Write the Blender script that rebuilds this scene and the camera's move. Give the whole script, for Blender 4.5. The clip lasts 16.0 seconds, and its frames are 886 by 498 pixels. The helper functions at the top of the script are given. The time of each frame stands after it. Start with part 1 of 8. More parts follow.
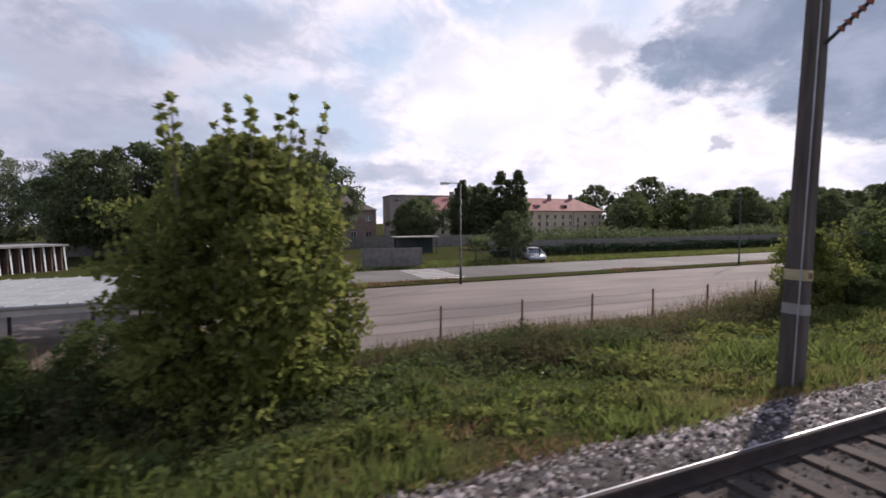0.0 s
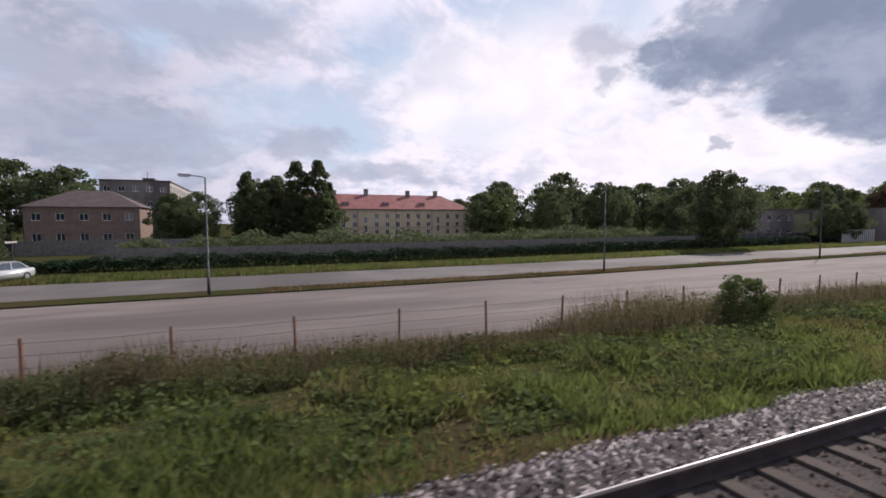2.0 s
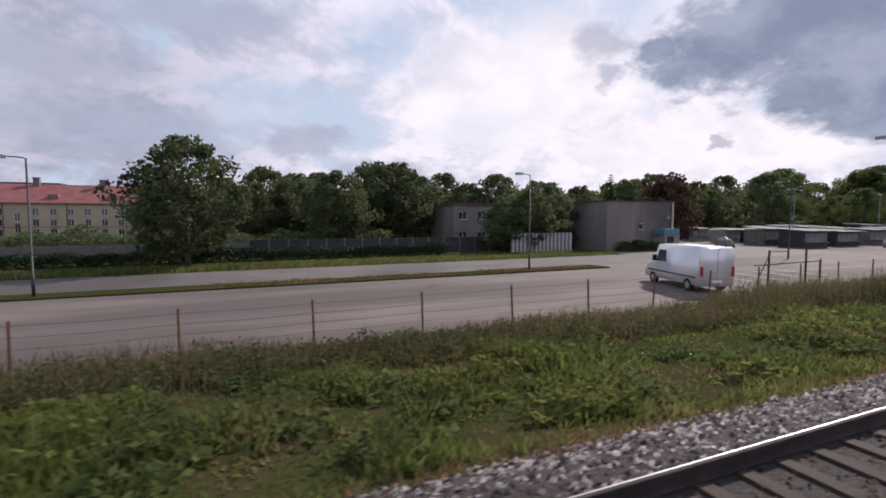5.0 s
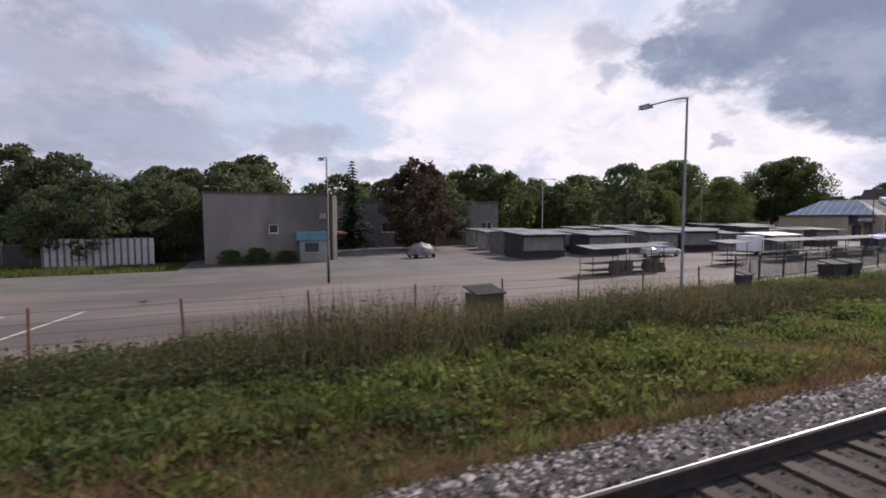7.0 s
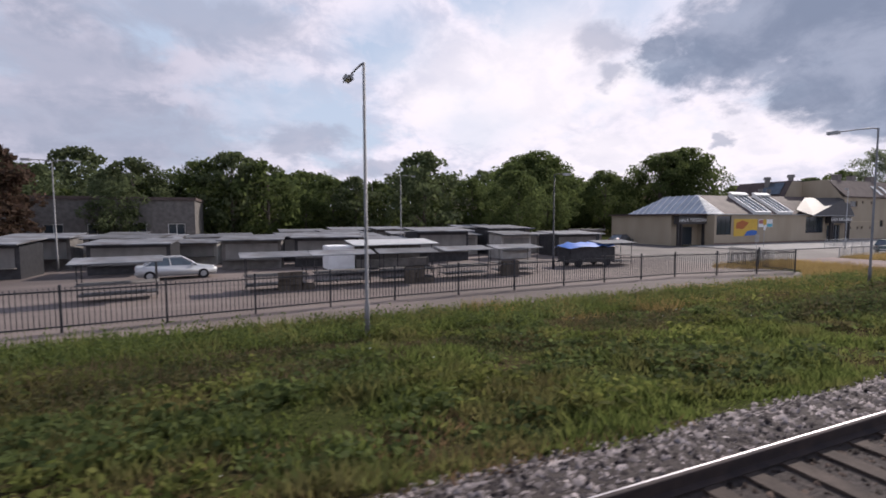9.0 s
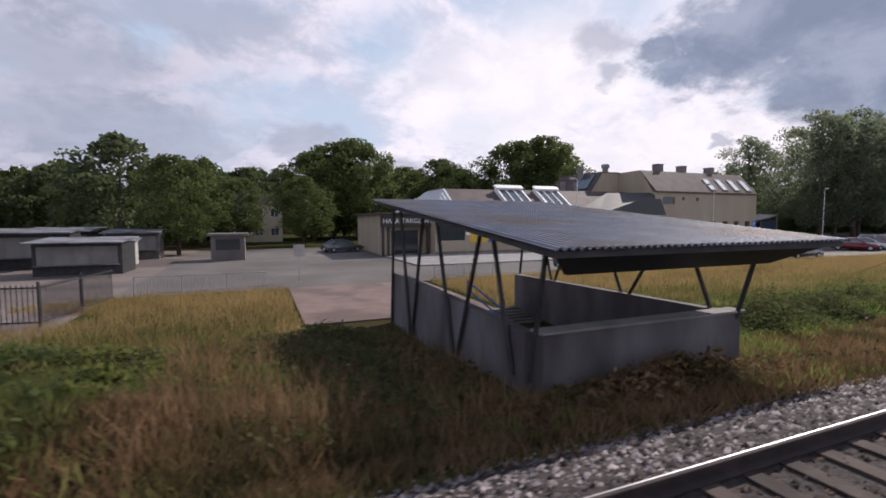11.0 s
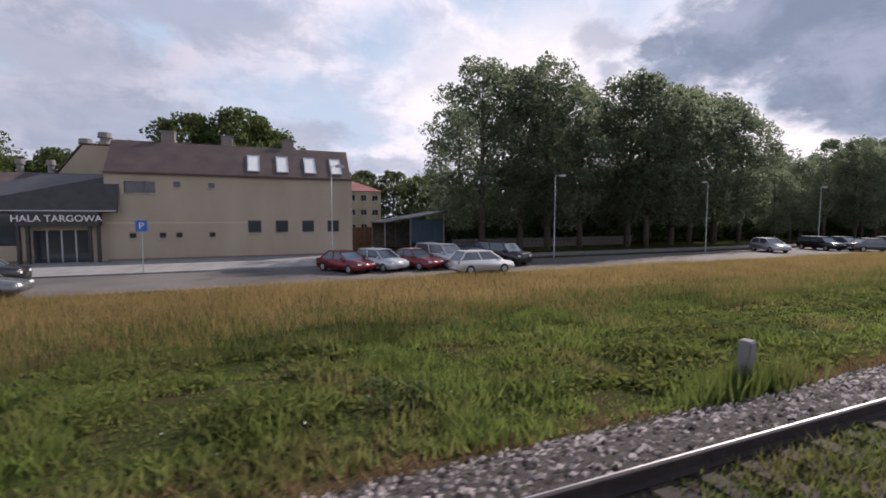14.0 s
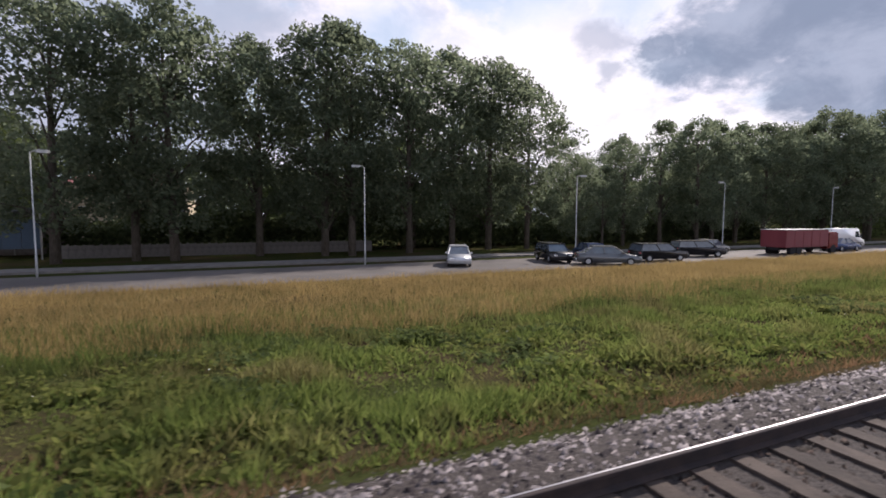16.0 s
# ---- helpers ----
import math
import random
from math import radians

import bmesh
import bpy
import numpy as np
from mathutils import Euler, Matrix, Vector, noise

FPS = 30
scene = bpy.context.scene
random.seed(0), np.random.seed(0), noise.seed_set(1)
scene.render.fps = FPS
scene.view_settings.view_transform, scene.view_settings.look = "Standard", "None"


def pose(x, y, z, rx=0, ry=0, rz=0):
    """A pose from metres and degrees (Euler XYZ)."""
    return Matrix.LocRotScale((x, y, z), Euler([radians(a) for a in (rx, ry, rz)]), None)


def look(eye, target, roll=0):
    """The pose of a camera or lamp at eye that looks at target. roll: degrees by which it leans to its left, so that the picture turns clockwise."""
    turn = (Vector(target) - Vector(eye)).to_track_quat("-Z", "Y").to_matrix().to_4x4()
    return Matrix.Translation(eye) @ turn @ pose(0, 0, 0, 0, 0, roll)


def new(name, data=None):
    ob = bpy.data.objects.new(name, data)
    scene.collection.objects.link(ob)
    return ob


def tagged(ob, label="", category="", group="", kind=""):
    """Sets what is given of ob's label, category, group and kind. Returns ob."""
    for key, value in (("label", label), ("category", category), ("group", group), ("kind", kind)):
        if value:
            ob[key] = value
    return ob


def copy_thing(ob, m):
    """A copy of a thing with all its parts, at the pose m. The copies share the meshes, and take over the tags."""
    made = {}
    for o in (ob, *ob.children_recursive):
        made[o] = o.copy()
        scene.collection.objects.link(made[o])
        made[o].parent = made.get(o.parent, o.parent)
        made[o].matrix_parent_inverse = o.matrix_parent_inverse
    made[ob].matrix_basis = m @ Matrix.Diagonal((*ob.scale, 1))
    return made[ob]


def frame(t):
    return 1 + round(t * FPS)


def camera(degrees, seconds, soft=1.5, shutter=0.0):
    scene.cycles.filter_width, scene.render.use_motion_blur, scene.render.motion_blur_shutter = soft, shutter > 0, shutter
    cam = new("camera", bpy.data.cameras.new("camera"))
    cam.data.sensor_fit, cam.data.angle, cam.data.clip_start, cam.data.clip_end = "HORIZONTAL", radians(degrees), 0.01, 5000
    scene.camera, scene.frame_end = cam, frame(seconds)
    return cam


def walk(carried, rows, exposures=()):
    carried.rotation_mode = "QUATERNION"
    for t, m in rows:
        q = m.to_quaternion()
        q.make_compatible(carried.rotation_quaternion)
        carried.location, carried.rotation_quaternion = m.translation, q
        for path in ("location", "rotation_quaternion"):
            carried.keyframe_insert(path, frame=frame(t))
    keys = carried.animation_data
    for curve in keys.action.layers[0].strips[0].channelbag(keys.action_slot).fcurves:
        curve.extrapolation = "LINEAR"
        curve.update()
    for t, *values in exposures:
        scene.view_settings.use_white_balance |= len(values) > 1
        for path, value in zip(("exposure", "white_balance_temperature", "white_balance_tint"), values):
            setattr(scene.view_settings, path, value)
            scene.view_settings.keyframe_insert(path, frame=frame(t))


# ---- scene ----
cam = camera(89.02, 16.0, soft=1.7, shutter=0.07)
walk(cam, [
    (0, look((0.00, -0.034, 2.501), (3.785, 9.204, 1.926), -0.37)),
    (1, look((22.27, -0.028, 2.498), (26.063, 9.204, 1.916), -0.31)),
    (2, look((44.51, -0.023, 2.495), (48.317, 9.204, 1.906), -0.24)),
    (3, look((66.70, -0.013, 2.491), (70.516, 9.210, 1.888), -0.11)),
    (4, look((88.81, -0.003, 2.487), (92.636, 9.215, 1.871), 0.01)),
    (5, look((110.83, 0.004, 2.484), (114.635, 9.228, 1.848), -0.04)),
    (6, look((132.73, 0.011, 2.481), (136.524, 9.241, 1.825), -0.10)),
    (6.5, look((143.43, 0.022, 2.484), (147.221, 9.253, 1.829), -0.105)),
    (7, look((154.68, 0.034, 2.486), (158.469, 9.265, 1.833), -0.11)),
    (7.5, look((165.55, 0.045, 2.489), (169.337, 9.277, 1.837), -0.12)),
    (8, look((175.76, 0.056, 2.491), (179.544, 9.289, 1.841), -0.13)),
    (9, look((197.20, 0.069, 2.491), (200.974, 9.306, 1.838), -0.16)),
    (10, look((218.08, 0.082, 2.491), (221.845, 9.323, 1.835), -0.18)),
    (11, look((238.55, 0.069, 2.485), (242.340, 9.301, 1.828), -0.11)),
    (12, look((258.55, 0.056, 2.479), (262.355, 9.279, 1.820), -0.05)),
    (13, look((278.06, 0.013, 2.456), (281.876, 9.232, 1.778), 0.01)),
    (14, look((297.09, -0.030, 2.433), (300.912, 9.184, 1.735), 0.07)),
    (15, look((315.58, -0.049, 2.423), (319.405, 9.165, 1.723), 0.12)),
    (16, look((333.49, -0.069, 2.413), (337.311, 9.146, 1.711), 0.17)),
], exposures=[(0, 0.14, 6300, 18.0), (3, 0.0, 6300, 18.0), (13.5, 0.03, 6300, 18.0), (16, 0.24, 6300, 18.0)])

# ---------- world, sun ----------
SUN_AZ, SUN_EL = 25.0, 38.0
world = bpy.data.worlds.new("sky")
scene.world = world
world.use_nodes = True


def build_sky():
    """Blue sky seen through a broken layer of bright cloud, with darker cloud banks at named azimuths and elevations."""
    nt = world.node_tree
    nt.nodes.clear()
    N, L = nt.nodes.new, nt.links.new
    out, bg = N("ShaderNodeOutputWorld"), N("ShaderNodeBackground")
    sky = N("ShaderNodeTexSky")
    sky.sky_type, sky.sun_disc = "NISHITA", False
    sky.sun_elevation, sky.sun_rotation = radians(SUN_EL), radians(90 - SUN_AZ)
    sky.dust_density, sky.ozone_density = 1.5, 1.2
    tc, sep = N("ShaderNodeTexCoord"), N("ShaderNodeSeparateXYZ")
    L(tc.outputs["Generated"], sep.inputs[0])

    def math_node(op, a, b=None, clamp=False):
        n = N("ShaderNodeMath")
        n.operation, n.use_clamp = op, clamp
        for i, v in enumerate((a, b)):
            if v is None:
                continue
            if isinstance(v, (int, float)):
                n.inputs[i].default_value = v
            else:
                L(v, n.inputs[i])
        return n.outputs[0]

    x, y, z = sep.outputs
    az = math_node("MULTIPLY", math_node("ARCTAN2", y, x), 57.2958)
    el = math_node("MULTIPLY", math_node("ARCSINE", z), 57.2958)
    # flat cloud layer, so that clouds shrink towards the horizon
    zz = math_node("ADD", math_node("MAXIMUM", z, 0.0), 0.45)
    comb = N("ShaderNodeCombineXYZ")
    L(math_node("DIVIDE", x, zz), comb.inputs[0])
    L(math_node("DIVIDE", y, zz), comb.inputs[1])

    def cloud_noise(scale, detail, seed, dist=0.4, rough=0.55):
        n = N("ShaderNodeTexNoise")
        mp = N("ShaderNodeMapping")
        mp.inputs["Location"].default_value = (seed, seed * 0.7, seed * 0.3)
        L(comb.outputs[0], mp.inputs[0])
        L(mp.outputs[0], n.inputs["Vector"])
        n.inputs["Scale"].default_value, n.inputs["Detail"].default_value = scale, detail
        n.inputs["Distortion"].default_value, n.inputs["Roughness"].default_value = dist, rough
        return n.outputs[0]

    def ramp(v, a, b):
        m = N("ShaderNodeMapRange")
        m.interpolation_type = "SMOOTHSTEP"
        m.inputs["From Min"].default_value, m.inputs["From Max"].default_value = a, b
        L(v, m.inputs[0])
        return m.outputs[0]

    wob = cloud_noise(4.4, 8, 3.0, 0.2, 0.58)
    wob2 = cloud_noise(4.8, 8, 9.0, 0.2, 0.58)
    azw = math_node("ADD", az, math_node("MULTIPLY", math_node("SUBTRACT", wob, 0.5), 11.0))
    elw = math_node("ADD", el, math_node("MULTIPLY", math_node("SUBTRACT", wob2, 0.5), 6.0))

    puff = cloud_noise(8.5, 9, 13.0, 0.35, 0.6)

    def bank(a0, e0, ra, re, soft=0.5, rag=1.0):
        """1 inside an uneven cloud bank round azimuth a0, elevation e0, fading to 0 at its rim."""
        da = math_node("DIVIDE", math_node("SUBTRACT", azw, a0), ra)
        de = math_node("DIVIDE", math_node("SUBTRACT", elw, e0), re)
        d = math_node("SQRT", math_node("ADD", math_node("MULTIPLY", da, da), math_node("MULTIPLY", de, de)))
        d = math_node("ADD", d, math_node("MULTIPLY", math_node("SUBTRACT", puff, 0.5), rag))
        m = N("ShaderNodeMapRange")
        m.interpolation_type = "SMOOTHSTEP"
        m.inputs["From Min"].default_value, m.inputs["From Max"].default_value = 1.0 + soft, 1.0 - soft
        L(d, m.inputs[0])
        return m.outputs[0]

    def most(vals):
        r = vals[0]
        for v in vals[1:]:
            r = math_node("MAXIMUM", r, v)
        return r

    def mix(f, a, b):
        m = N("ShaderNodeMixRGB")
        for i, v in enumerate((f, a, b)):
            if isinstance(v, tuple):
                m.inputs[i].default_value = (*v, 1)
            else:
                L(v, m.inputs[i])
        return m.outputs[0]

    blue = N("ShaderNodeMixRGB")
    blue.blend_type = "MULTIPLY"
    blue.inputs[0].default_value = 1.0
    L(sky.outputs[0], blue.inputs[1])
    blue.inputs[2].default_value = (0.085, 0.085, 0.085, 1)
    hole = mix(ramp(el, 4.0, 60.0), (0.60, 0.71, 0.82), (0.36, 0.52, 0.74))
    base = N("ShaderNodeMixRGB")
    base.inputs[0].default_value = 0.85
    L(blue.outputs[0], base.inputs[1])
    L(hole, base.inputs[2])
    fine = cloud_noise(4.6, 9, 1.0, 0.3, 0.58)
    holes = most([bank(*b, 0.85, 1.3) for b in HOLES])
    cover = math_node("SUBTRACT", ramp(fine, 0.30, 0.52), math_node("MULTIPLY", holes, 0.8), True)
    shade = cloud_noise(6.5, 9, 5.0, 0.25, 0.6)
    lit = mix(ramp(shade, 0.38, 0.60), (0.62, 0.65, 0.75), (0.95, 0.91, 0.96))
    dim = mix(ramp(shade, 0.38, 0.62), (0.38, 0.42, 0.51), (0.60, 0.60, 0.68))
    white = mix(ramp(az, 72.0, 106.0), lit, dim)
    c = mix(cover, base.outputs[0], white)
    glow = most([bank(*b, 0.8, 0.8) for b in BRIGHT])
    c = mix(math_node("MULTIPLY", glow, 0.75), c, (1.05, 1.0, 0.985))
    veil = most([bank(*b, 0.5, 1.9) for b in VEIL])
    c = mix(math_node("MULTIPLY", veil, 0.7), c, (0.40, 0.44, 0.53))
    dark = most([bank(*b, 0.3, 1.9) for b in DARK])
    dtone = mix(ramp(shade, 0.3, 0.7), (0.20, 0.25, 0.34), (0.33, 0.39, 0.49))
    c = mix(math_node("MULTIPLY", dark, 0.9), c, dtone)
    # clearer, deeper blue towards the zenith
    c = mix(math_node("MULTIPLY", ramp(el, 28.0, 60.0), 0.65), c, (0.17, 0.27, 0.46))
    L(c, bg.inputs[0])
    bg.inputs["Strength"].default_value = 1.0
    L(bg.outputs[0], out.inputs[0])


# azimuth, elevation, half width, half height in degrees
DARK = [(29, 19, 12, 6), (36, 17, 6, 4.2), (26, 13.5, 8, 4.6), (22, 10.5, 6, 3), (43.5, 18.0, 2.2, 1.6), (18, 24, 16, 9)]
HOLES = [(74.7, 21.0, 5, 3.6), (91, 12.3, 4.5, 3.4), (55.5, 23.5, 6, 2.6), (45.5, 23, 5, 2.4), (97, 23, 8, 3), (83, 13, 6, 3.5), (63, 12, 5, 3), (150, 35, 20, 10), (-60, 40, 40, 15)]
BRIGHT = [(58, 16, 11, 7), (41, 8.0, 14, 4.0), (47, 15, 4, 2.5), (30, 7.0, 8, 1.6), (68, 14, 5, 3)]
VEIL = [(105, 9.5, 10, 3.6), (97, 8.2, 6, 2.2), (75, 6.2, 7, 1.3), (108, 15, 9, 2.5), (95, 21.5, 9, 2.4), (48.6, 19.4, 3.4, 1.6), (47.5, 16.2, 1.5, 0.9), (36, 8.6, 1.0, 0.5), (84, 9.5, 4, 1.4)]
build_sky()
sun = new("sun", bpy.data.lights.new("sun", "SUN"))
sun.data.energy, sun.data.angle, sun.data.color = 4.8, radians(0.8), (1.0, 0.92, 0.80)
S = Vector((math.cos(radians(SUN_EL)) * math.cos(radians(SUN_AZ)), math.cos(radians(SUN_EL)) * math.sin(radians(SUN_AZ)), math.sin(radians(SUN_EL))))
sun.matrix_world = look(S * 100, (0, 0, 0))
scene.view_settings.exposure = 0.0


# ---------- materials ----------
def mat(name, c1, c2=None, scale=3.0, rough=0.85, metal=0.0, bump=0.0, bscale=None, rand=0.0, streak=None, spec=0.4, c3=None, scale2=None):
    """Two-tone procedural surface with coarse and fine variation, optional streaks, relief and per-object tint."""
    m = bpy.data.materials.new(name)
    m.use_nodes = True
    nt = m.node_tree
    N, L = nt.nodes.new, nt.links.new
    b = nt.nodes["Principled BSDF"]
    b.inputs["Roughness"].default_value, b.inputs["Metallic"].default_value = rough, metal
    b.inputs["Specular IOR Level"].default_value = spec
    tc = N("ShaderNodeTexCoord")
    mp = N("ShaderNodeMapping")
    if streak:
        mp.inputs["Scale"].default_value = streak
    L(tc.outputs["Object"], mp.inputs[0])
    n1 = N("ShaderNodeTexNoise")
    n1.inputs["Scale"].default_value, n1.inputs["Detail"].default_value = scale, 6.0
    L(mp.outputs[0], n1.inputs["Vector"])
    r = N("ShaderNodeValToRGB")
    r.color_ramp.elements[0].position, r.color_ramp.elements[1].position = 0.32, 0.68
    r.color_ramp.elements[0].color = (*c1, 1)
    r.color_ramp.elements[1].color = (*(c2 or [min(1, v * 1.25) for v in c1]), 1)
    L(n1.outputs[0], r.inputs[0])
    col = r.outputs[0]
    if c3:
        n2 = N("ShaderNodeTexNoise")
        n2.inputs["Scale"].default_value, n2.inputs["Detail"].default_value = scale2 or scale * 0.13, 4.0
        L(mp.outputs[0], n2.inputs["Vector"])
        r2 = N("ShaderNodeValToRGB")
        r2.color_ramp.elements[0].position, r2.color_ramp.elements[1].position = 0.48, 0.62
        L(n2.outputs[0], r2.inputs[0])
        mx = N("ShaderNodeMixRGB")
        mx.inputs[2].default_value = (*c3, 1)
        L(r2.outputs[0], mx.inputs[0])
        L(col, mx.inputs[1])
        col = mx.outputs[0]
    if rand:
        oi = N("ShaderNodeObjectInfo")
        mr = N("ShaderNodeMapRange")
        mr.inputs["To Min"].default_value, mr.inputs["To Max"].default_value = 1 - rand, 1 + rand
        L(oi.outputs["Random"], mr.inputs[0])
        hs = N("ShaderNodeHueSaturation")
        L(mr.outputs[0], hs.inputs["Value"])
        L(col, hs.inputs["Color"])
        col = hs.outputs[0]
    L(col, b.inputs["Base Color"])
    if bump:
        n3 = N("ShaderNodeTexNoise")
        n3.inputs["Scale"].default_value, n3.inputs["Detail"].default_value = bscale or scale * 6, 5.0
        L(mp.outputs[0], n3.inputs["Vector"])
        bp = N("ShaderNodeBump")
        bp.inputs["Strength"].default_value, bp.inputs["Distance"].default_value = bump, 0.02
        L(n3.outputs[0], bp.inputs["Height"])
        L(bp.outputs[0], b.inputs["Normal"])
    return m


def leaf_mat(name, c1, c2, trans=0.35, rand=0.12, c3=None, pos=0.0, pscale=0.5):
    """Foliage: every clump or blade its own tint, some light passing through."""
    m = bpy.data.materials.new(name)
    m.use_nodes = True
    nt = m.node_tree
    N, L = nt.nodes.new, nt.links.new
    b, out = nt.nodes["Principled BSDF"], nt.nodes["Material Output"]
    b.inputs["Roughness"].default_value, b.inputs["Specular IOR Level"].default_value = 0.8, 0.12
    g, oi = N("ShaderNodeNewGeometry"), N("ShaderNodeObjectInfo")
    r = N("ShaderNodeValToRGB")
    r.color_ramp.elements[0].color, r.color_ramp.elements[1].color = (*c1, 1), (*c2, 1)
    r.color_ramp.elements[0].position = pos
    L(g.outputs["Random Per Island"], r.inputs[0])
    tc, nz = N("ShaderNodeTexCoord"), N("ShaderNodeTexNoise")
    nz.inputs["Scale"].default_value = 0.35
    L(tc.outputs["Object"], nz.inputs["Vector"])
    ad = N("ShaderNodeMath")
    ad.operation = "ADD"
    L(nz.outputs[0], ad.inputs[0])
    mr = N("ShaderNodeMapRange")
    mr.inputs["To Min"].default_value, mr.inputs["To Max"].default_value = 0.5 - rand, 0.5 + rand
    L(oi.outputs["Random"], mr.inputs[0])
    L(mr.outputs[0], ad.inputs[1])
    hs = N("ShaderNodeHueSaturation")
    L(ad.outputs[0], hs.inputs["Value"])
    col = r.outputs[0]
    if c3:
        # patches of another tint over the ground, a metre or two across
        n2, r2, m2 = N("ShaderNodeTexNoise"), N("ShaderNodeMapRange"), N("ShaderNodeMixRGB")
        n2.inputs["Scale"].default_value, n2.inputs["Detail"].default_value = pscale, 4.0
        L(tc.outputs["Object"], n2.inputs["Vector"])
        r2.inputs["From Min"].default_value, r2.inputs["From Max"].default_value = 0.46, 0.66
        r2.inputs["To Max"].default_value = 0.85
        L(n2.outputs[0], r2.inputs[0])
        L(r2.outputs[0], m2.inputs[0])
        L(col, m2.inputs[1])
        m2.inputs[2].default_value = (*c3, 1)
        col = m2.outputs[0]
    L(col, hs.inputs["Color"])
    L(hs.outputs[0], b.inputs["Base Color"])
    t, mx = N("ShaderNodeBsdfTranslucent"), N("ShaderNodeMixShader")
    L(hs.outputs[0], t.inputs[0])
    mx.inputs[0].default_value = trans
    L(b.outputs[0], mx.inputs[1])
    L(t.outputs[0], mx.inputs[2])
    L(mx.outputs[0], out.inputs[0])
    return m


def glass_mat(name, tint=(0.03, 0.04, 0.05), rough=0.08):
    m = mat(name, tint, tint, 2.0, rough, 0.0, spec=0.8)
    return m


M = {}
M["grass_soil"] = mat("grass_soil", (0.022, 0.027, 0.010), (0.055, 0.062, 0.022), 14.0, 1.0, bump=1.0, bscale=30, c3=(0.055, 0.043, 0.024), scale2=0.35, spec=0.0)
M["asphalt"] = mat("asphalt", (0.122, 0.097, 0.087), (0.178, 0.144, 0.128), 0.5, 0.9, bump=0.35, bscale=40, streak=(0.35, 1.6, 1), c3=(0.088, 0.07, 0.064), scale2=0.09)
M["paving_pink"] = mat("paving_pink", (0.14, 0.095, 0.083), (0.195, 0.135, 0.118), 2.0, 0.9, bump=0.3, c3=(0.105, 0.073, 0.065), scale2=0.5)
M["road"] = mat("road", (0.088, 0.077, 0.071), (0.132, 0.117, 0.107), 0.3, 0.85, bump=0.3, bscale=40, c3=(0.066, 0.056, 0.051), scale2=0.07)
M["concrete"] = mat("concrete", (0.30, 0.29, 0.27), (0.42, 0.40, 0.37), 1.5, 0.9, bump=0.25)
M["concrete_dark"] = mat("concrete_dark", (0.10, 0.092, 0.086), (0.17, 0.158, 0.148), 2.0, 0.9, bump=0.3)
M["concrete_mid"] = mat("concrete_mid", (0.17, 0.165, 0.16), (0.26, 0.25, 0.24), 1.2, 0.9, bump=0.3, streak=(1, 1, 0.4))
M["road_paint"] = mat("road_paint", (0.32, 0.30, 0.28), (0.5, 0.48, 0.46), 6.0, 0.8)
M["sleeper"] = mat("sleeper", (0.036, 0.026, 0.021), (0.07, 0.052, 0.042), 3.0, 0.9, bump=0.4, rand=0.15, c3=(0.024, 0.017, 0.014), scale2=1.2)
M["stone_piece"] = leaf_mat("stone_piece", (0.032, 0.026, 0.027), (0.36, 0.315, 0.305), 0.0, pos=0.30)
M["stone_rusty"] = leaf_mat("stone_rusty", (0.018, 0.013, 0.011), (0.105, 0.073, 0.058), 0.0, pos=0.35)
M["stone_bed"] = mat("stone_bed", (0.022, 0.017, 0.015), (0.065, 0.052, 0.047), 18.0, 0.95, bump=1.0, bscale=22)
M["rail_side"] = mat("rail_side", (0.022, 0.017, 0.018), (0.045, 0.031, 0.028), 5.0, 0.85, 0.1, bump=0.2)
M["rail_top"] = mat("rail_top", (0.22, 0.21, 0.225), (0.34, 0.33, 0.345), 4.0, 0.4, 1.0)
M["steel"] = mat("steel", (0.34, 0.35, 0.36), (0.45, 0.46, 0.47), 3.0, 0.5, 0.6)
M["lamp_grey"] = mat("lamp_grey", (0.13, 0.13, 0.135), (0.2, 0.2, 0.2), 2.0, 0.6, 0.2)
M["steel_dark"] = mat("steel_dark", (0.035, 0.035, 0.04), (0.06, 0.06, 0.065), 3.0, 0.55, 0.4)
M["white_paint"] = mat("white_paint", (0.68, 0.68, 0.66), (0.78, 0.78, 0.76), 2.0, 0.6)
M["band_beige"] = mat("band_beige", (0.30, 0.25, 0.15), (0.42, 0.36, 0.22), 6.0, 0.8)
M["mast"] = mat("mast", (0.048, 0.038, 0.035), (0.095, 0.078, 0.07), 1.0, 0.9, bump=0.3, streak=(6, 6, 0.7))
M["rust"] = mat("rust", (0.12, 0.06, 0.035), (0.2, 0.1, 0.06), 4.0, 0.9)
M["bark"] = mat("bark", (0.055, 0.045, 0.035), (0.12, 0.10, 0.08), 4.0, 0.95, bump=0.7, streak=(3, 3, 0.6))
M["leaf"] = leaf_mat("leaf", (0.062, 0.085, 0.03), (0.125, 0.155, 0.055), 0.55)
M["leaf_copper"] = leaf_mat("leaf_copper", (0.055, 0.042, 0.03), (0.115, 0.072, 0.052), 0.4)
M["leaf_park"] = leaf_mat("leaf_park", (0.115, 0.145, 0.092), (0.205, 0.235, 0.15), 0.8)
M["leaf_dark"] = leaf_mat("leaf_dark", (0.07, 0.09, 0.043), (0.125, 0.15, 0.073), 0.55)
M["nettle"] = leaf_mat("nettle", (0.042, 0.06, 0.023), (0.102, 0.13, 0.048), 0.5, c3=(0.1, 0.082, 0.042), pscale=0.5)
M["leaf_light"] = leaf_mat("leaf_light", (0.105, 0.128, 0.034), (0.195, 0.205, 0.062), 0.6)
M["needle"] = leaf_mat("needle", (0.016, 0.032, 0.016), (0.03, 0.05, 0.024), 0.15)
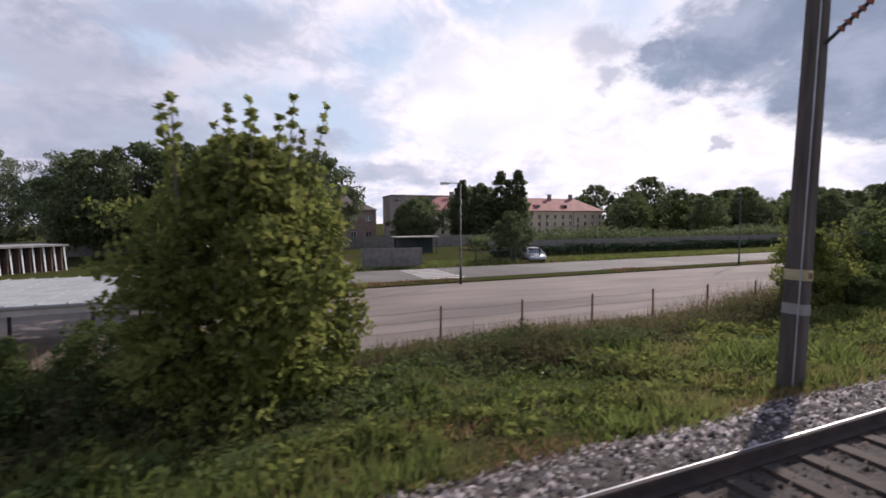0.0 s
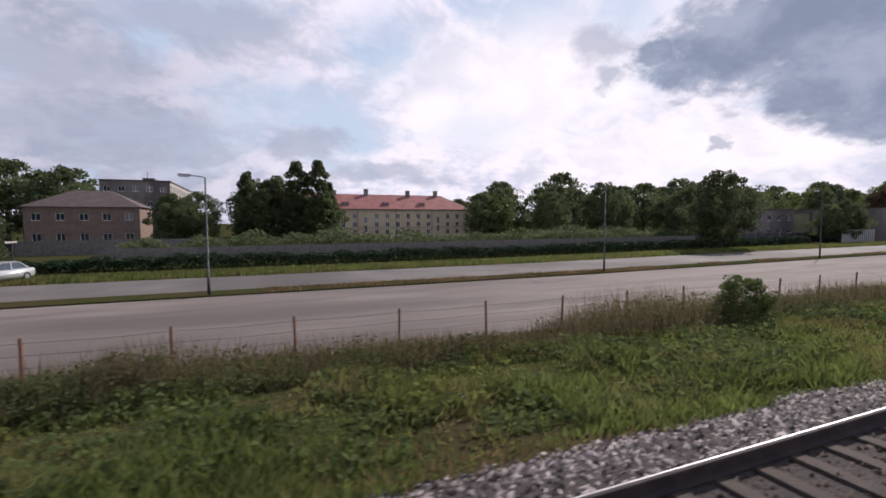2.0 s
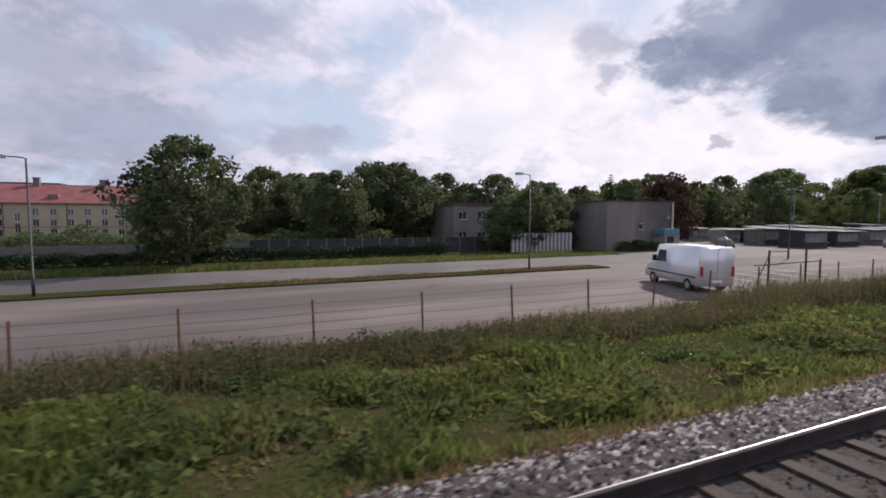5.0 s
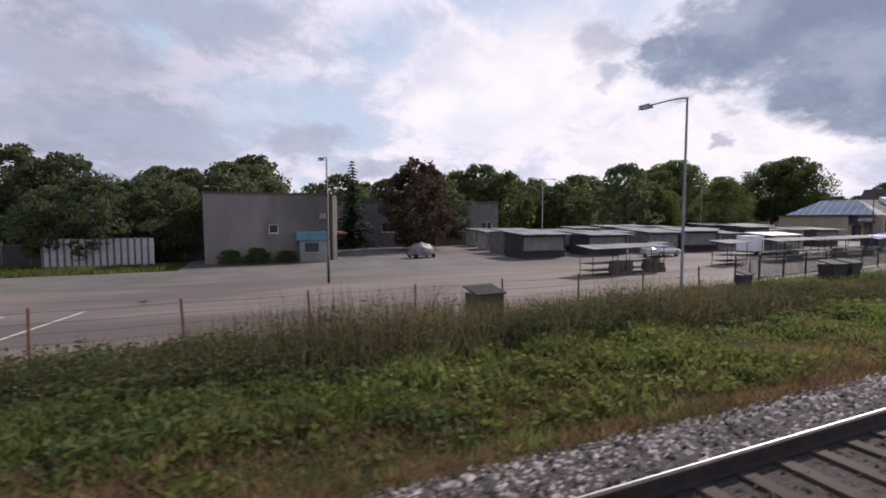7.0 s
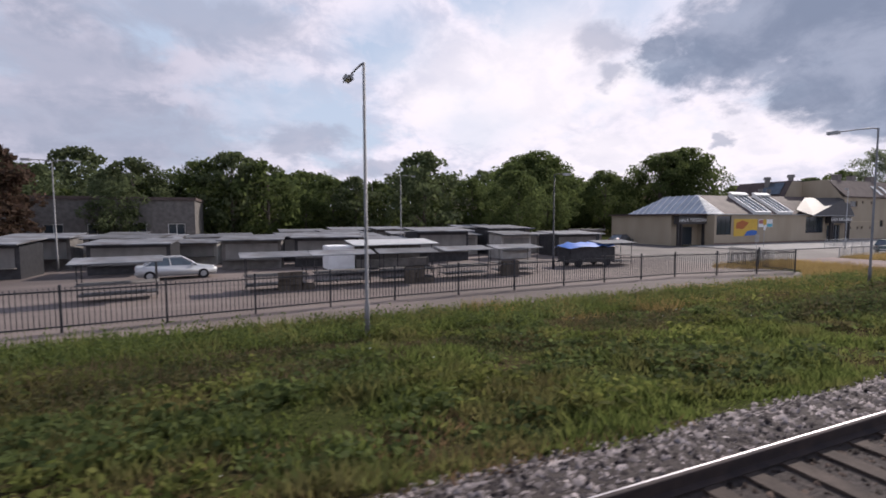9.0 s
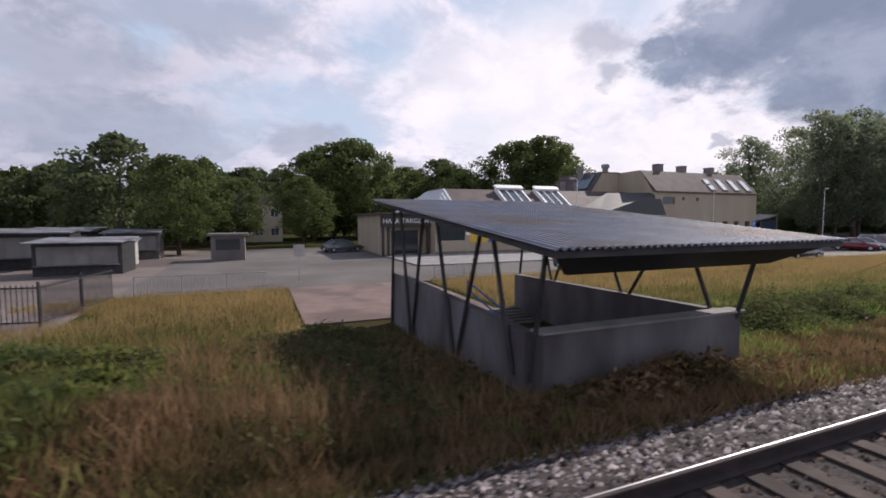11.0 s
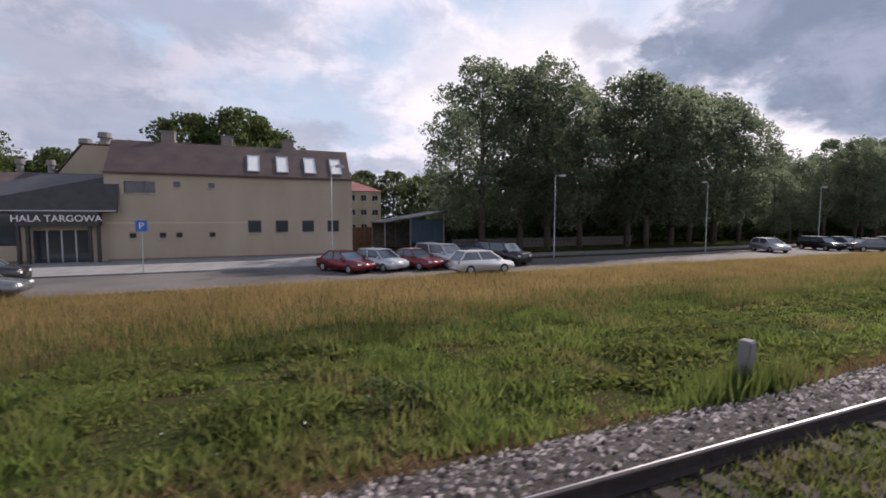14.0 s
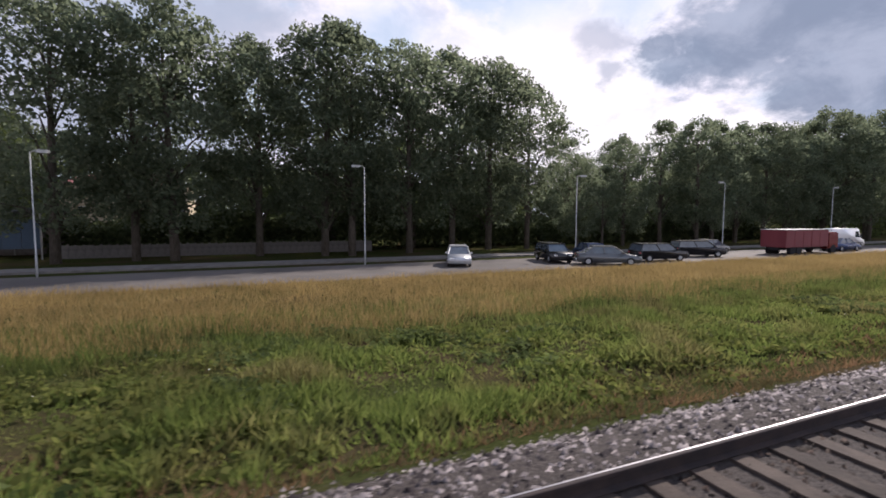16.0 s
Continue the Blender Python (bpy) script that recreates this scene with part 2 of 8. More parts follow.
M["blade"] = leaf_mat("blade", (0.062, 0.086, 0.023), (0.148, 0.176, 0.052), 0.6, c3=(0.155, 0.134, 0.058))
M["blade_meadow"] = leaf_mat("blade_meadow", (0.085, 0.118, 0.029), (0.18, 0.215, 0.06), 0.6, c3=(0.185, 0.158, 0.068))
M["weed"] = leaf_mat("weed", (0.06, 0.062, 0.028), (0.17, 0.125, 0.075), 0.5)
M["weed_leaf"] = leaf_mat("weed_leaf", (0.048, 0.064, 0.024), (0.11, 0.12, 0.05), 0.5, c3=(0.11, 0.08, 0.045), pscale=0.7)
M["spray"] = mat("spray", (0.20, 0.06, 0.07), (0.30, 0.11, 0.12), 3.0, 0.7, c3=(0.13, 0.045, 0.055), scale2=2.2)
M["lorry_red"] = mat("lorry_red", (0.16, 0.03, 0.04), (0.20, 0.042, 0.05), 0.8, 0.55, streak=(1, 1, 0.4))
M["dry"] = leaf_mat("dry", (0.21, 0.15, 0.06), (0.36, 0.262, 0.115), 0.5)
M["flower"] = leaf_mat("flower", (0.6, 0.6, 0.55), (0.75, 0.75, 0.7), 0.2)
M["dead"] = leaf_mat("dead", (0.13, 0.08, 0.042), (0.30, 0.19, 0.105), 0.4, c3=(0.085, 0.08, 0.032), pscale=0.8)
M["render_beige"] = mat("render_beige", (0.335, 0.28, 0.205), (0.395, 0.335, 0.25), 0.5, 0.9, bump=0.15, bscale=30, streak=(1, 1, 0.35))
M["render_yellow"] = mat("render_yellow", (0.43, 0.35, 0.245), (0.50, 0.42, 0.30), 0.5, 0.9, bump=0.1, streak=(1, 1, 0.35))
M["render_grey"] = mat("render_grey", (0.16, 0.14, 0.13), (0.23, 0.205, 0.19), 0.35, 0.9, bump=0.1, streak=(1, 1, 0.3), c3=(0.11, 0.095, 0.09), scale2=0.16)
M["render_green"] = mat("render_green", (0.28, 0.30, 0.17), (0.36, 0.38, 0.23), 0.5, 0.9, bump=0.1, streak=(1, 1, 0.35))
M["plaster_green"] = mat("plaster_green", (0.15, 0.17, 0.10), (0.21, 0.23, 0.14), 0.4, 0.9, bump=0.1, streak=(1, 1, 0.3))
M["turquoise"] = mat("turquoise", (0.06, 0.17, 0.21), (0.10, 0.24, 0.28), 1.5, 0.7)
M["plinth"] = mat("plinth", (0.16, 0.11, 0.09), (0.22, 0.16, 0.13), 1.0, 0.9, bump=0.2)
M["roof_brown"] = mat("roof_brown", (0.065, 0.046, 0.042), (0.10, 0.073, 0.066), 0.8, 0.75, bump=0.2)
M["roof_red"] = mat("roof_red", (0.19, 0.065, 0.06), (0.27, 0.105, 0.095), 0.6, 0.8, bump=0.3)
M["roof_metal"] = mat("roof_metal", (0.30, 0.33, 0.37), (0.42, 0.45, 0.50), 0.6, 0.4, 0.5)
M["roof_shelter"] = mat("roof_shelter", (0.07, 0.085, 0.12), (0.12, 0.13, 0.165), 1.2, 0.5, 0.25, bump=0.1, c3=(0.10, 0.075, 0.065), scale2=0.35)
M["stair_concrete"] = mat("stair_concrete", (0.10, 0.092, 0.098), (0.17, 0.158, 0.165), 1.2, 0.9, bump=0.3, streak=(1, 1, 0.4), c3=(0.07, 0.062, 0.066), scale2=0.5)
M["roof_pale"] = mat("roof_pale", (0.22, 0.225, 0.23), (0.31, 0.315, 0.32), 1.2, 0.7, 0.1, streak=(1, 3, 1))
M["tarpaulin"] = mat("tarpaulin", (0.085, 0.08, 0.08), (0.18, 0.175, 0.17), 2.2, 0.55, bump=0.9, bscale=3)
M["lamp_pale"] = mat("lamp_pale", (0.34, 0.35, 0.35), (0.46, 0.46, 0.46), 2.0, 0.6)
M["roof_dull"] = mat("roof_dull", (0.085, 0.09, 0.10), (0.19, 0.195, 0.21), 0.7, 0.85, 0.0, rand=0.3, c3=(0.06, 0.055, 0.055), scale2=0.4)
M["tile_red"] = mat("tile_red", (0.24, 0.07, 0.055), (0.36, 0.12, 0.095), 3.0, 0.7, bump=0.3, rand=0.15)
M["glass"] = glass_mat("glass")
M["glass_sky"] = mat("glass_sky", (0.05, 0.06, 0.075), (0.08, 0.1, 0.12), 2.0, 0.05, 0.0, spec=1.0)
M["black"] = mat("black", (0.018, 0.018, 0.02), (0.03, 0.03, 0.033), 2.0, 0.8, spec=0.15)
M["sign_dark"] = mat("sign_dark", (0.03, 0.028, 0.028), (0.045, 0.04, 0.04), 2.0, 0.5)
M["plaster_white"] = mat("plaster_white", (0.43, 0.42, 0.43), (0.53, 0.52, 0.52), 0.9, 0.9, bump=0.15, bscale=25, c3=(0.36, 0.35, 0.35), scale2=0.7)
for nm, c in dict(blue=(0.03, 0.12, 0.42), yellow=(0.55, 0.36, 0.05), red=(0.30, 0.03, 0.03), orange=(0.36, 0.11, 0.03), white=(0.7, 0.7, 0.7), teal=(0.035, 0.062, 0.095), pink=(0.34, 0.13, 0.14), green=(0.28, 0.36, 0.12), brown=(0.16, 0.05, 0.03), cyan=(0.08, 0.35, 0.45)).items():
    M[nm] = mat(nm, c, [v * 1.15 for v in c], 2.0, 0.6)
for nm, c in dict(car_silver=(0.45, 0.46, 0.47), car_black=(0.02, 0.02, 0.022), car_red=(0.16, 0.015, 0.02), car_green=(0.05, 0.11, 0.11), car_white=(0.72, 0.72, 0.72), car_grey=(0.12, 0.125, 0.13), car_blue=(0.03, 0.05, 0.12), van_white=(0.75, 0.75, 0.76)).items():
    M[nm] = mat(nm, c, [v * 1.05 for v in c], 1.0, 0.25, 0.25, spec=0.7)


# ---------- building helpers ----------
def box(bm, x0, y0, z0, x1, y1, z1, bevel=0.0):
    """An upright block, bevelled where asked."""
    a = bmesh.ops.create_cube(bm, size=1)["verts"]
    for v in a:
        v.co = Vector((x0 + (x1 - x0) * (v.co.x + 0.5), y0 + (y1 - y0) * (v.co.y + 0.5), z0 + (z1 - z0) * (v.co.z + 0.5)))
    if bevel:
        es = list({e for v in a for e in v.link_edges})
        bmesh.ops.bevel(bm, geom=es, offset=bevel, segments=2, affect="EDGES")


def prism(bm, pts, y0, y1):
    """A block with an (x, z) outline between y0 and y1."""
    f = [bm.verts.new((x, y0, z)) for x, z in pts]
    b = [bm.verts.new((x, y1, z)) for x, z in pts]
    n = len(pts)
    bm.faces.new(f)
    bm.faces.new(b[::-1])
    for i in range(n):
        bm.faces.new((f[(i + 1) % n], f[i], b[i], b[(i + 1) % n]))


def tube(bm, pts, radii, sides=8, cap=True):
    """A round bar through the points with a radius at each."""
    rings = []
    for i, p in enumerate(pts):
        p = Vector(p)
        d = (Vector(pts[min(i + 1, len(pts) - 1)]) - Vector(pts[max(i - 1, 0)])).normalized()
        u = d.orthogonal().normalized() if abs(d.z) < 0.99 else Vector((1, 0, 0))
        w = d.cross(u).normalized()
        rings.append([bm.verts.new(p + (u * math.cos(a) + w * math.sin(a)) * radii[i]) for a in [2 * math.pi * k / sides for k in range(sides)]])
    for a, b in zip(rings, rings[1:]):
        for k in range(sides):
            bm.faces.new((a[k], a[(k + 1) % sides], b[(k + 1) % sides], b[k]))
    if cap:
        bm.faces.new(rings[0][::-1])
        bm.faces.new(rings[-1])


def mesh_of(name, bm, material, smooth=False):
    bmesh.ops.recalc_face_normals(bm, faces=bm.faces)
    me = bpy.data.meshes.new(name)
    bm.to_mesh(me)
    bm.free()
    for mm in material if isinstance(material, (list, tuple)) else [material]:
        me.materials.append(mm)
    if smooth:
        for p in me.polygons:
            p.use_smooth = True
    return me


def part(name, bm, material, parent=None, label="", smooth=False):
    ob = new(name, mesh_of(name, bm, material, smooth))
    ob.parent = parent
    if label:
        tagged(ob, label)
    return ob


def boxpart(name, dims, material, parent=None, label="", bevel=0.0):
    bm = bmesh.new()
    box(bm, *dims, bevel)
    return part(name, bm, material, parent, label)


def thing(name, x, y, z, label, category, group="", kind="", rz=0.0):
    e = new(name)
    e.matrix_basis = pose(x, y, z, 0, 0, rz)
    e.empty_display_size = 0.2
    return tagged(e, label, category, group, kind)


def raw(name, verts, faces, material, smooth=False):
    me = bpy.data.meshes.new(name)
    me.from_pydata(verts, [], faces)
    me.update()
    for mm in material if isinstance(material, (list, tuple)) else [material]:
        me.materials.append(mm)
    if smooth:
        me.polygons.foreach_set("use_smooth", [True] * len(me.polygons))
    return me


def writing(body, size, material, parent, name, m, extrude=0.01):
    """Raised letters, turned into a mesh part."""
    cu = bpy.data.curves.new(name, "FONT")
    cu.body, cu.size, cu.extrude = body, size, extrude
    cu.align_x, cu.align_y = "CENTER", "CENTER"
    tmp = new("tmp_text", cu)
    me = bpy.data.meshes.new_from_object(tmp.evaluated_get(bpy.context.evaluated_depsgraph_get()))
    bpy.data.objects.remove(tmp)
    bpy.data.curves.remove(cu)
    me.materials.clear()
    me.materials.append(material)
    ob = new(name, me)
    ob.parent = parent
    ob.matrix_basis = m
    return ob


# ---------- ground ----------
def road_level(x):
    return float(np.interp(x, [-200, 70, 100, 160, 260, 420], [-1.7, -1.65, -1.48, -1.3, -1.25, -1.15]))


def lumps(x, y):
    """Small unevenness of the verge."""
    w = np.clip((y - 5.2) / 0.8, 0, 1) * np.clip((13.0 - y) / 0.8, 0, 1)
    return w * (0.06 * np.sin(0.7 * x + 1.3 * np.sin(0.9 * y)) + 0.04 * np.sin(1.9 * x - 1.1 * y) + 0.03 * np.sin(3.1 * y + 0.6 * x))


def mound(x, y):
    """Raised ground round the switch hut."""
    a = np.interp(x, [219, 225, 232, 237, 242], [0.0, 1.0, 1.0, 0.55, 0.0])
    u, v = np.clip((y - 4.9) / 2.3, 0, 1), np.clip((y - 10.6) / 2.4, 0, 1)
    return 1.08 * a * u * u * (3 - 2 * u) * (1 - v * v * (3 - 2 * v))


def ground_z(x, y):
    """Height of the one sheet of ground: trackbed, verge, fall to the road level, and flat land beyond."""
    r = road_level(x)
    edge = 13.0
    prof = [(-9, -0.85), (-2, -0.85), (-1.2, -0.42), (0.0, -0.32), (4.0, -0.32), (4.4, -0.34), (5.4, -0.68), (6.5, -0.75), (9.5, -0.95 + 0.2 * (r + 1.3)), (edge, r), (400, r)]
    z = float(np.interp(y, [p[0] for p in prof], [p[1] for p in prof]))
    if 5.2 < y < 13.0:
        z += float(lumps(x, y)) + float(mound(x, y))
    return z


def build_ground():
    xs = [-4500, -1500, -600, -250, -120, -70] + list(np.arange(-50, 431, 1.25)) + [460, 520, 700, 1500, 4500]
    ys = [-4500, -1200, -300, -80, -25, -9, -5, -2, -1.2, 0, 2, 4.0, 4.4, 4.8] + list(np.arange(5.2, 14.1, 0.6)) + [16, 20, 26, 34, 45, 60, 90, 140, 250, 600, 1600, 4500]
    verts = [(x, y, ground_z(x, y)) for x in xs for y in ys]
    n = len(ys)
    faces = [(i * n + j, (i + 1) * n + j, (i + 1) * n + j + 1, i * n + j + 1) for i in range(len(xs) - 1) for j in range(n - 1)]
    ob = new("ground", raw("ground", verts, faces, M["grass_soil"], True))
    tagged(ob, "grassy ground with bare brown patches beside the railway", "ground", kind="structure")


build_ground()


def slab(name, x0, x1, y0, y1, lift, material, label, category):
    """A paved sheet that follows the road level, with a real edge."""
    bm = bmesh.new()
    xs = np.linspace(x0, x1, max(2, int((x1 - x0) / 10)))
    rows = []
    for x in xs:
        z = road_level(x) + lift
        rows.append([bm.verts.new(p) for p in ((x, y0, z - 0.3), (x, y0, z), (x, y1, z), (x, y1, z - 0.3))])
    for a, b in zip(rows, rows[1:]):
        for k in range(3):
            bm.faces.new((a[k], b[k], b[k + 1], a[k + 1]))
    bm.faces.new(rows[0])
    bm.faces.new(rows[-1][::-1])
    return tagged(part(name, bm, material), label, category, kind="structure")


# near carriageway/car park, grassy median with lamps, far carriageway
slab("pavement_parking", -60, 176, 14.2, 28.2, 0.02, M["asphalt"], "worn pinkish-grey asphalt car park along the railway", "car park")
slab("pavement_market", 176, 232, 17.0, 62.0, 0.025, M["asphalt"], "grey asphalt market ground between the stalls", "market ground")
slab("road_far", -60, 176, 30.2, 38.5, 0.02, M["road"], "grey asphalt road behind the grassy median", "road")
slab("road_hall", 232, 430, 25.6, 33.6, 0.03, M["road"], "grey asphalt street in front of the market hall", "road")
slab("road_side", 232, 250.2, 33.6, 62.0, 0.03, M["road"], "grey side street between market and hall", "road")
slab("pavement_hall", 250.2, 312, 33.6, 43.6, 0.14, M["concrete_mid"], "concrete pavement with a raised kerb before the hall", "pavement")
# park pavement takes the dark concrete: shade of the trees put into its colour
slab("pavement_park", 312, 430, 35.5, 38.0, 0.14, M["concrete_dark"], "pavement with a raised kerb, coloured dark for the park trees' shade", "pavement")
slab("footpath", 240.0, 247.6, 16.3, 25.6, 0.06, M["paving_pink"], "pinkish paved footpath from the underpass to the street", "footpath")
slab("yard", 0.75, 9.0, 39.2, 64.0, 0.035, M["asphalt"], "pinkish asphalt yard before the garages", "yard")
slab("pavement_gap", 137, 176, 28.2, 30.2, 0.02, M["asphalt"], "worn asphalt where the median ends", "car park")
slab("pavement_shops", 149, 176, 38.5, 62, 0.02, M["road"], "dark asphalt forecourt before the shop row", "forecourt")
slab("kerb_median", -60, 137, 28.2, 30.2, 0.10, M["grass_soil"], "raised earth median with a kerb edge between the roads", "median")


# ---------- railway ----------
RAILS = [(3.15, "far"), (1.715, "near")]


def rail_profile():
    return [(-0.075, -0.172), (-0.075, -0.16), (-0.014, -0.14), (-0.010, -0.055), (-0.036, -0.04), (-0.036, -0.008), (-0.028, -0.001), (0.006, 0.0), (0.028, 0.0), (0.036, -0.008), (0.036, -0.04), (0.010, -0.055), (0.014, -0.14), (0.075, -0.16), (0.075, -0.172)]


for y, nm in RAILS:
    bm = bmesh.new()
    pr = rail_profile()
    a = [bm.verts.new((-80, y + py, pz)) for py, pz in pr]
    b = [bm.verts.new((440, y + py, pz)) for py, pz in pr]
    for i in range(len(pr)):
        f = bm.faces.new((a[i], a[(i + 1) % len(pr)], b[(i + 1) % len(pr)], b[i]))
        f.material_index = 1 if i == 7 else 0
    tagged(part("rail", bm, [M["rail_side"], M["rail_top"]]), "rusty steel rail with a polished running surface", "rail", "rails of the next track", kind="structure")


# ---------- trees ----------
def leaf_cloud(rng, centers, radii, per, size, flat=0.75):
    """Leaf quads scattered in the shells of clumps, as verts and faces."""
    V, F = [], []
    for c, r in zip(centers, radii):
        n = max(4, int(per * (0.7 + 0.6 * rng.random())))
        d = rng.normal(size=(n, 3))
        d /= np.linalg.norm(d, axis=1)[:, None]
        d *= (r * (0.45 + 0.6 * rng.random(n) ** 0.6))[:, None]
        d[:, 2] *= flat
        p = np.asarray(c) + d
        a = rng.normal(size=(n, 3))
        a /= np.linalg.norm(a, axis=1)[:, None]
        b = np.cross(a, rng.normal(size=(n, 3)))
        b /= np.linalg.norm(b, axis=1)[:, None]
        s = size * (0.6 + 0.8 * rng.random(n))[:, None]
        k = len(V)
        q = np.stack([p - a * s * 0.6, p + b * s * 0.38, p + a * s * 0.6, p - b * s * 0.38], 1).reshape(-1, 3)
        V.extend(map(tuple, q))
        F.extend((k + 4 * i, k + 4 * i + 1, k + 4 * i + 2, k + 4 * i + 3) for i in range(n))
    return V, F


def crown_points(rng, h, base, rad, n, shape):
    """Clump centres and radii for a crown of the given silhouette; the outline is uneven."""
    C, R = [], []
    for _ in range(n):
        for _try in range(30):
            u = rng.random()
            z = base + (h - base) * u
            if shape == "round":
                w = math.sin(math.pi * min(0.97, 0.12 + 0.86 * u)) ** 0.6
            elif shape == "tall":
                w = (0.62 + 0.38 * math.sin(math.pi * u)) * (1 - max(0, u - 0.78) * 3.2)
            elif shape == "column":
                w = math.sin(math.pi * min(0.98, 0.18 + 0.82 * u)) ** 0.5
            elif shape == "bush":
                w = math.cos(u * 1.35) ** 0.6
            else:
                w = 1 - u
            ang = rng.random() * 2 * math.pi
            lobes = 1 + 0.22 * math.sin(3 * ang + 9 * u) + 0.16 * math.sin(5 * ang - 13 * u)
            rr = rad * w * lobes * (0.35 + 0.65 * rng.random() ** 0.45)
            if rng.random() < 0.9:
                break
        C.append((rr * math.cos(ang), rr * math.sin(ang), z))
        R.append((0.10 + 0.09 * rng.random()) * (rad + 0.12 * h) * (0.75 if u > 0.85 else 1))
    return C, R


def tree_proto(name, h, rad, base, shape, leaf, seed, clumps=90, per=45, size=0.34, trunk=0.22, label="", category="tree", group="", bare=0, fluff=1.2, shoots=0):
    """One tree: a tapered trunk with limbs that reach into the crown, and a crown of leaf clumps."""
    rng = np.random.default_rng(seed)
    e = new(name)
    tagged(e, label, category, group)
    bm = bmesh.new()
    lean = rng.normal(size=2) * 0.02 * h
    top = h * (0.9 if shape != "bush" else 0.6)
    pts = [(0, 0, -0.3), (lean[0] * 0.2, lean[1] * 0.2, top * 0.3), (lean[0] * 0.6, lean[1] * 0.6, top * 0.65), (lean[0], lean[1], top)]
    tube(bm, pts, [trunk * 1.25, trunk, trunk * 0.6, trunk * 0.12], 8)
    C, R = crown_points(rng, h, base, rad, clumps, shape)
    R = [r * fluff for r in R]
    if shape != "conifer":
        for i in range(0, len(C), max(1, len(C) // (18 if shape != "bush" else 10))):
            c = Vector(C[i]) * 0.92
            z0 = max(base * 0.6, c.z - 0.35 * math.hypot(c.x, c.y) - 0.12 * h)
            z0 = min(z0, top * 0.8)
            s = Vector((lean[0] * z0 / top, lean[1] * z0 / top, max(0.15, z0)))
            mid = s.lerp(c, 0.5) + Vector((0, 0, 0.05 * h))
            r0 = trunk * (0.45 - 0.25 * z0 / h)
            tube(bm, [s, mid, c], [r0, r0 * 0.6, r0 * 0.15], 5, False)
        for i in range(bare):
            a = rng.random() * 6.28
            s = Vector((0.3 * rad * math.cos(a), 0.3 * rad * math.sin(a), h * 0.75))
            tip = s + Vector((rad * 0.8 * math.cos(a), rad * 0.8 * math.sin(a), h * 0.22))
            tube(bm, [s, s.lerp(tip, 0.6) + Vector((0, 0, 0.3)), tip], [0.09, 0.06, 0.02], 4, False)
    part("trunk", bm, M["bark"], e, smooth=True)
    if shape == "conifer":
        V, F = [], []
        tiers = int(h / 0.42)
        for k in range(tiers):
            u = k / tiers
            z = base + (h - base) * u
            w = rad * (1 - u) ** 0.85 * (0.8 + 0.4 * rng.random()) + 0.12
            for j in range(11):
                ang = 2 * math.pi * (j + rng.random() * 0.8) / 11
                L0 = w * (0.75 + 0.4 * rng.random())
                for q in range(4):
                    f = (q + 0.6) / 4
                    c = Vector((math.cos(ang) * L0 * f, math.sin(ang) * L0 * f, z - 0.35 * L0 * f * f + 0.1))
                    d = Vector((math.cos(ang + rng.normal() * 0.4), math.sin(ang + rng.normal() * 0.4), -0.35))
                    s = Vector((-d.y, d.x, rng.normal() * 0.3)) * (0.16 * (1.3 - f * 0.5) * (0.5 + w * 0.5))
                    k0 = len(V)
                    l0 = 0.42 * (0.4 + 0.5 * w)
                    V += [tuple(c - d * l0 * 0.4), tuple(c + s), tuple(c + d * l0), tuple(c - s)]
                    F.append((k0, k0 + 1, k0 + 2, k0 + 3))
    else:
        if shoots:
            # upright leading shoots that stand clear of the crown
            bs = bmesh.new()
            for i in range(shoots):
                a, rr = 2 * math.pi * (i + rng.random()) / shoots, rad * (0.35 + 0.5 * rng.random())
                s = Vector((rr * math.cos(a), rr * math.sin(a), h * 0.72))
                tip = s + Vector((0.10 * h * math.cos(a) * rng.random(), 0.10 * h * math.sin(a) * rng.random(), h * (0.30 + 0.16 * rng.random())))
                tube(bs, [s, s.lerp(tip, 0.5), tip], [0.03, 0.02, 0.008], 4, False)
                for q in range(7):
                    f = 0.35 + 0.65 * q / 6
                    C.append(tuple(s.lerp(tip, f)))
                    R.append(0.03 * h * (1.25 - 0.75 * f))
            V, F = leaf_cloud(rng, C[:-7 * shoots], R[:-7 * shoots], per, size)
            V2, F2 = leaf_cloud(rng, C[-7 * shoots:], R[-7 * shoots:], 9, size)
            F += [tuple(len(V) + k for k in f) for f in F2]
            V += V2
            part("shoots", bs, M["bark"], e, "thin upright leading shoots")
        else:
            V, F = leaf_cloud(rng, C, R, per, size)
    cr = new("crown", raw("crown", V, F, leaf))
    cr.parent = e
    return e


def place(proto, spots, first=[None]):
    """Copies of a tree at (x, y, scale, turn[, squash]) spots, the original at the first."""
    for i, s in enumerate(spots):
        x, y, k, rz = s[:4]
        kz = s[4] if len(s) > 4 else 1.0
        m = pose(x, y, ground_z(x, y) - 0.02, 0, 0, rz) @ Matrix.Diagonal((k, k, k * kz, 1))
        if i == 0:
            proto.matrix_basis = m
            o = proto
        else:
            o = copy_thing(proto, pose(0, 0, 0))
            o.matrix_basis = m


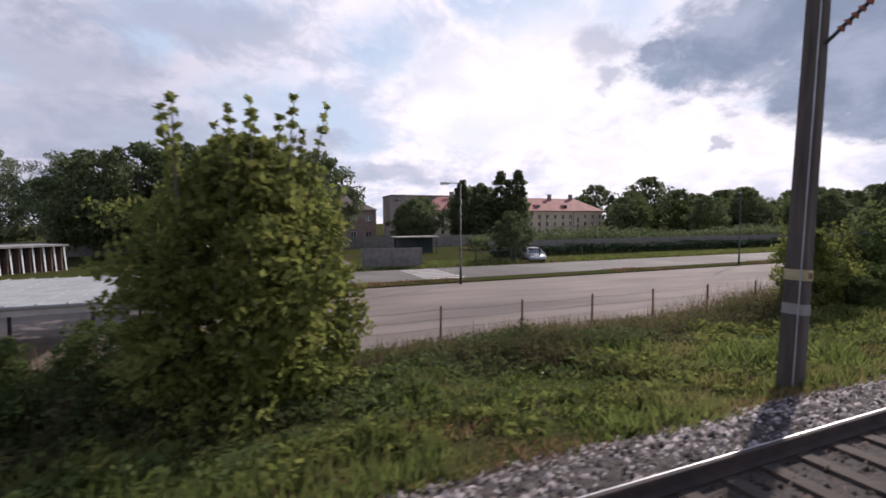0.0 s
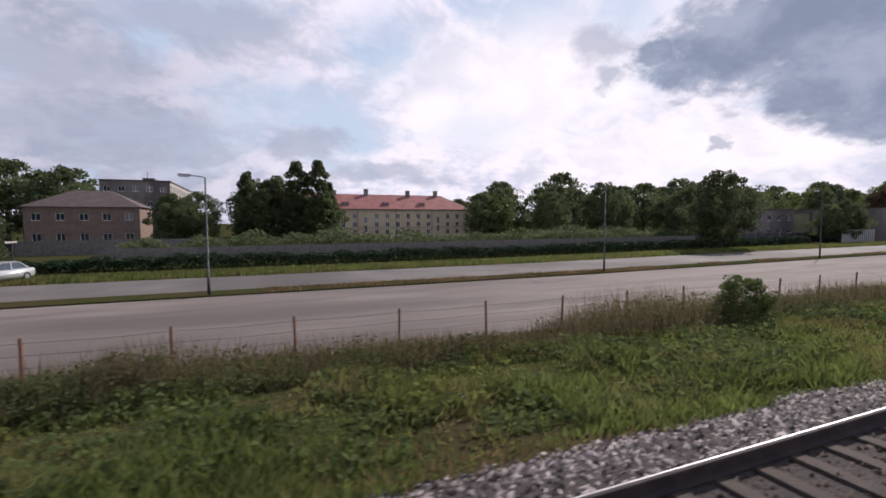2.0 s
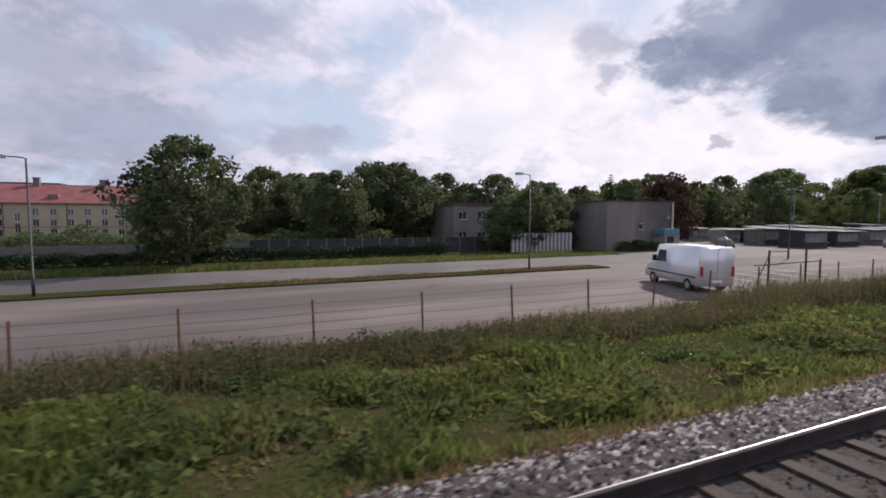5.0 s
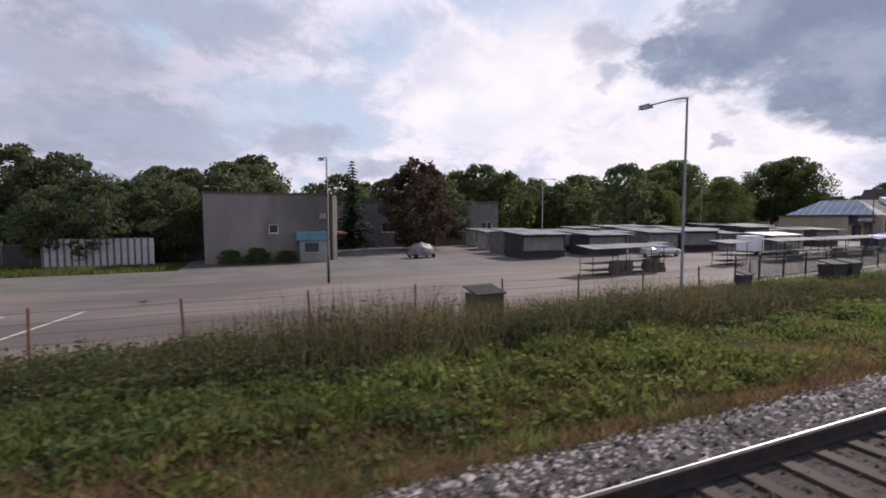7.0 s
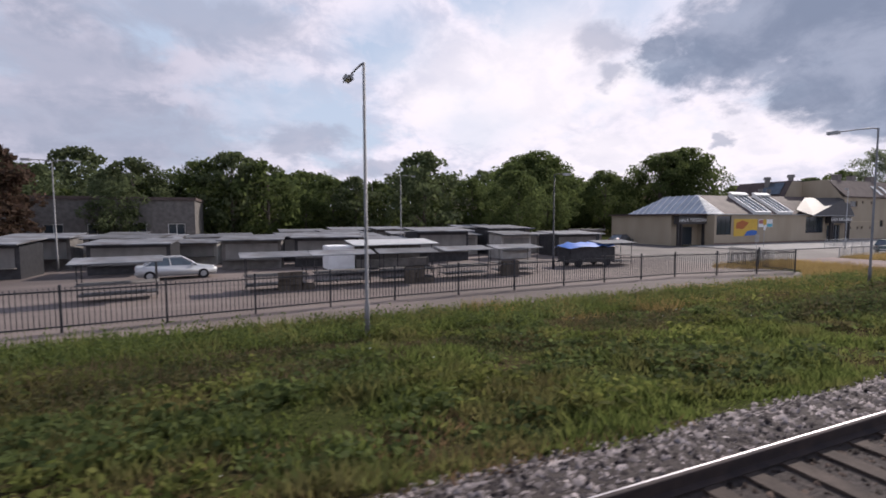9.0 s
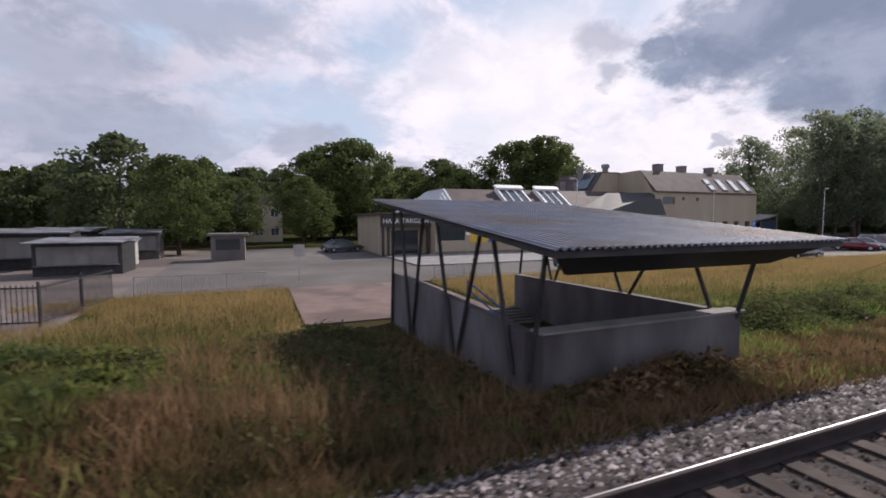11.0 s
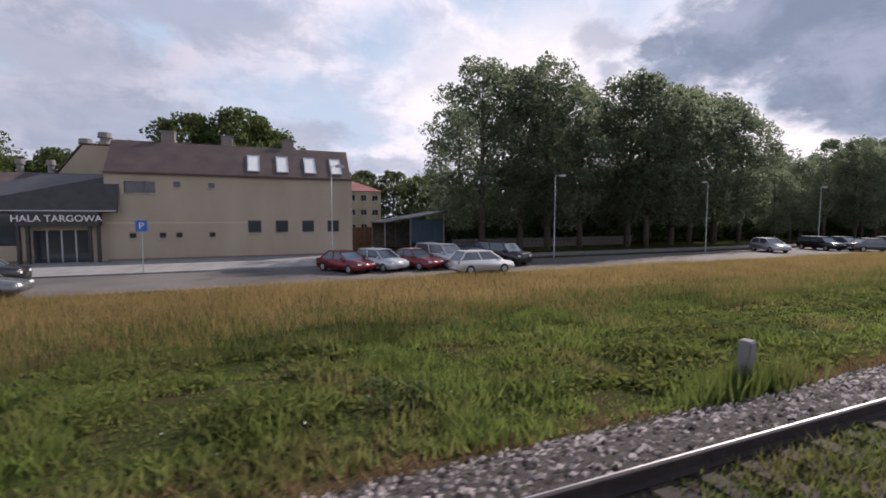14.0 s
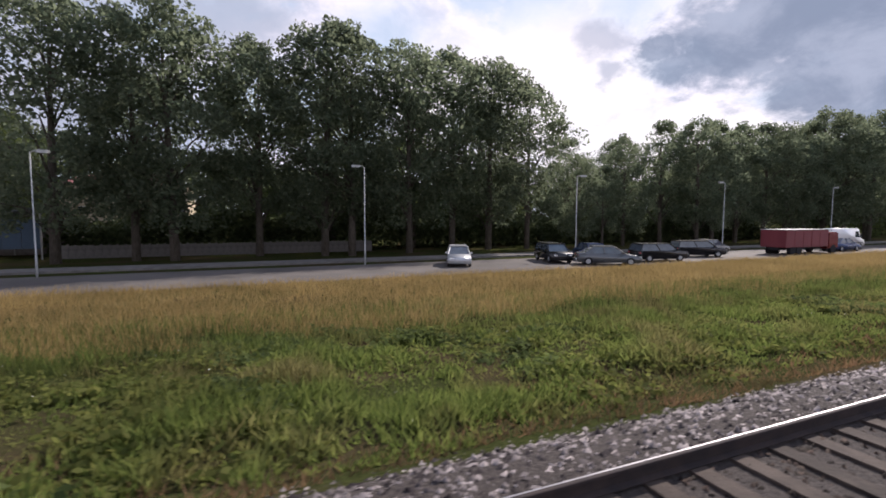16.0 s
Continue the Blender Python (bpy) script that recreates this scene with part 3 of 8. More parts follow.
broad = tree_proto("broadleaf_tree", 16, 6.5, 3.2, "round", M["leaf"], 3, 170, 84, 0.36, 0.3, "full-crowned green broadleaf tree on open grass", group="broadleaf trees behind the street")
broad_b = tree_proto("broadleaf_tree", 13, 5.2, 1.6, "round", M["leaf_dark"], 8, 150, 80, 0.36, 0.26, "dark dense broadleaf tree with low branches", group="broadleaf trees behind the street")
tall = tree_proto("tall_tree", 20, 5.2, 3.0, "tall", M["leaf_park"], 14, 150, 92, 0.27, 0.3, "tall dark park tree with gaps between its branches", group="park trees")
tall_b = tree_proto("tall_tree", 19, 4.6, 4.5, "tall", M["leaf_park"], 23, 130, 90, 0.27, 0.28, "tall open-crowned park tree with visible limbs", group="park trees")
poplar = tree_proto("poplar_tree", 17, 2.3, 1.0, "column", M["leaf_dark"], 5, 150, 50, 0.5, 0.28, "upright dark poplar with a narrow crown", group="poplars by the apartment house")
spruce = tree_proto("spruce_tree", 12, 2.7, 0.8, "conifer", M["needle"], 6, 10, 10, 0.3, 0.2, "dark green conical spruce with drooping tiers", group="spruces")
bush = tree_proto("bush", 3.6, 1.9, 0.1, "bush", M["leaf"], 9, 150, 70, 0.12, 0.07, "leafy green wild bush on the railway verge", "bush", "bushes on the verge")
bush_l = tree_proto("bush", 4.4, 1.6, 0.1, "column", M["leaf_light"], 12, 190, 80, 0.125, 0.08, "yellow-green sapling thicket on the railway verge", "bush", "bushes on the verge", shoots=11)
sapling = tree_proto("sapling", 3.9, 2.1, 0.9, "round", M["leaf_light"], 15, 190, 78, 0.125, 0.09, "young wild tree with a spreading crown and bare stems", "tree", "bushes on the verge")
place(sapling, [(95.5, 11.2, 1.0, 250)])

young = tree_proto("young_tree", 8.2, 4.9, 0.3, "round", M["leaf_light"], 17, 210, 80, 0.2, 0.16, "yellow-green bushy young tree at the road median")
place(young, [(-0.6, 28.4, 1.0, 30)])
# single trees: x, y, scale, turn
place(poplar, [(55.6, 90, 0.93, 10), (51.8, 91, 0.92, 200), (57.9, 92, 0.7, 90), (103.5, 112, 0.72, 40), (48, 92, 0.72, 70), (43, 93, 0.8, 150), (45.5, 90, 0.6, 20), (59.5, 100, 0.62, 120)])
place(spruce, [(166.4, 60.2, 0.98, 0), (171.5, 66, 0.7, 80), (190, 95, 1.1, 30), (300, 120, 1.3, 20)])
copper = tree_proto("copper_tree", 11.2, 4.3, 0.8, "round", M["leaf_copper"], 44, 150, 52, 0.42, 0.25, "dark red-brown leaved tree beside the market", fluff=1.1)
place(copper, [(173.3, 54.3, 0.98, 0)])
place(broad_b, [(105.3, 44, 0.82, 30), (182.0, 64, 0.62, 60), (121, 62, 0.78, 130), (127.8, 70, 0.96, 220), (133, 70, 0.9, 75), (112, 75, 0.9, 10), (99.5, 76, 0.75, 60), (118, 78, 0.8, 300), (140, 76, 0.75, 45), (182, 72, 0.9, 10), (34.5, 96, 0.75, 10), (31, 98, 0.62, 80), (25.6, 42.8, 0.4, 10), (31, 92, 0.7, 140), (44, 94, 0.85, 30, 1.1), (48.6, 95, 0.9, 120, 1.1), (53, 94.5, 0.8, 200, 0.9), (57, 94, 0.8, 300, 0.95), (-19, 69, 1.0, 40), (-13, 66, 1.06, 0), (-7.5, 69, 1.1, 80), (-2, 66, 1.05, 190), (3, 68, 1.08, 270), (7.8, 66.5, 1.06, 20), (-10, 77, 1.15, 130), (1, 78, 1.15, 230), (138.6, 47.8, 0.5, 15), (142.0, 47.2, 0.56, 95), (145.2, 48.4, 0.5, 200), (147.6, 50, 0.55, 300)])
place(broad, [(256.2, 86, 1.15, 0), (248, 84, 0.95, 50), (295.6, 81, 1.28, 20), (288, 82, 1.2, 130), (298.5, 85, 1.15, 220), (276, 88, 0.95, 300), (268, 92, 0.9, 10), (230.7, 55, 0.64, 40), (252.0, 87, 1.1, 140), (236.0, 72, 0.6, 200), (231.5, 71, 0.66, 90), (244.6, 67, 0.6, 120)])
rng = np.random.default_rng(77)
park = []
for i in range(24):
    x = 319.0 + 4.9 * i + rng.normal() * 0.8
    park.append((x, 43.5 + rng.normal() * 1.3, float(np.interp(x, [316, 321, 326, 345, 352, 360, 364, 367, 374, 379, 392, 412, 420, 440], [0.86, 0.97, 1.05, 1.07, 1.05, 1.03, 0.9, 0.6, 0.5, 0.74, 0.86, 0.9, 1.05, 1.12])) + rng.normal() * 0.03, rng.random() * 360))
for i in range(10):
    xx = 324 + 9.0 * i + (6 if i > 4 else 0)
    park.append((xx + rng.normal(), 54 + rng.normal() * 2.0, (1.0 if xx < 366 else 0.8) + rng.normal() * 0.05, rng.random() * 360))
for i in range(5):
    park.append((-50 + 6.2 * i + rng.normal(), 76 + rng.normal() * 3, 0.76 + rng.normal() * 0.04, rng.random() * 360))
place(tall, park[0::2])
place(tall_b, park[1::2])
# woods behind: rows of copies with uneven heights
belt = tree_proto("wood_tree", 12, 5.0, 0.8, "round", M["leaf_dark"], 31, 84, 44, 0.5, 0.25, "dark woodland tree in the distant tree line", group="distant tree line", fluff=1.5)
belt_b = tree_proto("wood_tree", 12, 4.2, 0.6, "tall", M["leaf"], 37, 84, 44, 0.5, 0.25, "mid-green woodland tree in the distant tree line", group="distant tree line", fluff=1.5)
sa, sb = [], []
def belt_row(x0, x1, y, step, scale, jitter=0.18):
    x = x0
    while x < x1:
        (sa if rng.random() < 0.55 else sb).append((x, y + rng.normal() * 3, scale * (1 + jitter * rng.normal()), rng.random() * 360))
        x += step * (0.7 + 0.6 * rng.random())
belt_row(-160, 10, 118, 6, 1.15)
belt_row(95, 180, 100, 5.5, 0.98)
belt_row(140, 232, 76, 5.0, 0.78)
belt_row(190, 300, 97, 6, 1.05)
belt_row(200, 420, 135, 8, 1.3)
belt_row(112, 220, 150, 8, 1.2)
belt_row(330, 440, 82, 6, 1.0)
belt_row(420, 620, 60, 9, 1.4)
belt_row(420, 640, 110, 10, 1.6)
place(belt, sa)
place(belt_b, sb)
place(bush, [(25.8, 10.2, 1.22, 0, 1.0), (27.6, 10.8, 0.95, 60), (28.9, 10.6, 0.7, 110), (24.2, 10.8, 0.9, 200), (97.6, 11.6, 0.3, 30), (60.4, 10.6, 0.5, 40), (-4.4, 9.2, 0.5, 20), (-2.9, 10.6, 0.52, 120), (-7.5, 9.8, 0.55, 200), (-19, 11, 1.1, 30), (22.0, 9.7, 0.55, 10), (28.4, 9.9, 0.5, 70), (26.0, 9.6, 0.5, 170), (20.9, 9.6, 0.42, 280), (152.4, 42.5, 0.5, 0, 0.7), (154.6, 42.4, 0.55, 90, 0.7), (157.0, 42.5, 0.5, 180, 0.6), (159.4, 42.6, 0.45, 250, 0.7)])
place(bush_l, [(-0.2, 9.4, 1.12, 0), (0.9, 9.9, 0.72, 70), (-1.2, 9.2, 0.7, 160), (19.6, 10.6, 0.72, 120), (21.3, 10.8, 0.66, 20), (33.5, 10.4, 0.86, 30), (34.5, 10.9, 0.5, 200), (-16, 10, 1.2, 10)])


# ---------- masts, lamps, fences ----------
def mast_proto():
    """Tapered concrete mast with a grooved face, painted bands, a number plate and a bracket tube with insulator."""
    e = new("catenary_mast")
    tagged(e, "weathered concrete railway mast with painted bands", "mast", "masts along the track")
    bm = bmesh.new()
    rings = []
    for z, w, d, q in ((-0.4, 0.092, 0.185, 0.084), (9.6, 0.078, 0.135, 0.071)):
        f = d * 0.36
        out = [(-w, -d), (w, -d), (w, -f), (q, -f + 0.02), (q, f - 0.02), (w, f), (w, d), (-w, d), (-w, f), (-q, f - 0.02), (-q, -f + 0.02), (-w, -f)]
        rings.append([bm.verts.new((px, py, z)) for px, py in out])
    for k in range(12):
        bm.faces.new((rings[0][k], rings[0][(k + 1) % 12], rings[1][(k + 1) % 12], rings[1][k]))
    bm.faces.new(rings[0][::-1])
    bm.faces.new(rings[1])
    part("pole", bm, M["mast"], e)
    boxpart("band", (-0.094, -0.180, 2.02, 0.094, 0.180, 2.21), M["band_beige"], e, "faded beige painted band")
    boxpart("band", (-0.094, -0.183, 1.42, 0.094, 0.183, 1.61), M["concrete_mid"], e, "pale grey painted band")
    p = boxpart("number_plate", (-0.07, -0.190, 2.035, 0.07, -0.183, 2.195), M["band_beige"], e, "beige plate with dark marks")
    for k in range(2):
        boxpart("mark", (-0.05 + 0.06 * k, -0.195, 2.06, -0.01 + 0.06 * k, -0.1905, 2.17), M["rust"], p)
    bm = bmesh.new()
    tube(bm, [(0, -0.12, 6.05), (0.05, -1.5, 7.15), (0.1, -3.2, 7.9)], [0.035, 0.035, 0.03], 8)
    tube(bm, [(0, -0.12, 8.4), (0.08, -2.6, 7.7)], [0.022, 0.022], 6)
    part("bracket", bm, M["steel_dark"], e)
    bm = bmesh.new()
    for k in range(5):
        y, z = -0.35 - 0.09 * k, 6.23 + 0.07 * k
        tube(bm, [(0.01, y, z), (0.012, y - 0.04, z + 0.03)], [0.075, 0.045], 10)
    part("insulator", bm, M["brown"], e, "brown ceramic insulator")
    bm = bmesh.new()
    tube(bm, [(-0.11, -0.1, -0.3), (-0.09, -0.1, 9.2)], [0.012, 0.012], 5)
    part("earth_wire", bm, M["steel"], e)
    return e


mast = mast_proto()
MASTS = [(8.66, 4.9, 3.2), (75.95, 4.9, 2.6, -1.8), (142.75, 4.9, 5.6), (210.0, 5.0, 1.2), (281.0, 5.2, 0.6)]
for i, (x, y, *lean) in enumerate(MASTS):
    m = pose(x, y, ground_z(x, y) - 0.05, lean[1] if len(lean) > 1 else 0, lean[0], 0)
    if i:
        copy_thing(mast, m)
    else:
        mast.matrix_basis = m

# stay wire of the anchor mast, from the ground to its head
bm = bmesh.new()
tube(bm, [(274.22, 17.15, -1.3), (281.0, 5.25, 6.75)], [0.016, 0.016], 6)
tagged(part("stay_wire", bm, M["steel_dark"]), "dark steel stay wire anchored in the verge", "wire")


def lamp_proto(name, h, arm, dbl, material, label, group, girth=1.0):
    """Street lamp: tapered pole, base sleeve, bent arm and a cobra head."""
    e = new(name)
    tagged(e, label, "street lamp", group)
    bm = bmesh.new()
    tube(bm, [(0, 0, -0.1), (0, 0, 1.2), (0, 0, 1.22), (0, 0, h)], [0.085 * girth, 0.08 * girth, 0.06 * girth, 0.042 * girth], 10)
    part("pole", bm, material, e, smooth=True)
    for s in (-1, 1) if dbl else (-1,):
        bm = bmesh.new()
        tube(bm, [(0, 0, h - 0.05), (s * 0.12 * arm, 0, h + 0.02), (s * arm * 0.5, 0, h + 0.06), (s * arm, 0, h + 0.06)], [0.035, 0.032, 0.03, 0.028], 8)
        a = part("arm", bm, material, e)
        bm = bmesh.new()
        box(bm, s * (arm - 0.05), -0.11, h + 0.0, s * (arm + 0.45), 0.11, h + 0.1, 0.035)
        for v in bm.verts:
            if abs(v.co.x) > arm + 0.35:
                v.co.y *= 0.7
        hd = part("lamp_head", bm, M["steel"], a, "grey lamp housing")
        boxpart("lens", (s * (arm + 0.06), -0.08, h - 0.025, s * (arm + 0.36), 0.08, h + 0.002), M["white"], hd)
    return e


lampA = lamp_proto("street_lamp", 7.35, 0.9, False, M["steel_dark"], "slim dark street lamp on the grassy median", "median street lamps")
for i, (x, y) in enumerate([(12.6, 27.6), (41.9, 28.6), (70.6, 28.8), (100.2, 29.1), (129.8, 28.9), (158.55, 27.6), (217.65, 28.2)]):
    o = copy_thing(lampA, pose(0, 0, 0)) if i else lampA
    o.matrix_basis = pose(x, y, road_level(x) + 0.1, 0, 0, (-40, 30, -75, 0, 10, -80, 180)[i]) @ Matrix.Diagonal((1, 1, (0.91, 0.90, 0.94, 0.95, 0.97, 1, 0.95)[i], 1))
lampB = lamp_proto("tall_street_lamp", 8.65, 1.75, False, M["lamp_grey"], "tall grey steel lamp with a long arm by the fence", "tall lamps by the car park")
for i, (x, y) in enumerate([(144.8, 12.9), (170.4, 13.06), (200.3, 14.0), (227.8, 13.8)]):
    m = pose(x, y, ground_z(x, y) - 0.1, 0, 0, (-84, -86, -86, -84)[i])
    if i:
        copy_thing(lampB, m)
    else:
        lampB.matrix_basis = m
lampC = lamp_proto("double_street_lamp", 8.1, 1.3, True, M["lamp_grey"], "grey street lamp with two opposite arms at the market", "double lamps at the market")
for i, (x, y) in enumerate([(183.4, 41.5), (210.4, 43.5), (150, 66)]):
    m = pose(x, y, road_level(x), 0, 0, 15 * i)
    if i:
        copy_thing(lampC, m)
    else:
        lampC.matrix_basis = m
lampD = lamp_proto("white_street_lamp", 7.2, 0.45, False, M["lamp_pale"], "slim pale street lamp along the hall street", "pale lamps along the hall street", 0.72)
for i, (x, y) in enumerate([(265.2, 33.2), (283.0, 33.3), (302.2, 33.3), (321.6, 33.2), (341.0, 33.3), (360.3, 33.1), (379.6, 33.0), (399.0, 33.0)]):
    m = pose(x, y, road_level(x) + 0.1, 0, 0, (10, -60, 190, 170, 0, 175, 0, 180)[i])
    if i:
        copy_thing(lampD, m)
    else:
        lampD.matrix_basis = m


def fence_y(x):
    return float(np.interp(x, [0, 60, 77, 95, 120, 150, 175], [13.42, 13.4, 13.28, 13.9, 14.6, 15.3, 15.4]))


def wire_fence():
    """Thin posts with strands of wire between them."""
    e = thing("wire_fence", 0, 0, 0, "thin posts with sagging wire strands along the car park", "fence")
    bm = bmesh.new()
    tube(bm, [(0, 0, -0.2), (0, 0, 1.44), (0, 0, 1.46)], [0.042, 0.038, 0.02], 6)
    me = mesh_of("post", bm, M["rust"])
    xs = [11.56 + 3.082 * k for k in range(-12, 30)] + [148.9 + 3.65 * k for k in range(-13, 9)]
    for i, x in enumerate(xs):
        o = new("post", me)
        o.parent = e
        y = fence_y(x)
        o.matrix_basis = pose(x, y, road_level(x) + 0.03, random.uniform(-2, 2), random.uniform(-2, 2), random.uniform(0, 30))
    for z in (0.45, 0.75, 1.05, 1.35):
        bm = bmesh.new()
        pts = []
        for x, nx in zip(xs, xs[1:]):
            for f in (0, 0.5):
                xx = x + (nx - x) * f
                pts.append((xx, fence_y(xx), road_level(xx) + z - (0.035 if f else 0)))
        tube(bm, pts, [0.006] * len(pts), 4)
        part("wire", bm, M["steel_dark"], e)


wire_fence()


def bar_panel():
    e = new("bar_fence_panel")
    tagged(e, "dark steel fence panel with upright bars", "fence panel", "bar fence round the market")
    for z in (0.18, 1.38):
        boxpart("rail_bar", (0.03, -0.02, z, 2.97, 0.02, z + 0.05), M["steel_dark"], e)
    boxpart("post", (-0.035, -0.035, 0, 0.035, 0.035, 1.62), M["steel_dark"], e)
    bm = bmesh.new()
    box(bm, -0.011, -0.011, 0.12, 0.011, 0.011, 1.52)
    me = mesh_of("bar", bm, M["steel_dark"])
    for k in range(19):
        o = new("bar", me)
        o.parent = e
        o.matrix_basis = pose(0.15 + 0.15 * k, 0, 0)
    return e


panel = bar_panel()
pts = [(180.0, 17.5), (182.6, 17.8), (191, 18.7), (203, 20.2), (213, 20.8), (222, 21.2), (231.5, 19.6), (232.3, 25.0)]
first = True
for (xa, ya), (xb, yb) in zip(pts, pts[1:]):
    L0 = math.hypot(xb - xa, yb - ya)
    n = max(1, round(L0 / 3.0))
    for k in range(n):
        f = k / n
        x, y = xa + (xb - xa) * f, ya + (yb - ya) * f
        m = pose(x, y, road_level(x) + 0.02, 0, 0, math.degrees(math.atan2(yb - ya, xb - xa))) @ Matrix.Diagonal((L0 / n / 3.0, 1, 1, 1))
        if first:
            panel.matrix_basis = m
            first = False
        else:
            o = copy_thing(panel, pose(0, 0, 0))
            o.matrix_basis = m


def guard_panel():
    e = new("guard_rail_panel")
    tagged(e, "pale galvanised pedestrian guard rail with thin uprights", "guard rail", "guard rails along the street")
    for z in (0.15, 0.95):
        boxpart("rail_bar", (0.03, -0.018, z, 1.97, 0.018, z + 0.04), M["steel"], e)
    boxpart("post", (-0.025, -0.025, 0, 0.025, 0.025, 1.0), M["steel"], e)
    bm = bmesh.new()
    box(bm, -0.007, -0.007, 0.19, 0.007, 0.007, 0.95)
    me = mesh_of("bar", bm, M["steel"])
    for k in range(13):
        o = new("bar", me)
        o.parent = e
        o.matrix_basis = pose(0.14 + 0.14 * k, 0, 0)
    return e


guard = guard_panel()
for i, x in enumerate([233.0, 235.0, 237.0, 248.4, 250.4, 252.4, 254.4, 262.0, 264.0, 266.0, 268.0, 270.0]):
    m = pose(x, 25.45, road_level(x) + 0.03) if x < 260 else pose(x, 33.75, road_level(x) + 0.14)
    if i:
        copy_thing(guard, m)
    else:
        guard.matrix_basis = m


# ---------- buildings ----------
def wall_mesh(bm, x0, x1, z0, z1, y0, y1, holes):
    """A wall between y0 and y1 with rectangular openings (xa, xb, za, zb) that go right through."""
    xs = sorted({x0, x1, *[h[0] for h in holes], *[h[1] for h in holes]})
    zs = sorted({z0, z1, *[h[2] for h in holes], *[h[3] for h in holes]})
    xs, zs = [v for v in xs if x0 <= v <= x1], [v for v in zs if z0 <= v <= z1]
    solid = [[not any(h[0] <= (xa + xb) / 2 <= h[1] and h[2] <= (za + zb) / 2 <= h[3] for h in holes) for za, zb in zip(zs, zs[1:])] for xa, xb in zip(xs, xs[1:])]
    vc = {}

    def v(x, y, z):
        k = (round(x, 4), round(y, 4), round(z, 4))
        if k not in vc:
            vc[k] = bm.verts.new((x, y, z))
        return vc[k]

    nx, nz = len(xs) - 1, len(zs) - 1
    ok = lambda i, j: 0 <= i < nx and 0 <= j < nz and solid[i][j]
    for i in range(nx):
        for j in range(nz):
            if not solid[i][j]:
                continue
            a, b, c, d = xs[i], xs[i + 1], zs[j], zs[j + 1]
            bm.faces.new((v(a, y0, c), v(b, y0, c), v(b, y0, d), v(a, y0, d)))
            bm.faces.new((v(a, y1, c), v(a, y1, d), v(b, y1, d), v(b, y1, c)))
            if not ok(i - 1, j):
                bm.faces.new((v(a, y0, c), v(a, y0, d), v(a, y1, d), v(a, y1, c)))
            if not ok(i + 1, j):
                bm.faces.new((v(b, y0, c), v(b, y1, c), v(b, y1, d), v(b, y0, d)))
            if not ok(i, j - 1):
                bm.faces.new((v(a, y0, c), v(a, y1, c), v(b, y1, c), v(b, y0, c)))
            if not ok(i, j + 1):
                bm.faces.new((v(a, y0, d), v(b, y0, d), v(b, y1, d), v(a, y1, d)))


WIN = {}


def window(parent, x, z, w, h, y, nx=2, frame_m="white_paint", sill=True, pane_m="glass", rz=0.0, rows=1):
    """A glazed window in an opening: frame with mullions, pane and sill; alike ones share their meshes."""
    key = (round(w, 2), round(h, 2), nx, frame_m, pane_m, rows)
    if key not in WIN:
        t = 0.06
        bm = bmesh.new()
        xs = [0.0 + t * 0.5] + [w * k / nx for k in range(1, nx)] + [w - t * 0.5]
        zs = [0.0 + t * 0.5] + [h * k / rows for k in range(1, rows)] + [h - t * 0.5]
        wall_mesh(bm, 0, w, 0, h, 0.0, 0.07, [(a + t * 0.5, b - t * 0.5, c + t * 0.5, d - t * 0.5) for a, b in zip(xs, xs[1:]) for c, d in zip(zs, zs[1:])])
        fr = mesh_of("window_frame", bm, M[frame_m])
        bm = bmesh.new()
        box(bm, t * 0.5, 0.025, t * 0.5, w - t * 0.5, 0.04, h - t * 0.5)
        pn = mesh_of("pane", bm, M[pane_m])
        bm = bmesh.new()
        box(bm, -0.06, -0.22, -0.06, w + 0.06, 0.05, -0.004)
        WIN[key] = (fr, pn, mesh_of("sill", bm, M["concrete"]))
    e = new("window", WIN[key][0])
    e.parent = parent
    e.matrix_basis = pose(x, y, z, 0, 0, rz)
    p = new("pane", WIN[key][1])
    p.parent = e
    if sill:
        s = new("sill", WIN[key][2])
        s.parent = e
    return e


def poly(bm, pts):
    return bm.faces.new([bm.verts.new(p) for p in pts])


def thick(bm, pts, off):
    """A flat slab: the polygon and its copy moved by off."""
    a = [bm.verts.new(p) for p in pts]
    b = [bm.verts.new(Vector(p) + Vector(off)) for p in pts]
    bm.faces.new(a)
    bm.faces.new(b[::-1])
    for i in range(len(a)):
        j = (i + 1) % len(a)
        bm.faces.new((a[i], b[i], b[j], a[j]))


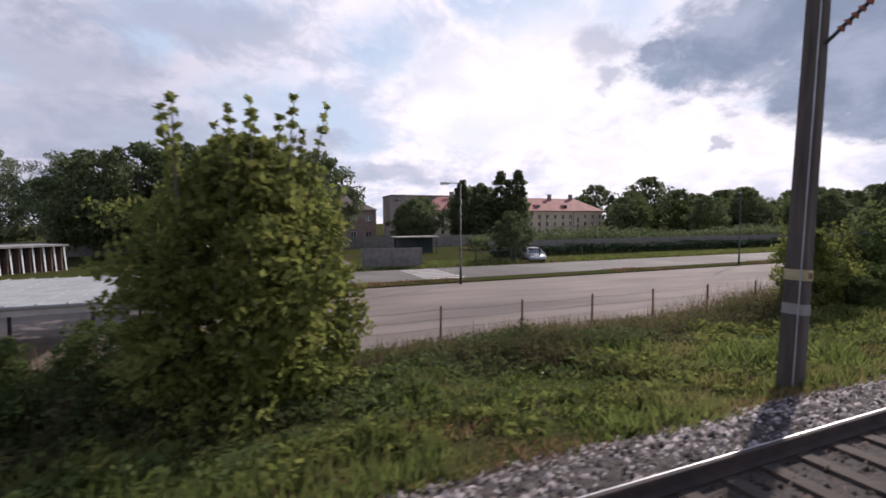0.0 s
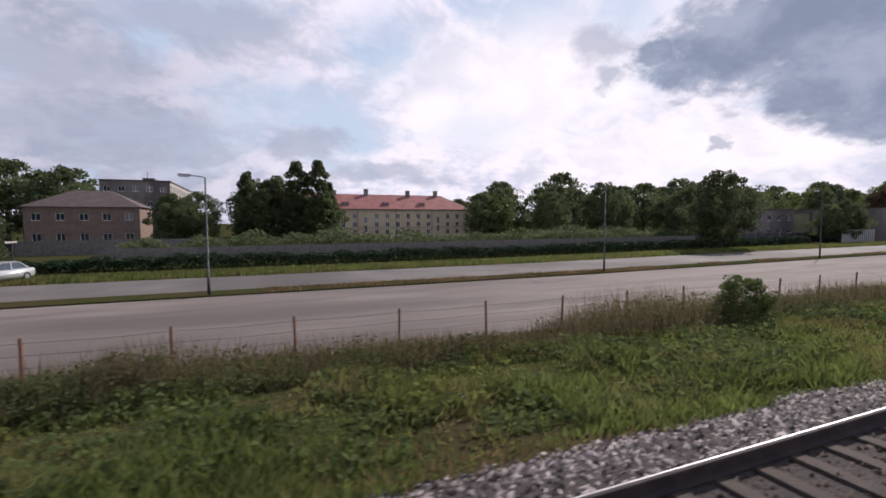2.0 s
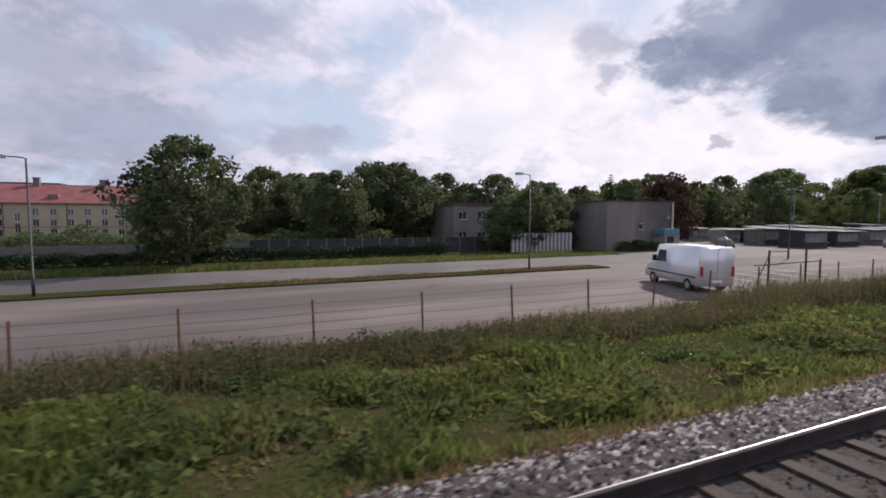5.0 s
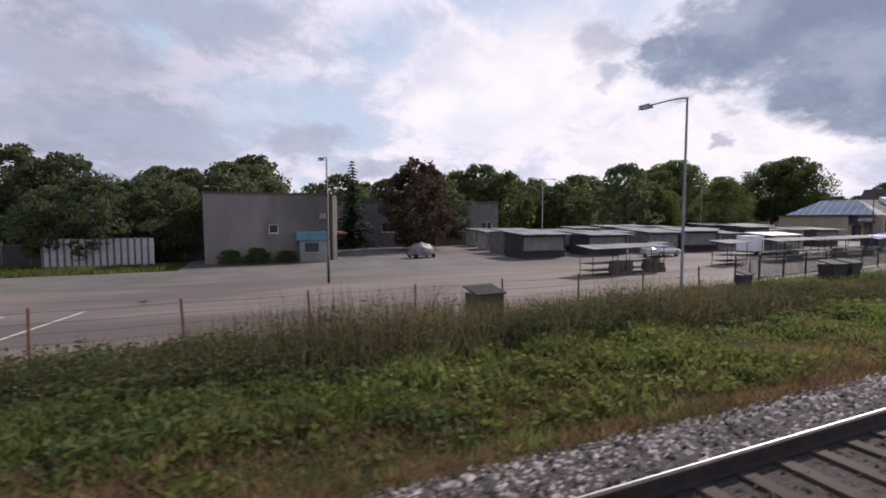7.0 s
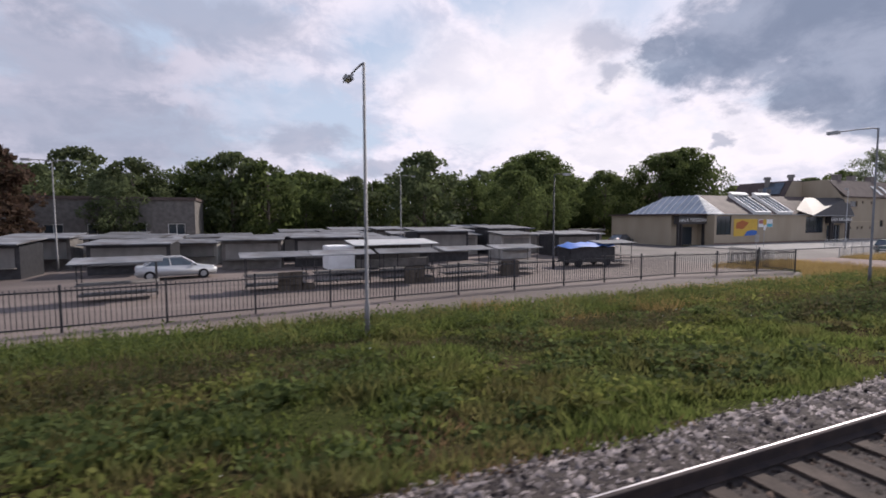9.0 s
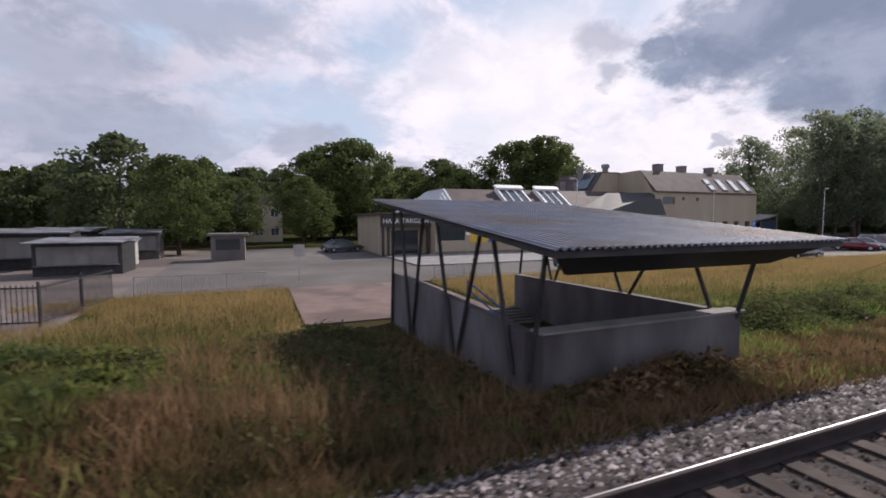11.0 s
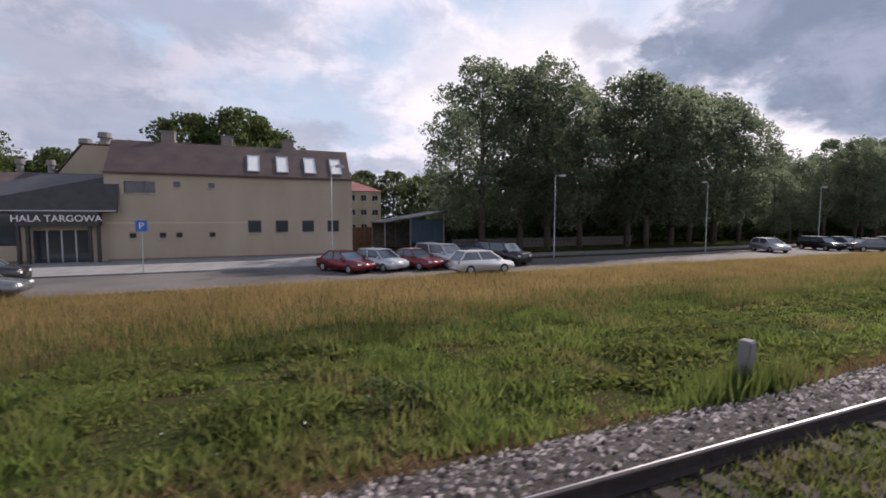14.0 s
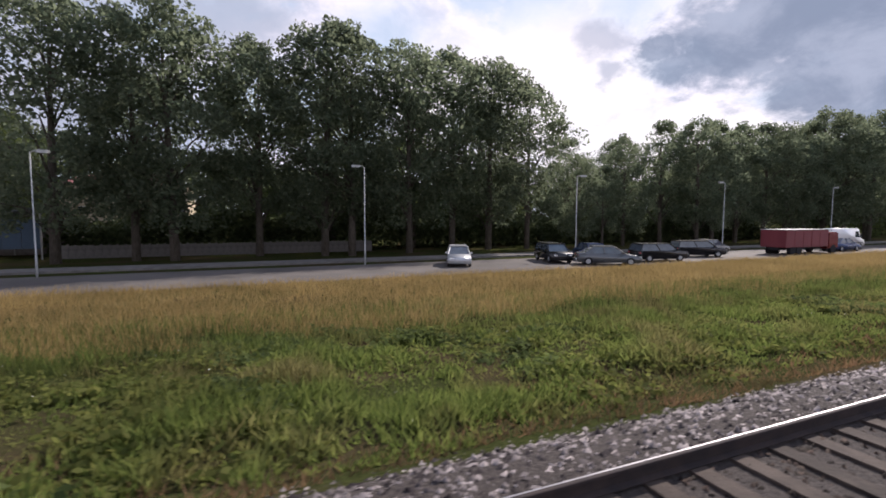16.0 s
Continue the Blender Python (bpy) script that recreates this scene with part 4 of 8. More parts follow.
def apartment_house():
    """Three-storey yellow house with a red hipped roof, dormers and chimneys."""
    ox, oy = 40.0, 109.0
    g = -1.7
    e = thing("apartment_house", ox, oy, g, "long yellow three-storey apartment house with a red hipped roof", "building")
    W, D, H = 57.2, 12.0, 7.35
    holes = []
    cols = [2.0 + 2.72 * k for k in range(21)]
    for i, x in enumerate(cols):
        for z in (1.2, 3.1, 5.15):
            if i % 7 != 3:
                holes.append((x - 0.5, x + 0.5, z, z + 1.35))
    stairs = [c for i, c in enumerate(cols) if i % 7 == 3]
    for x in stairs:
        for z in (1.9, 4.0):
            holes.append((x - 0.42, x + 0.42, z, z + 1.7))
    bm = bmesh.new()
    wall_mesh(bm, 0, W, 0, H, 0, 0.4, holes)
    part("wall", bm, M["render_yellow"], e)
    bm = bmesh.new()
    box(bm, 0, 0.4, 0, 0.4, D, H)
    box(bm, W - 0.4, 0.4, 0, W, D, H)
    box(bm, 0.4, D - 0.4, 0, W - 0.4, D, H)
    box(bm, 0.4, 0.9, 0.02, W - 0.4, 1.0, H)
    part("wall", bm, M["render_yellow"], e)
    for h in holes:
        window(e, h[0], h[2], h[1] - h[0], h[3] - h[2], 0.14, 2)
    boxpart("cornice", (-0.25, -0.35, H, W + 0.25, 0.35, H + 0.22), M["render_grey"], e)
    boxpart("string_course", (0, -0.05, 2.85, W, -0.003, 2.98), M["plinth"], e)
    for x in (8, 17.6, 27.2, 36.8, 46.4):
        bm = bmesh.new()
        tube(bm, [(x, -0.09, 0.1), (x, -0.09, H)], [0.06, 0.06], 6)
        part("downpipe", bm, M["steel_dark"], e)
    z0, z1 = H + 0.2, H + 4.1
    bm = bmesh.new()
    A, B, C, Dd = (-0.5, -0.5, z0), (W + 0.5, -0.5, z0), (W + 0.5, D + 0.5, z0), (-0.5, D + 0.5, z0)
    R1, R2 = (6, D / 2, z1), (W - 6, D / 2, z1)
    for q in ((A, B, R2, R1), (B, C, R2), (C, Dd, R1, R2), (Dd, A, R1), (A, Dd, C, B)):
        poly(bm, q)
    bmesh.ops.remove_doubles(bm, verts=bm.verts, dist=0.001)
    roof = part("roof", bm, M["roof_red"], e)
    for x, y, h in ((9, 5, 1.2), (20, 4.8, 1.1), (22.0, 5.4, 0.8), (30, 5.2, 1.2), (41, 4.8, 1.0), (49, 5.2, 1.1), (14.5, 3.9, 0.9)):
        bm = bmesh.new()
        box(bm, x, y, z0 + 1.9, x + 1.0, y + 0.7, z1 + h)
        box(bm, x - 0.08, y - 0.08, z1 + h - 0.003, x + 1.08, y + 0.78, z1 + h + 0.12)
        part("chimney", bm, M["render_grey"], roof, "rendered chimney stack")
    for x in (12.5, 24.5, 34.5, 44.0):
        bm = bmesh.new()
        thick(bm, [(x - 0.9, 0.9, z0 + 0.75), (x + 0.9, 0.9, z0 + 0.75), (x + 0.7, 0.9, z0 + 1.7), (x - 0.7, 0.9, z0 + 1.7)], (0, 2.4, 0))
        part("dormer", bm, M["roof_red"], roof)
        boxpart("pane", (x - 0.6, 0.88, z0 + 0.9, x + 0.6, 0.895, z0 + 1.55), M["glass"], roof)


apartment_house()


def simple_block(name, x, y, W, D, H, cols, rows, material, label, flat=True, winw=1.3, winh=1.3, rz=0.0, roofm="roof_brown", groundz=None, rise=2.6, side_cols=0):
    """A plain block with a grid of real window openings on its front and a flat or hipped roof."""
    e = thing(name, x, y, road_level(x) if groundz is None else groundz, label, "building", rz=rz)
    holes = []
    for i in range(cols):
        cx = W * (i + 0.5) / cols
        for j in range(rows):
            z = H * (j + 0.32) / rows
            holes.append((cx - winw / 2, cx + winw / 2, z, min(z + winh, H - 0.3)))
    bm = bmesh.new()
    wall_mesh(bm, 0, W, 0, H, 0, 0.35, holes)
    part("wall", bm, M[material], e)
    bm = bmesh.new()
    box(bm, 0, 0.35, 0, 0.35, D, H)
    if not side_cols:
        box(bm, W - 0.35, 0.35, 0, W, D, H)
    box(bm, 0.35, D - 0.35, 0, W - 0.35, D, H)
    box(bm, 0.35, 0.8, 0.02, W - 0.35, 0.9, H)
    part("wall", bm, M[material], e)
    for h in holes:
        window(e, h[0], h[2], h[1] - h[0], h[3] - h[2], 0.12, 2)
    if side_cols:
        # glazed side wall facing along the street, turned to stand on the end
        sh = [(D * (i + 0.5) / side_cols - 0.8, D * (i + 0.5) / side_cols + 0.8, H * (j + 0.34) / rows, H * (j + 0.34) / rows + 1.5) for i in range(side_cols) for j in range(rows)]
        bm = bmesh.new()
        wall_mesh(bm, 0.353, D, 0, H, 0, 0.35, sh)
        # paler than the front: white render, with the sunlit side put into its colour
        w = part("wall", bm, M["concrete"], e, "pale end wall with sunlight in its colour and rows of windows")
        w.matrix_basis = pose(W, 0, 0, 0, 0, 90)
        for h in sh:
            o = window(e, 0, 0, h[1] - h[0], h[3] - h[2], 0, 2, sill=False)
            o.matrix_basis = pose(W - 0.1, h[0], h[2], 0, 0, 90)
    bm = bmesh.new()
    if flat:
        box(bm, -0.15, -0.15, H, W + 0.15, D + 0.15, H + 0.35)
    else:
        A, B, C, Dd = (-0.4, -0.4, H), (W + 0.4, -0.4, H), (W + 0.4, D + 0.4, H), (-0.4, D + 0.4, H)
        k = min(W, D) / 2
        R1, R2 = (k, D / 2, H + rise), (W - k + 0.01, D / 2, H + rise)
        for q in ((A, B, R2, R1), (B, C, R2), (C, Dd, R1, R2), (Dd, A, R1), (A, Dd, C, B)):
            poly(bm, q)
        bmesh.ops.remove_doubles(bm, verts=bm.verts, dist=0.001)
    part("roof", bm, M[roofm], e)
    return e


wb = simple_block("office_block", 11.0, 127.5, 14.2, 40, 14.2, 5, 4, "render_grey", "tall grey flat-roofed block with white window bands", side_cols=11)
bm = bmesh.new()
box(bm, 8, 3, 14.5, 10.5, 6, 15.3)
tube(bm, [(9, 3.5, 15.2), (9, 3.5, 17.0)], [0.06, 0.05], 6)
part("rooftop_unit", bm, M["steel_dark"], wb)
simple_block("brick_house", 7.5, 99, 17, 11, 7.2, 5, 2, "plinth", "dull pink rendered house with a brown hipped roof", False, roofm="roof_brown", rise=3.2)
simple_block("long_block", 40, 140, 26, 12, 13.0, 8, 4, "render_grey", "grey flat-roofed block half hidden by trees")
simple_block("low_workshop", 137.2, 60, 12.4, 9, 6.0, 4, 2, "render_grey", "low grey two-storey workshop with a flat roof", winh=1.2, winw=1.3)
simple_block("low_workshop", 166, 63, 24, 9, 6.2, 6, 1, "concrete_dark", "grey workshop hall with a flat roof behind trees", winh=1.4, winw=1.8)
simple_block("villa", 232.5, 82, 10, 9, 6.4, 4, 2, "render_yellow", "pale yellow two-storey house behind the market", False, roofm="roof_brown")
simple_block("tenement", 302.5, 95, 19.5, 11, 9.2, 8, 3, "render_yellow", "pale three-storey tenement with a red roof among trees", False, roofm="roof_red")


def shop_block(x, y, W, D, H, wall_m, face_m, label, holes, south=()):
    """Flat-roofed two-storey shop: blank long wall and a glazed end wall that faces along the street."""
    e = thing("shop_building", x, y, road_level(x), label, "building", "row of shop buildings")
    bm = bmesh.new()
    wall_mesh(bm, 0, W - 0.353, 0, H, 0, 0.35, list(south))
    part("wall", bm, M[wall_m], e, "stained blank render")
    for h in south:
        window(e, h[0], h[2], h[1] - h[0], h[3] - h[2], 0.1, 1)
    bm = bmesh.new()
    box(bm, 0, 0.35, 0, 0.35, D, H)
    box(bm, 0.35, D - 0.35, 0, W - 0.35, D, H)
    box(bm, 0.35, 0.35, H - 0.3, W - 0.35, D - 0.35, H - 0.02)
    part("wall", bm, M[wall_m], e)
    bm = bmesh.new()
    wall_mesh(bm, 0, D, 0, H, 0, 0.35, holes)
    w = part("wall", bm, M[face_m], e, "pale end wall with shop fronts")
    w.matrix_basis = pose(W, 0, 0, 0, 0, 90)
    for h in holes:
        o = window(e, 0, 0, h[1] - h[0], h[3] - h[2], 0, 2, sill=False)
        o.matrix_basis = pose(W - 0.1, h[0], h[2], 0, 0, 90)
    boxpart("roof", (-0.1, -0.1, H, W + 0.1, D + 0.1, H + 0.14), M["roof_brown"], e)
    return e


def shops():
    """Three shop buildings in a stepped row, with a kiosk at the corner of the first."""
    W = 11.2
    e = shop_block(150.4, 43.4, W, 8.4, 6.1, "render_grey", "render_yellow", "flat-roofed grey shop building with a blank long wall", [(0.6, 2.2, 0.1, 2.3), (2.8, 4.8, 0.5, 2.3), (5.4, 7.6, 0.5, 2.3)], [(5.2, 6.0, 2.6, 3.4)])
    boxpart("sign_board", (W + 0.004, 0.3, 2.95, W + 0.1, 8.0, 5.9), M["lamp_pale"], e, "tall pale facade board with faded print")
    boxpart("sign_stripe", (W + 0.104, 0.6, 5.0, W + 0.12, 6.6, 5.5), M["pink"], e, "pink lettering band")
    boxpart("sign_stripe", (W + 0.104, 5.0, 3.0, W + 0.12, 7.6, 3.6), M["red"], e, "small red sign field")
    boxpart("sign_stripe", (W + 0.104, 1.4, 3.5, W + 0.12, 4.6, 4.5), M["plaster_white"], e)
    boxpart("shop_front", (W + 0.004, 4.9, 0.05, W + 0.06, 5.3, 2.4), M["yellow"], e, "yellow shop-front pier")
    boxpart("awning", (W + 0.004, 0.1, 2.42, W + 1.0, 8.2, 2.62), M["brown"], e, "dark red-brown awning over the shops")
    boxpart("downpipe", (W - 0.6, -0.09, 0.1, W - 0.5, -0.004, 5.9), M["steel_dark"], e)
    boxpart("vent_box", (9.6, -0.35, 3.9, 10.2, -0.004, 4.4), M["concrete_mid"], e, "pale ventilation box")
    e = shop_block(151.6, 52.1, W, 5.6, 6.2, "render_grey", "render_beige", "grey shop building with an orange ground floor", [(0.5, 2.4, 0.1, 2.3), (3.0, 5.0, 0.5, 2.3), (0.5, 2.2, 3.3, 5.4), (2.9, 5.0, 3.3, 5.4)])
    boxpart("shop_front", (W - 2.2, -0.06, 0.05, W - 0.02, -0.004, 2.5), M["orange"], e, "orange painted ground floor")
    boxpart("fascia", (W + 0.004, 0.1, 2.4, W + 0.3, 5.4, 2.7), M["brown"], e)
    e = shop_block(152.5, 58.6, W + 0.1, 5.4, 5.4, "plaster_green", "render_green", "narrow yellow-green shop building with tall windows", [(0.5, 1.6, 0.2, 2.2), (2.2, 3.3, 0.2, 2.2), (3.8, 4.9, 0.2, 2.2), (0.5, 1.6, 2.9, 4.6), (2.2, 3.3, 2.9, 4.6), (3.8, 4.9, 2.9, 4.6)])
    e = thing("kiosk", 159.4, 42.5, road_level(159), "small grey kiosk with a turquoise fascia at the wall", "kiosk")
    boxpart("body", (-1.3, -0.85, 0, 1.3, 0.85, 1.95), M["concrete_mid"], e, bevel=0.02)
    boxpart("fascia", (-1.6, -1.05, 1.96, 1.0, 0.85, 2.7), M["turquoise"], e, "turquoise fascia board")
    boxpart("hatch", (-0.9, -0.87, 0.9, 0.3, -0.853, 1.7), M["glass"], e)
    boxpart("sill", (-1.0, -1.0, 0.84, 0.4, -0.873, 0.9), M["concrete"], e)


shops()


def market_hall():
    """The market hall: low wing with brown roof and glazed dormers, dark portals with signs, tall mansard block."""
    ox, oy = 250.0, 43.65
    g = road_level(275) - 0.02
    e = thing("market_hall", ox, oy, g, "beige market hall with brown mansard roofs and dark entrance portals", "building")
    X = lambda x: x - ox
    Z = lambda z: z - g
    # low wing front
    holes = [(X(256.0), X(259.0), Z(0.25), Z(2.9)), (X(275.9), X(280.4), Z(0.25), Z(2.75)), (X(281.3), X(284.9), Z(-1.2), Z(1.4))]
    bm = bmesh.new()
    wall_mesh(bm, X(255.6), X(286.0), 0.0, Z(3.05), 0, 0.4, holes)
    part("front_wall", bm, M["render_beige"], e, "beige rendered low front")
    window(e, holes[0][0], holes[0][2], 3.0, 2.65, 0.08, 3, "black", False)
    window(e, holes[1][0], holes[1][2], 4.5, 2.5, 0.08, 4, "black", False)
    dr = boxpart("door", (holes[2][0], 0.12, 0.02, holes[2][1], 0.2, holes[2][3]), M["glass"], e, "dark glazed double door")
    for k in range(5):
        xx = holes[2][0] + 3.6 * k / 4
        boxpart("door_frame", (xx - 0.05, 0.06, 0.02, xx + 0.05, 0.118, holes[2][3]), M["steel"], dr)
    boxpart("plinth", (X(255.6), -0.05, 0.0, X(281.2), -0.003, 0.36), M["plinth"], e)
    bm = bmesh.new()
    box(bm, X(255.6), 0.4, 0, X(256.0), 16, Z(3.05))
    box(bm, X(256.0), 15.6, 0, X(286), 16, Z(3.05))
    box(bm, X(256.0), 2.2, 0.02, X(286), 2.3, Z(3.0))
    part("side_wall", bm, M["render_beige"], e)
    # brown roof of the low wing with a glazed hip at its free end
    A, B = (X(255.3), 0.9, Z(3.05)), (X(286.0), 0.9, Z(3.05))
    C, D = (X(286.0), 5.4, Z(6.25)), (X(258.9), 5.4, Z(6.05))
    boxpart("parapet", (X(255.5), -0.3, Z(3.052), X(286.0), 1.0, Z(3.14)), M["steel"], e)
    bm = bmesh.new()
    A2 = (X(258.9), 0.9, Z(3.05))
    thick(bm, [A2, B, C, D], (0, 0.05, -0.12))
    roof = part("roof", bm, M["roof_brown"], e, "dark brown sheet roof")
    bm = bmesh.new()
    thick(bm, [A, A2, D], (0, 0.05, -0.1))
    tri_hip = part("roof_hip", bm, M["roof_metal"], roof, "white-ribbed triangular roof face")
    for k in range(7):
        f = (k + 0.5) / 7
        bm = bmesh.new()
        tube(bm, [(X(255.3) + 3.6 * f, 0.86, Z(3.1)), (X(255.3) + 3.6 * f, 0.86 + 4.5 * f, Z(3.1) + 3.0 * f)], [0.1, 0.1], 4)
        part("rib", bm, M["white_paint"], tri_hip)
    bm = bmesh.new()
    thick(bm, [D, C, (X(286.0), 11.2, Z(6.2)), (X(258.9), 11.2, Z(6.05))], (0, 0, -0.12))
    part("roof_top", bm, M["roof_brown"], roof)
    bm = bmesh.new()
    thick(bm, [(X(258.9), 11.2, Z(6.05)), (X(286.0), 11.2, Z(6.2)), (X(286), 16.2, Z(3.05)), (X(255.3), 16.2, Z(3.05))], (0, 0, -0.12))
    part("roof_back", bm, M["roof_brown"], roof)
    bm = bmesh.new()
    thick(bm, [(X(255.3), 0.9, Z(3.05)), (X(258.9), 5.4, Z(6.05)), (X(258.9), 11.2, Z(6.05)), (X(255.3), 16.2, Z(3.05))], (0.1, 0, -0.05))
    hip = part("roof_hip", bm, M["roof_metal"], roof, "pale ribbed metal hip")
    for k in range(15):
        f = k / 14
        y0 = -0.35 + 16.55 * f
        q = min(1, (y0 + 0.35) / 5.75, (16.2 - y0) / 5.0)
        bm = bmesh.new()
        tube(bm, [(X(255.28), y0, Z(3.1)), (X(255.28) + 3.6 * q, y0, Z(3.1) + 3.0 * q)], [0.07, 0.07], 4) if q > 0.05 else box(bm, X(255.2), y0, Z(3.0), X(255.3), y0 + 0.1, Z(3.1))
        part("rib", bm, M["white_paint"], hip)
    # glazed dormers lying on the slope
    sl = Vector((0, 5.75, 3.1)).normalized()
    ang = math.degrees(math.atan2(3.1, 4.5))
    for xa, w in ((265.4, 3.4), (270.9, 3.2)):
        d = new("skylight")
        d.parent = roof
        d.matrix_basis = pose(X(xa), 1.0, Z(3.2), ang, 0, 0)
        tagged(d, "white-framed glazed skylight")
        L0 = 5.1
        bm = bmesh.new()
        for q in ((-0.1, 0, 0.12, L0), (w - 0.12, 0, w + 0.1, L0), (0.12, 0, w - 0.12, 0.2), (0.12, L0 - 0.5, w - 0.12, L0)):
            box(bm, q[0], q[1], -0.1, q[2], q[3], 0.38)
        for k in (1, 2):
            box(bm, w * k / 3 - 0.06, 0.2, 0.2, w * k / 3 + 0.06, L0 - 0.5, 0.36)
        box(bm, -0.2, L0 - 0.55, 0.383, w + 0.2, L0 + 0.15, 0.6)
        part("frame", bm, M["white_paint"], d)
        for k in range(3):
            boxpart("pane", (w * k / 3 + 0.1, 0.2, 0.22, w * (k + 1) / 3 - 0.1, L0 - 0.5, 0.26), M["glass_sky"], d)
    # dark wedge roof over the main entrance
    bm = bmesh.new()
    thick(bm, [(X(276.0), -0.9, Z(2.95)), (X(287.0), -0.9, Z(2.95)), (X(287.0), 0.35, Z(5.9)), (X(281.0), 3.2, Z(5.9))], (0, 0.1, -0.15))
    thick(bm, [(X(276.0), -0.9, Z(2.95)), (X(281.0), 3.2, Z(5.9)), (X(275.5), 1.2, Z(3.9))], (0.05, 0.1, -0.1))
    part("entrance_roof", bm, M["sign_dark"], e, "dark brown roof over the entrance")
    boxpart("gutter", (X(275.8), -1.0, Z(2.86), X(286.95), -0.88, Z(2.95)), M["steel"], e)
    # portals with signs
    for xa, xb, yf, body in ((280.7, 285.8, -1.0, 1), (250.3, 255.9, 1.2, 0)):
        p = boxpart("portal", (X(xa), yf, Z(1.75), X(xb), yf + 0.9, Z(2.86)), M["sign_dark"], e, "black portal band with white letters")
        writing("HALA TARGOWA", 0.7, M["white_paint"], p, "lettering", pose(X((xa + xb) / 2), yf - 0.012, Z(2.3), 90, 0, 0))
        for xx in (xa, xa + 0.55, xb - 0.75, xb - 0.2):
            bm = bmesh.new()
            box(bm, X(xx), yf + 0.1, 0, X(xx) + 0.2, yf + 0.4, Z(1.75))
            part("portal_post", bm, M["sign_dark"], e)
    # left entrance pavilion
    bm = bmesh.new()
    wall_mesh(bm, X(250.4), X(255.59), 0, Z(3.0), 2.6, 2.9, [(X(251.6), X(254.6), 0.05, 2.6)])
    box(bm, X(250.4), 2.9, 0, X(250.7), 14, Z(3.0))
    part("pavilion_wall", bm, M["render_beige"], e)
    boxpart("door", (X(251.6), 2.7, 0.05, X(254.6), 2.76, 2.6), M["glass"], e, "dark glazed entrance door")
    boxpart("pavilion_roof", (X(250.0), 0.9, Z(3.0), X(255.58), 14.2, Z(3.2)), M["roof_brown"], e)
    # posters
    p = boxpart("poster", (X(259.5), -0.05, Z(0.0), X(264.5), -0.004, Z(2.45)), M["yellow"], e, "yellow poster with a blue shape")
    bm = bmesh.new()
    prism(bm, [(X(261.6), Z(0.05)), (X(264.45), Z(0.05)), (X(264.45), Z(0.75)), (X(263.2), Z(0.85)), (X(262.3), Z(0.7))], -0.07, -0.0505)
    part("poster_shape", bm, M["blue"], p)
    bm = bmesh.new()
    prism(bm, [(X(259.9), Z(1.1)), (X(261.4), Z(1.0)), (X(262.6), Z(1.9)), (X(261.2), Z(2.25)), (X(260.0), Z(1.9))], -0.07, -0.0505)
    part("poster_shape", bm, M["orange"], p)
    p = boxpart("poster", (X(264.8), -0.04, Z(1.25), X(267.9), -0.004, Z(2.38)), M["white"], e, "small pale poster with red and turquoise fields")
    boxpart("poster_field", (X(264.85), -0.055, Z(1.75), X(266.4), -0.0405, Z(2.3)), M["pink"], p)
    boxpart("poster_field", (X(266.6), -0.055, Z(1.3), X(267.8), -0.0405, Z(1.75)), M["cyan"], p)
    # main block
    x0, x1 = X(286.0), X(305.7)
    D2, H = 16.0, Z(5.95)
    holes = [(X(287.3), X(289.5), Z(4.4), Z(5.35)), (X(290.8), X(291.3), Z(4.95), Z(5.4)), (X(293.4), X(293.9), Z(4.9), Z(5.35))]
    holes += [(X(c) - 0.55, X(c) + 0.55, Z(1.05), Z(2.15)) for c in (297.0, 299.3, 301.6, 303.9)]
    holes += [(X(c) - 0.25, X(c) + 0.25, Z(0.7), Z(1.15)) for c in (287.8, 289.9, 291.1, 293.6)]
    bm = bmesh.new()
    wall_mesh(bm, x0, x1, 0, H, 0, 0.4, holes)
    part("main_wall", bm, M["render_beige"], e, "beige rendered main front")
    for h in holes:
        window(e, h[0], h[2], h[1] - h[0], h[3] - h[2], 0.12, 3 if h[1] - h[0] > 2 else 1, "plinth", True)
    boxpart("wall_band", (x0, -0.02, Z(1.9), X(296.4), -0.003, Z(2.02)), M["render_yellow"], e)
    boxpart("plinth", (X(286.05), -0.05, 0.0, x1 + 0.05, -0.003, 0.3), M["plinth"], e)
    boxpart("cornice", (x0, -0.22, H - 0.02, x1 + 0.02, -0.004, H + 0.14), M["roof_brown"], e)
    prof = [(0.0, 0), (D2, 0), (D2, H), (D2 - 2.4, Z(8.85)), (2.6, Z(9.0)), (0.0, H)]
    for xx, nm in ((x1 - 0.4, "gable_wall"), (x0, "gable_wall")):
        bm = bmesh.new()
        a = [bm.verts.new((xx, y if y > 0.3 else 0.401, z)) for y, z in prof]
        b = [bm.verts.new((xx + 0.4, y if y > 0.3 else 0.401, z)) for y, z in prof]
        bm.faces.new(a)
        bm.faces.new(b[::-1])
        for i in range(len(a)):
            j = (i + 1) % len(a)
            bm.faces.new((a[i], b[i], b[j], a[j]))
        part(nm, bm, M["render_beige"], e)
    boxpart("back_wall", (x0 + 0.4, D2 - 0.4, 0, x1 - 0.4, D2, H), M["render_beige"], e)
    bm = bmesh.new()
    xa, xb = x0 + 0.02, x1 - 0.1
    thick(bm, [(xa, -0.15, H + 0.1), (xb, -0.15, H + 0.1), (xb, 2.6, Z(8.98)), (xa, 2.6, Z(8.98))], (0, 0.15, -0.1))
    mr = part("main_roof", bm, M["roof_brown"], e, "dark brown mansard roof")
    bm = bmesh.new()
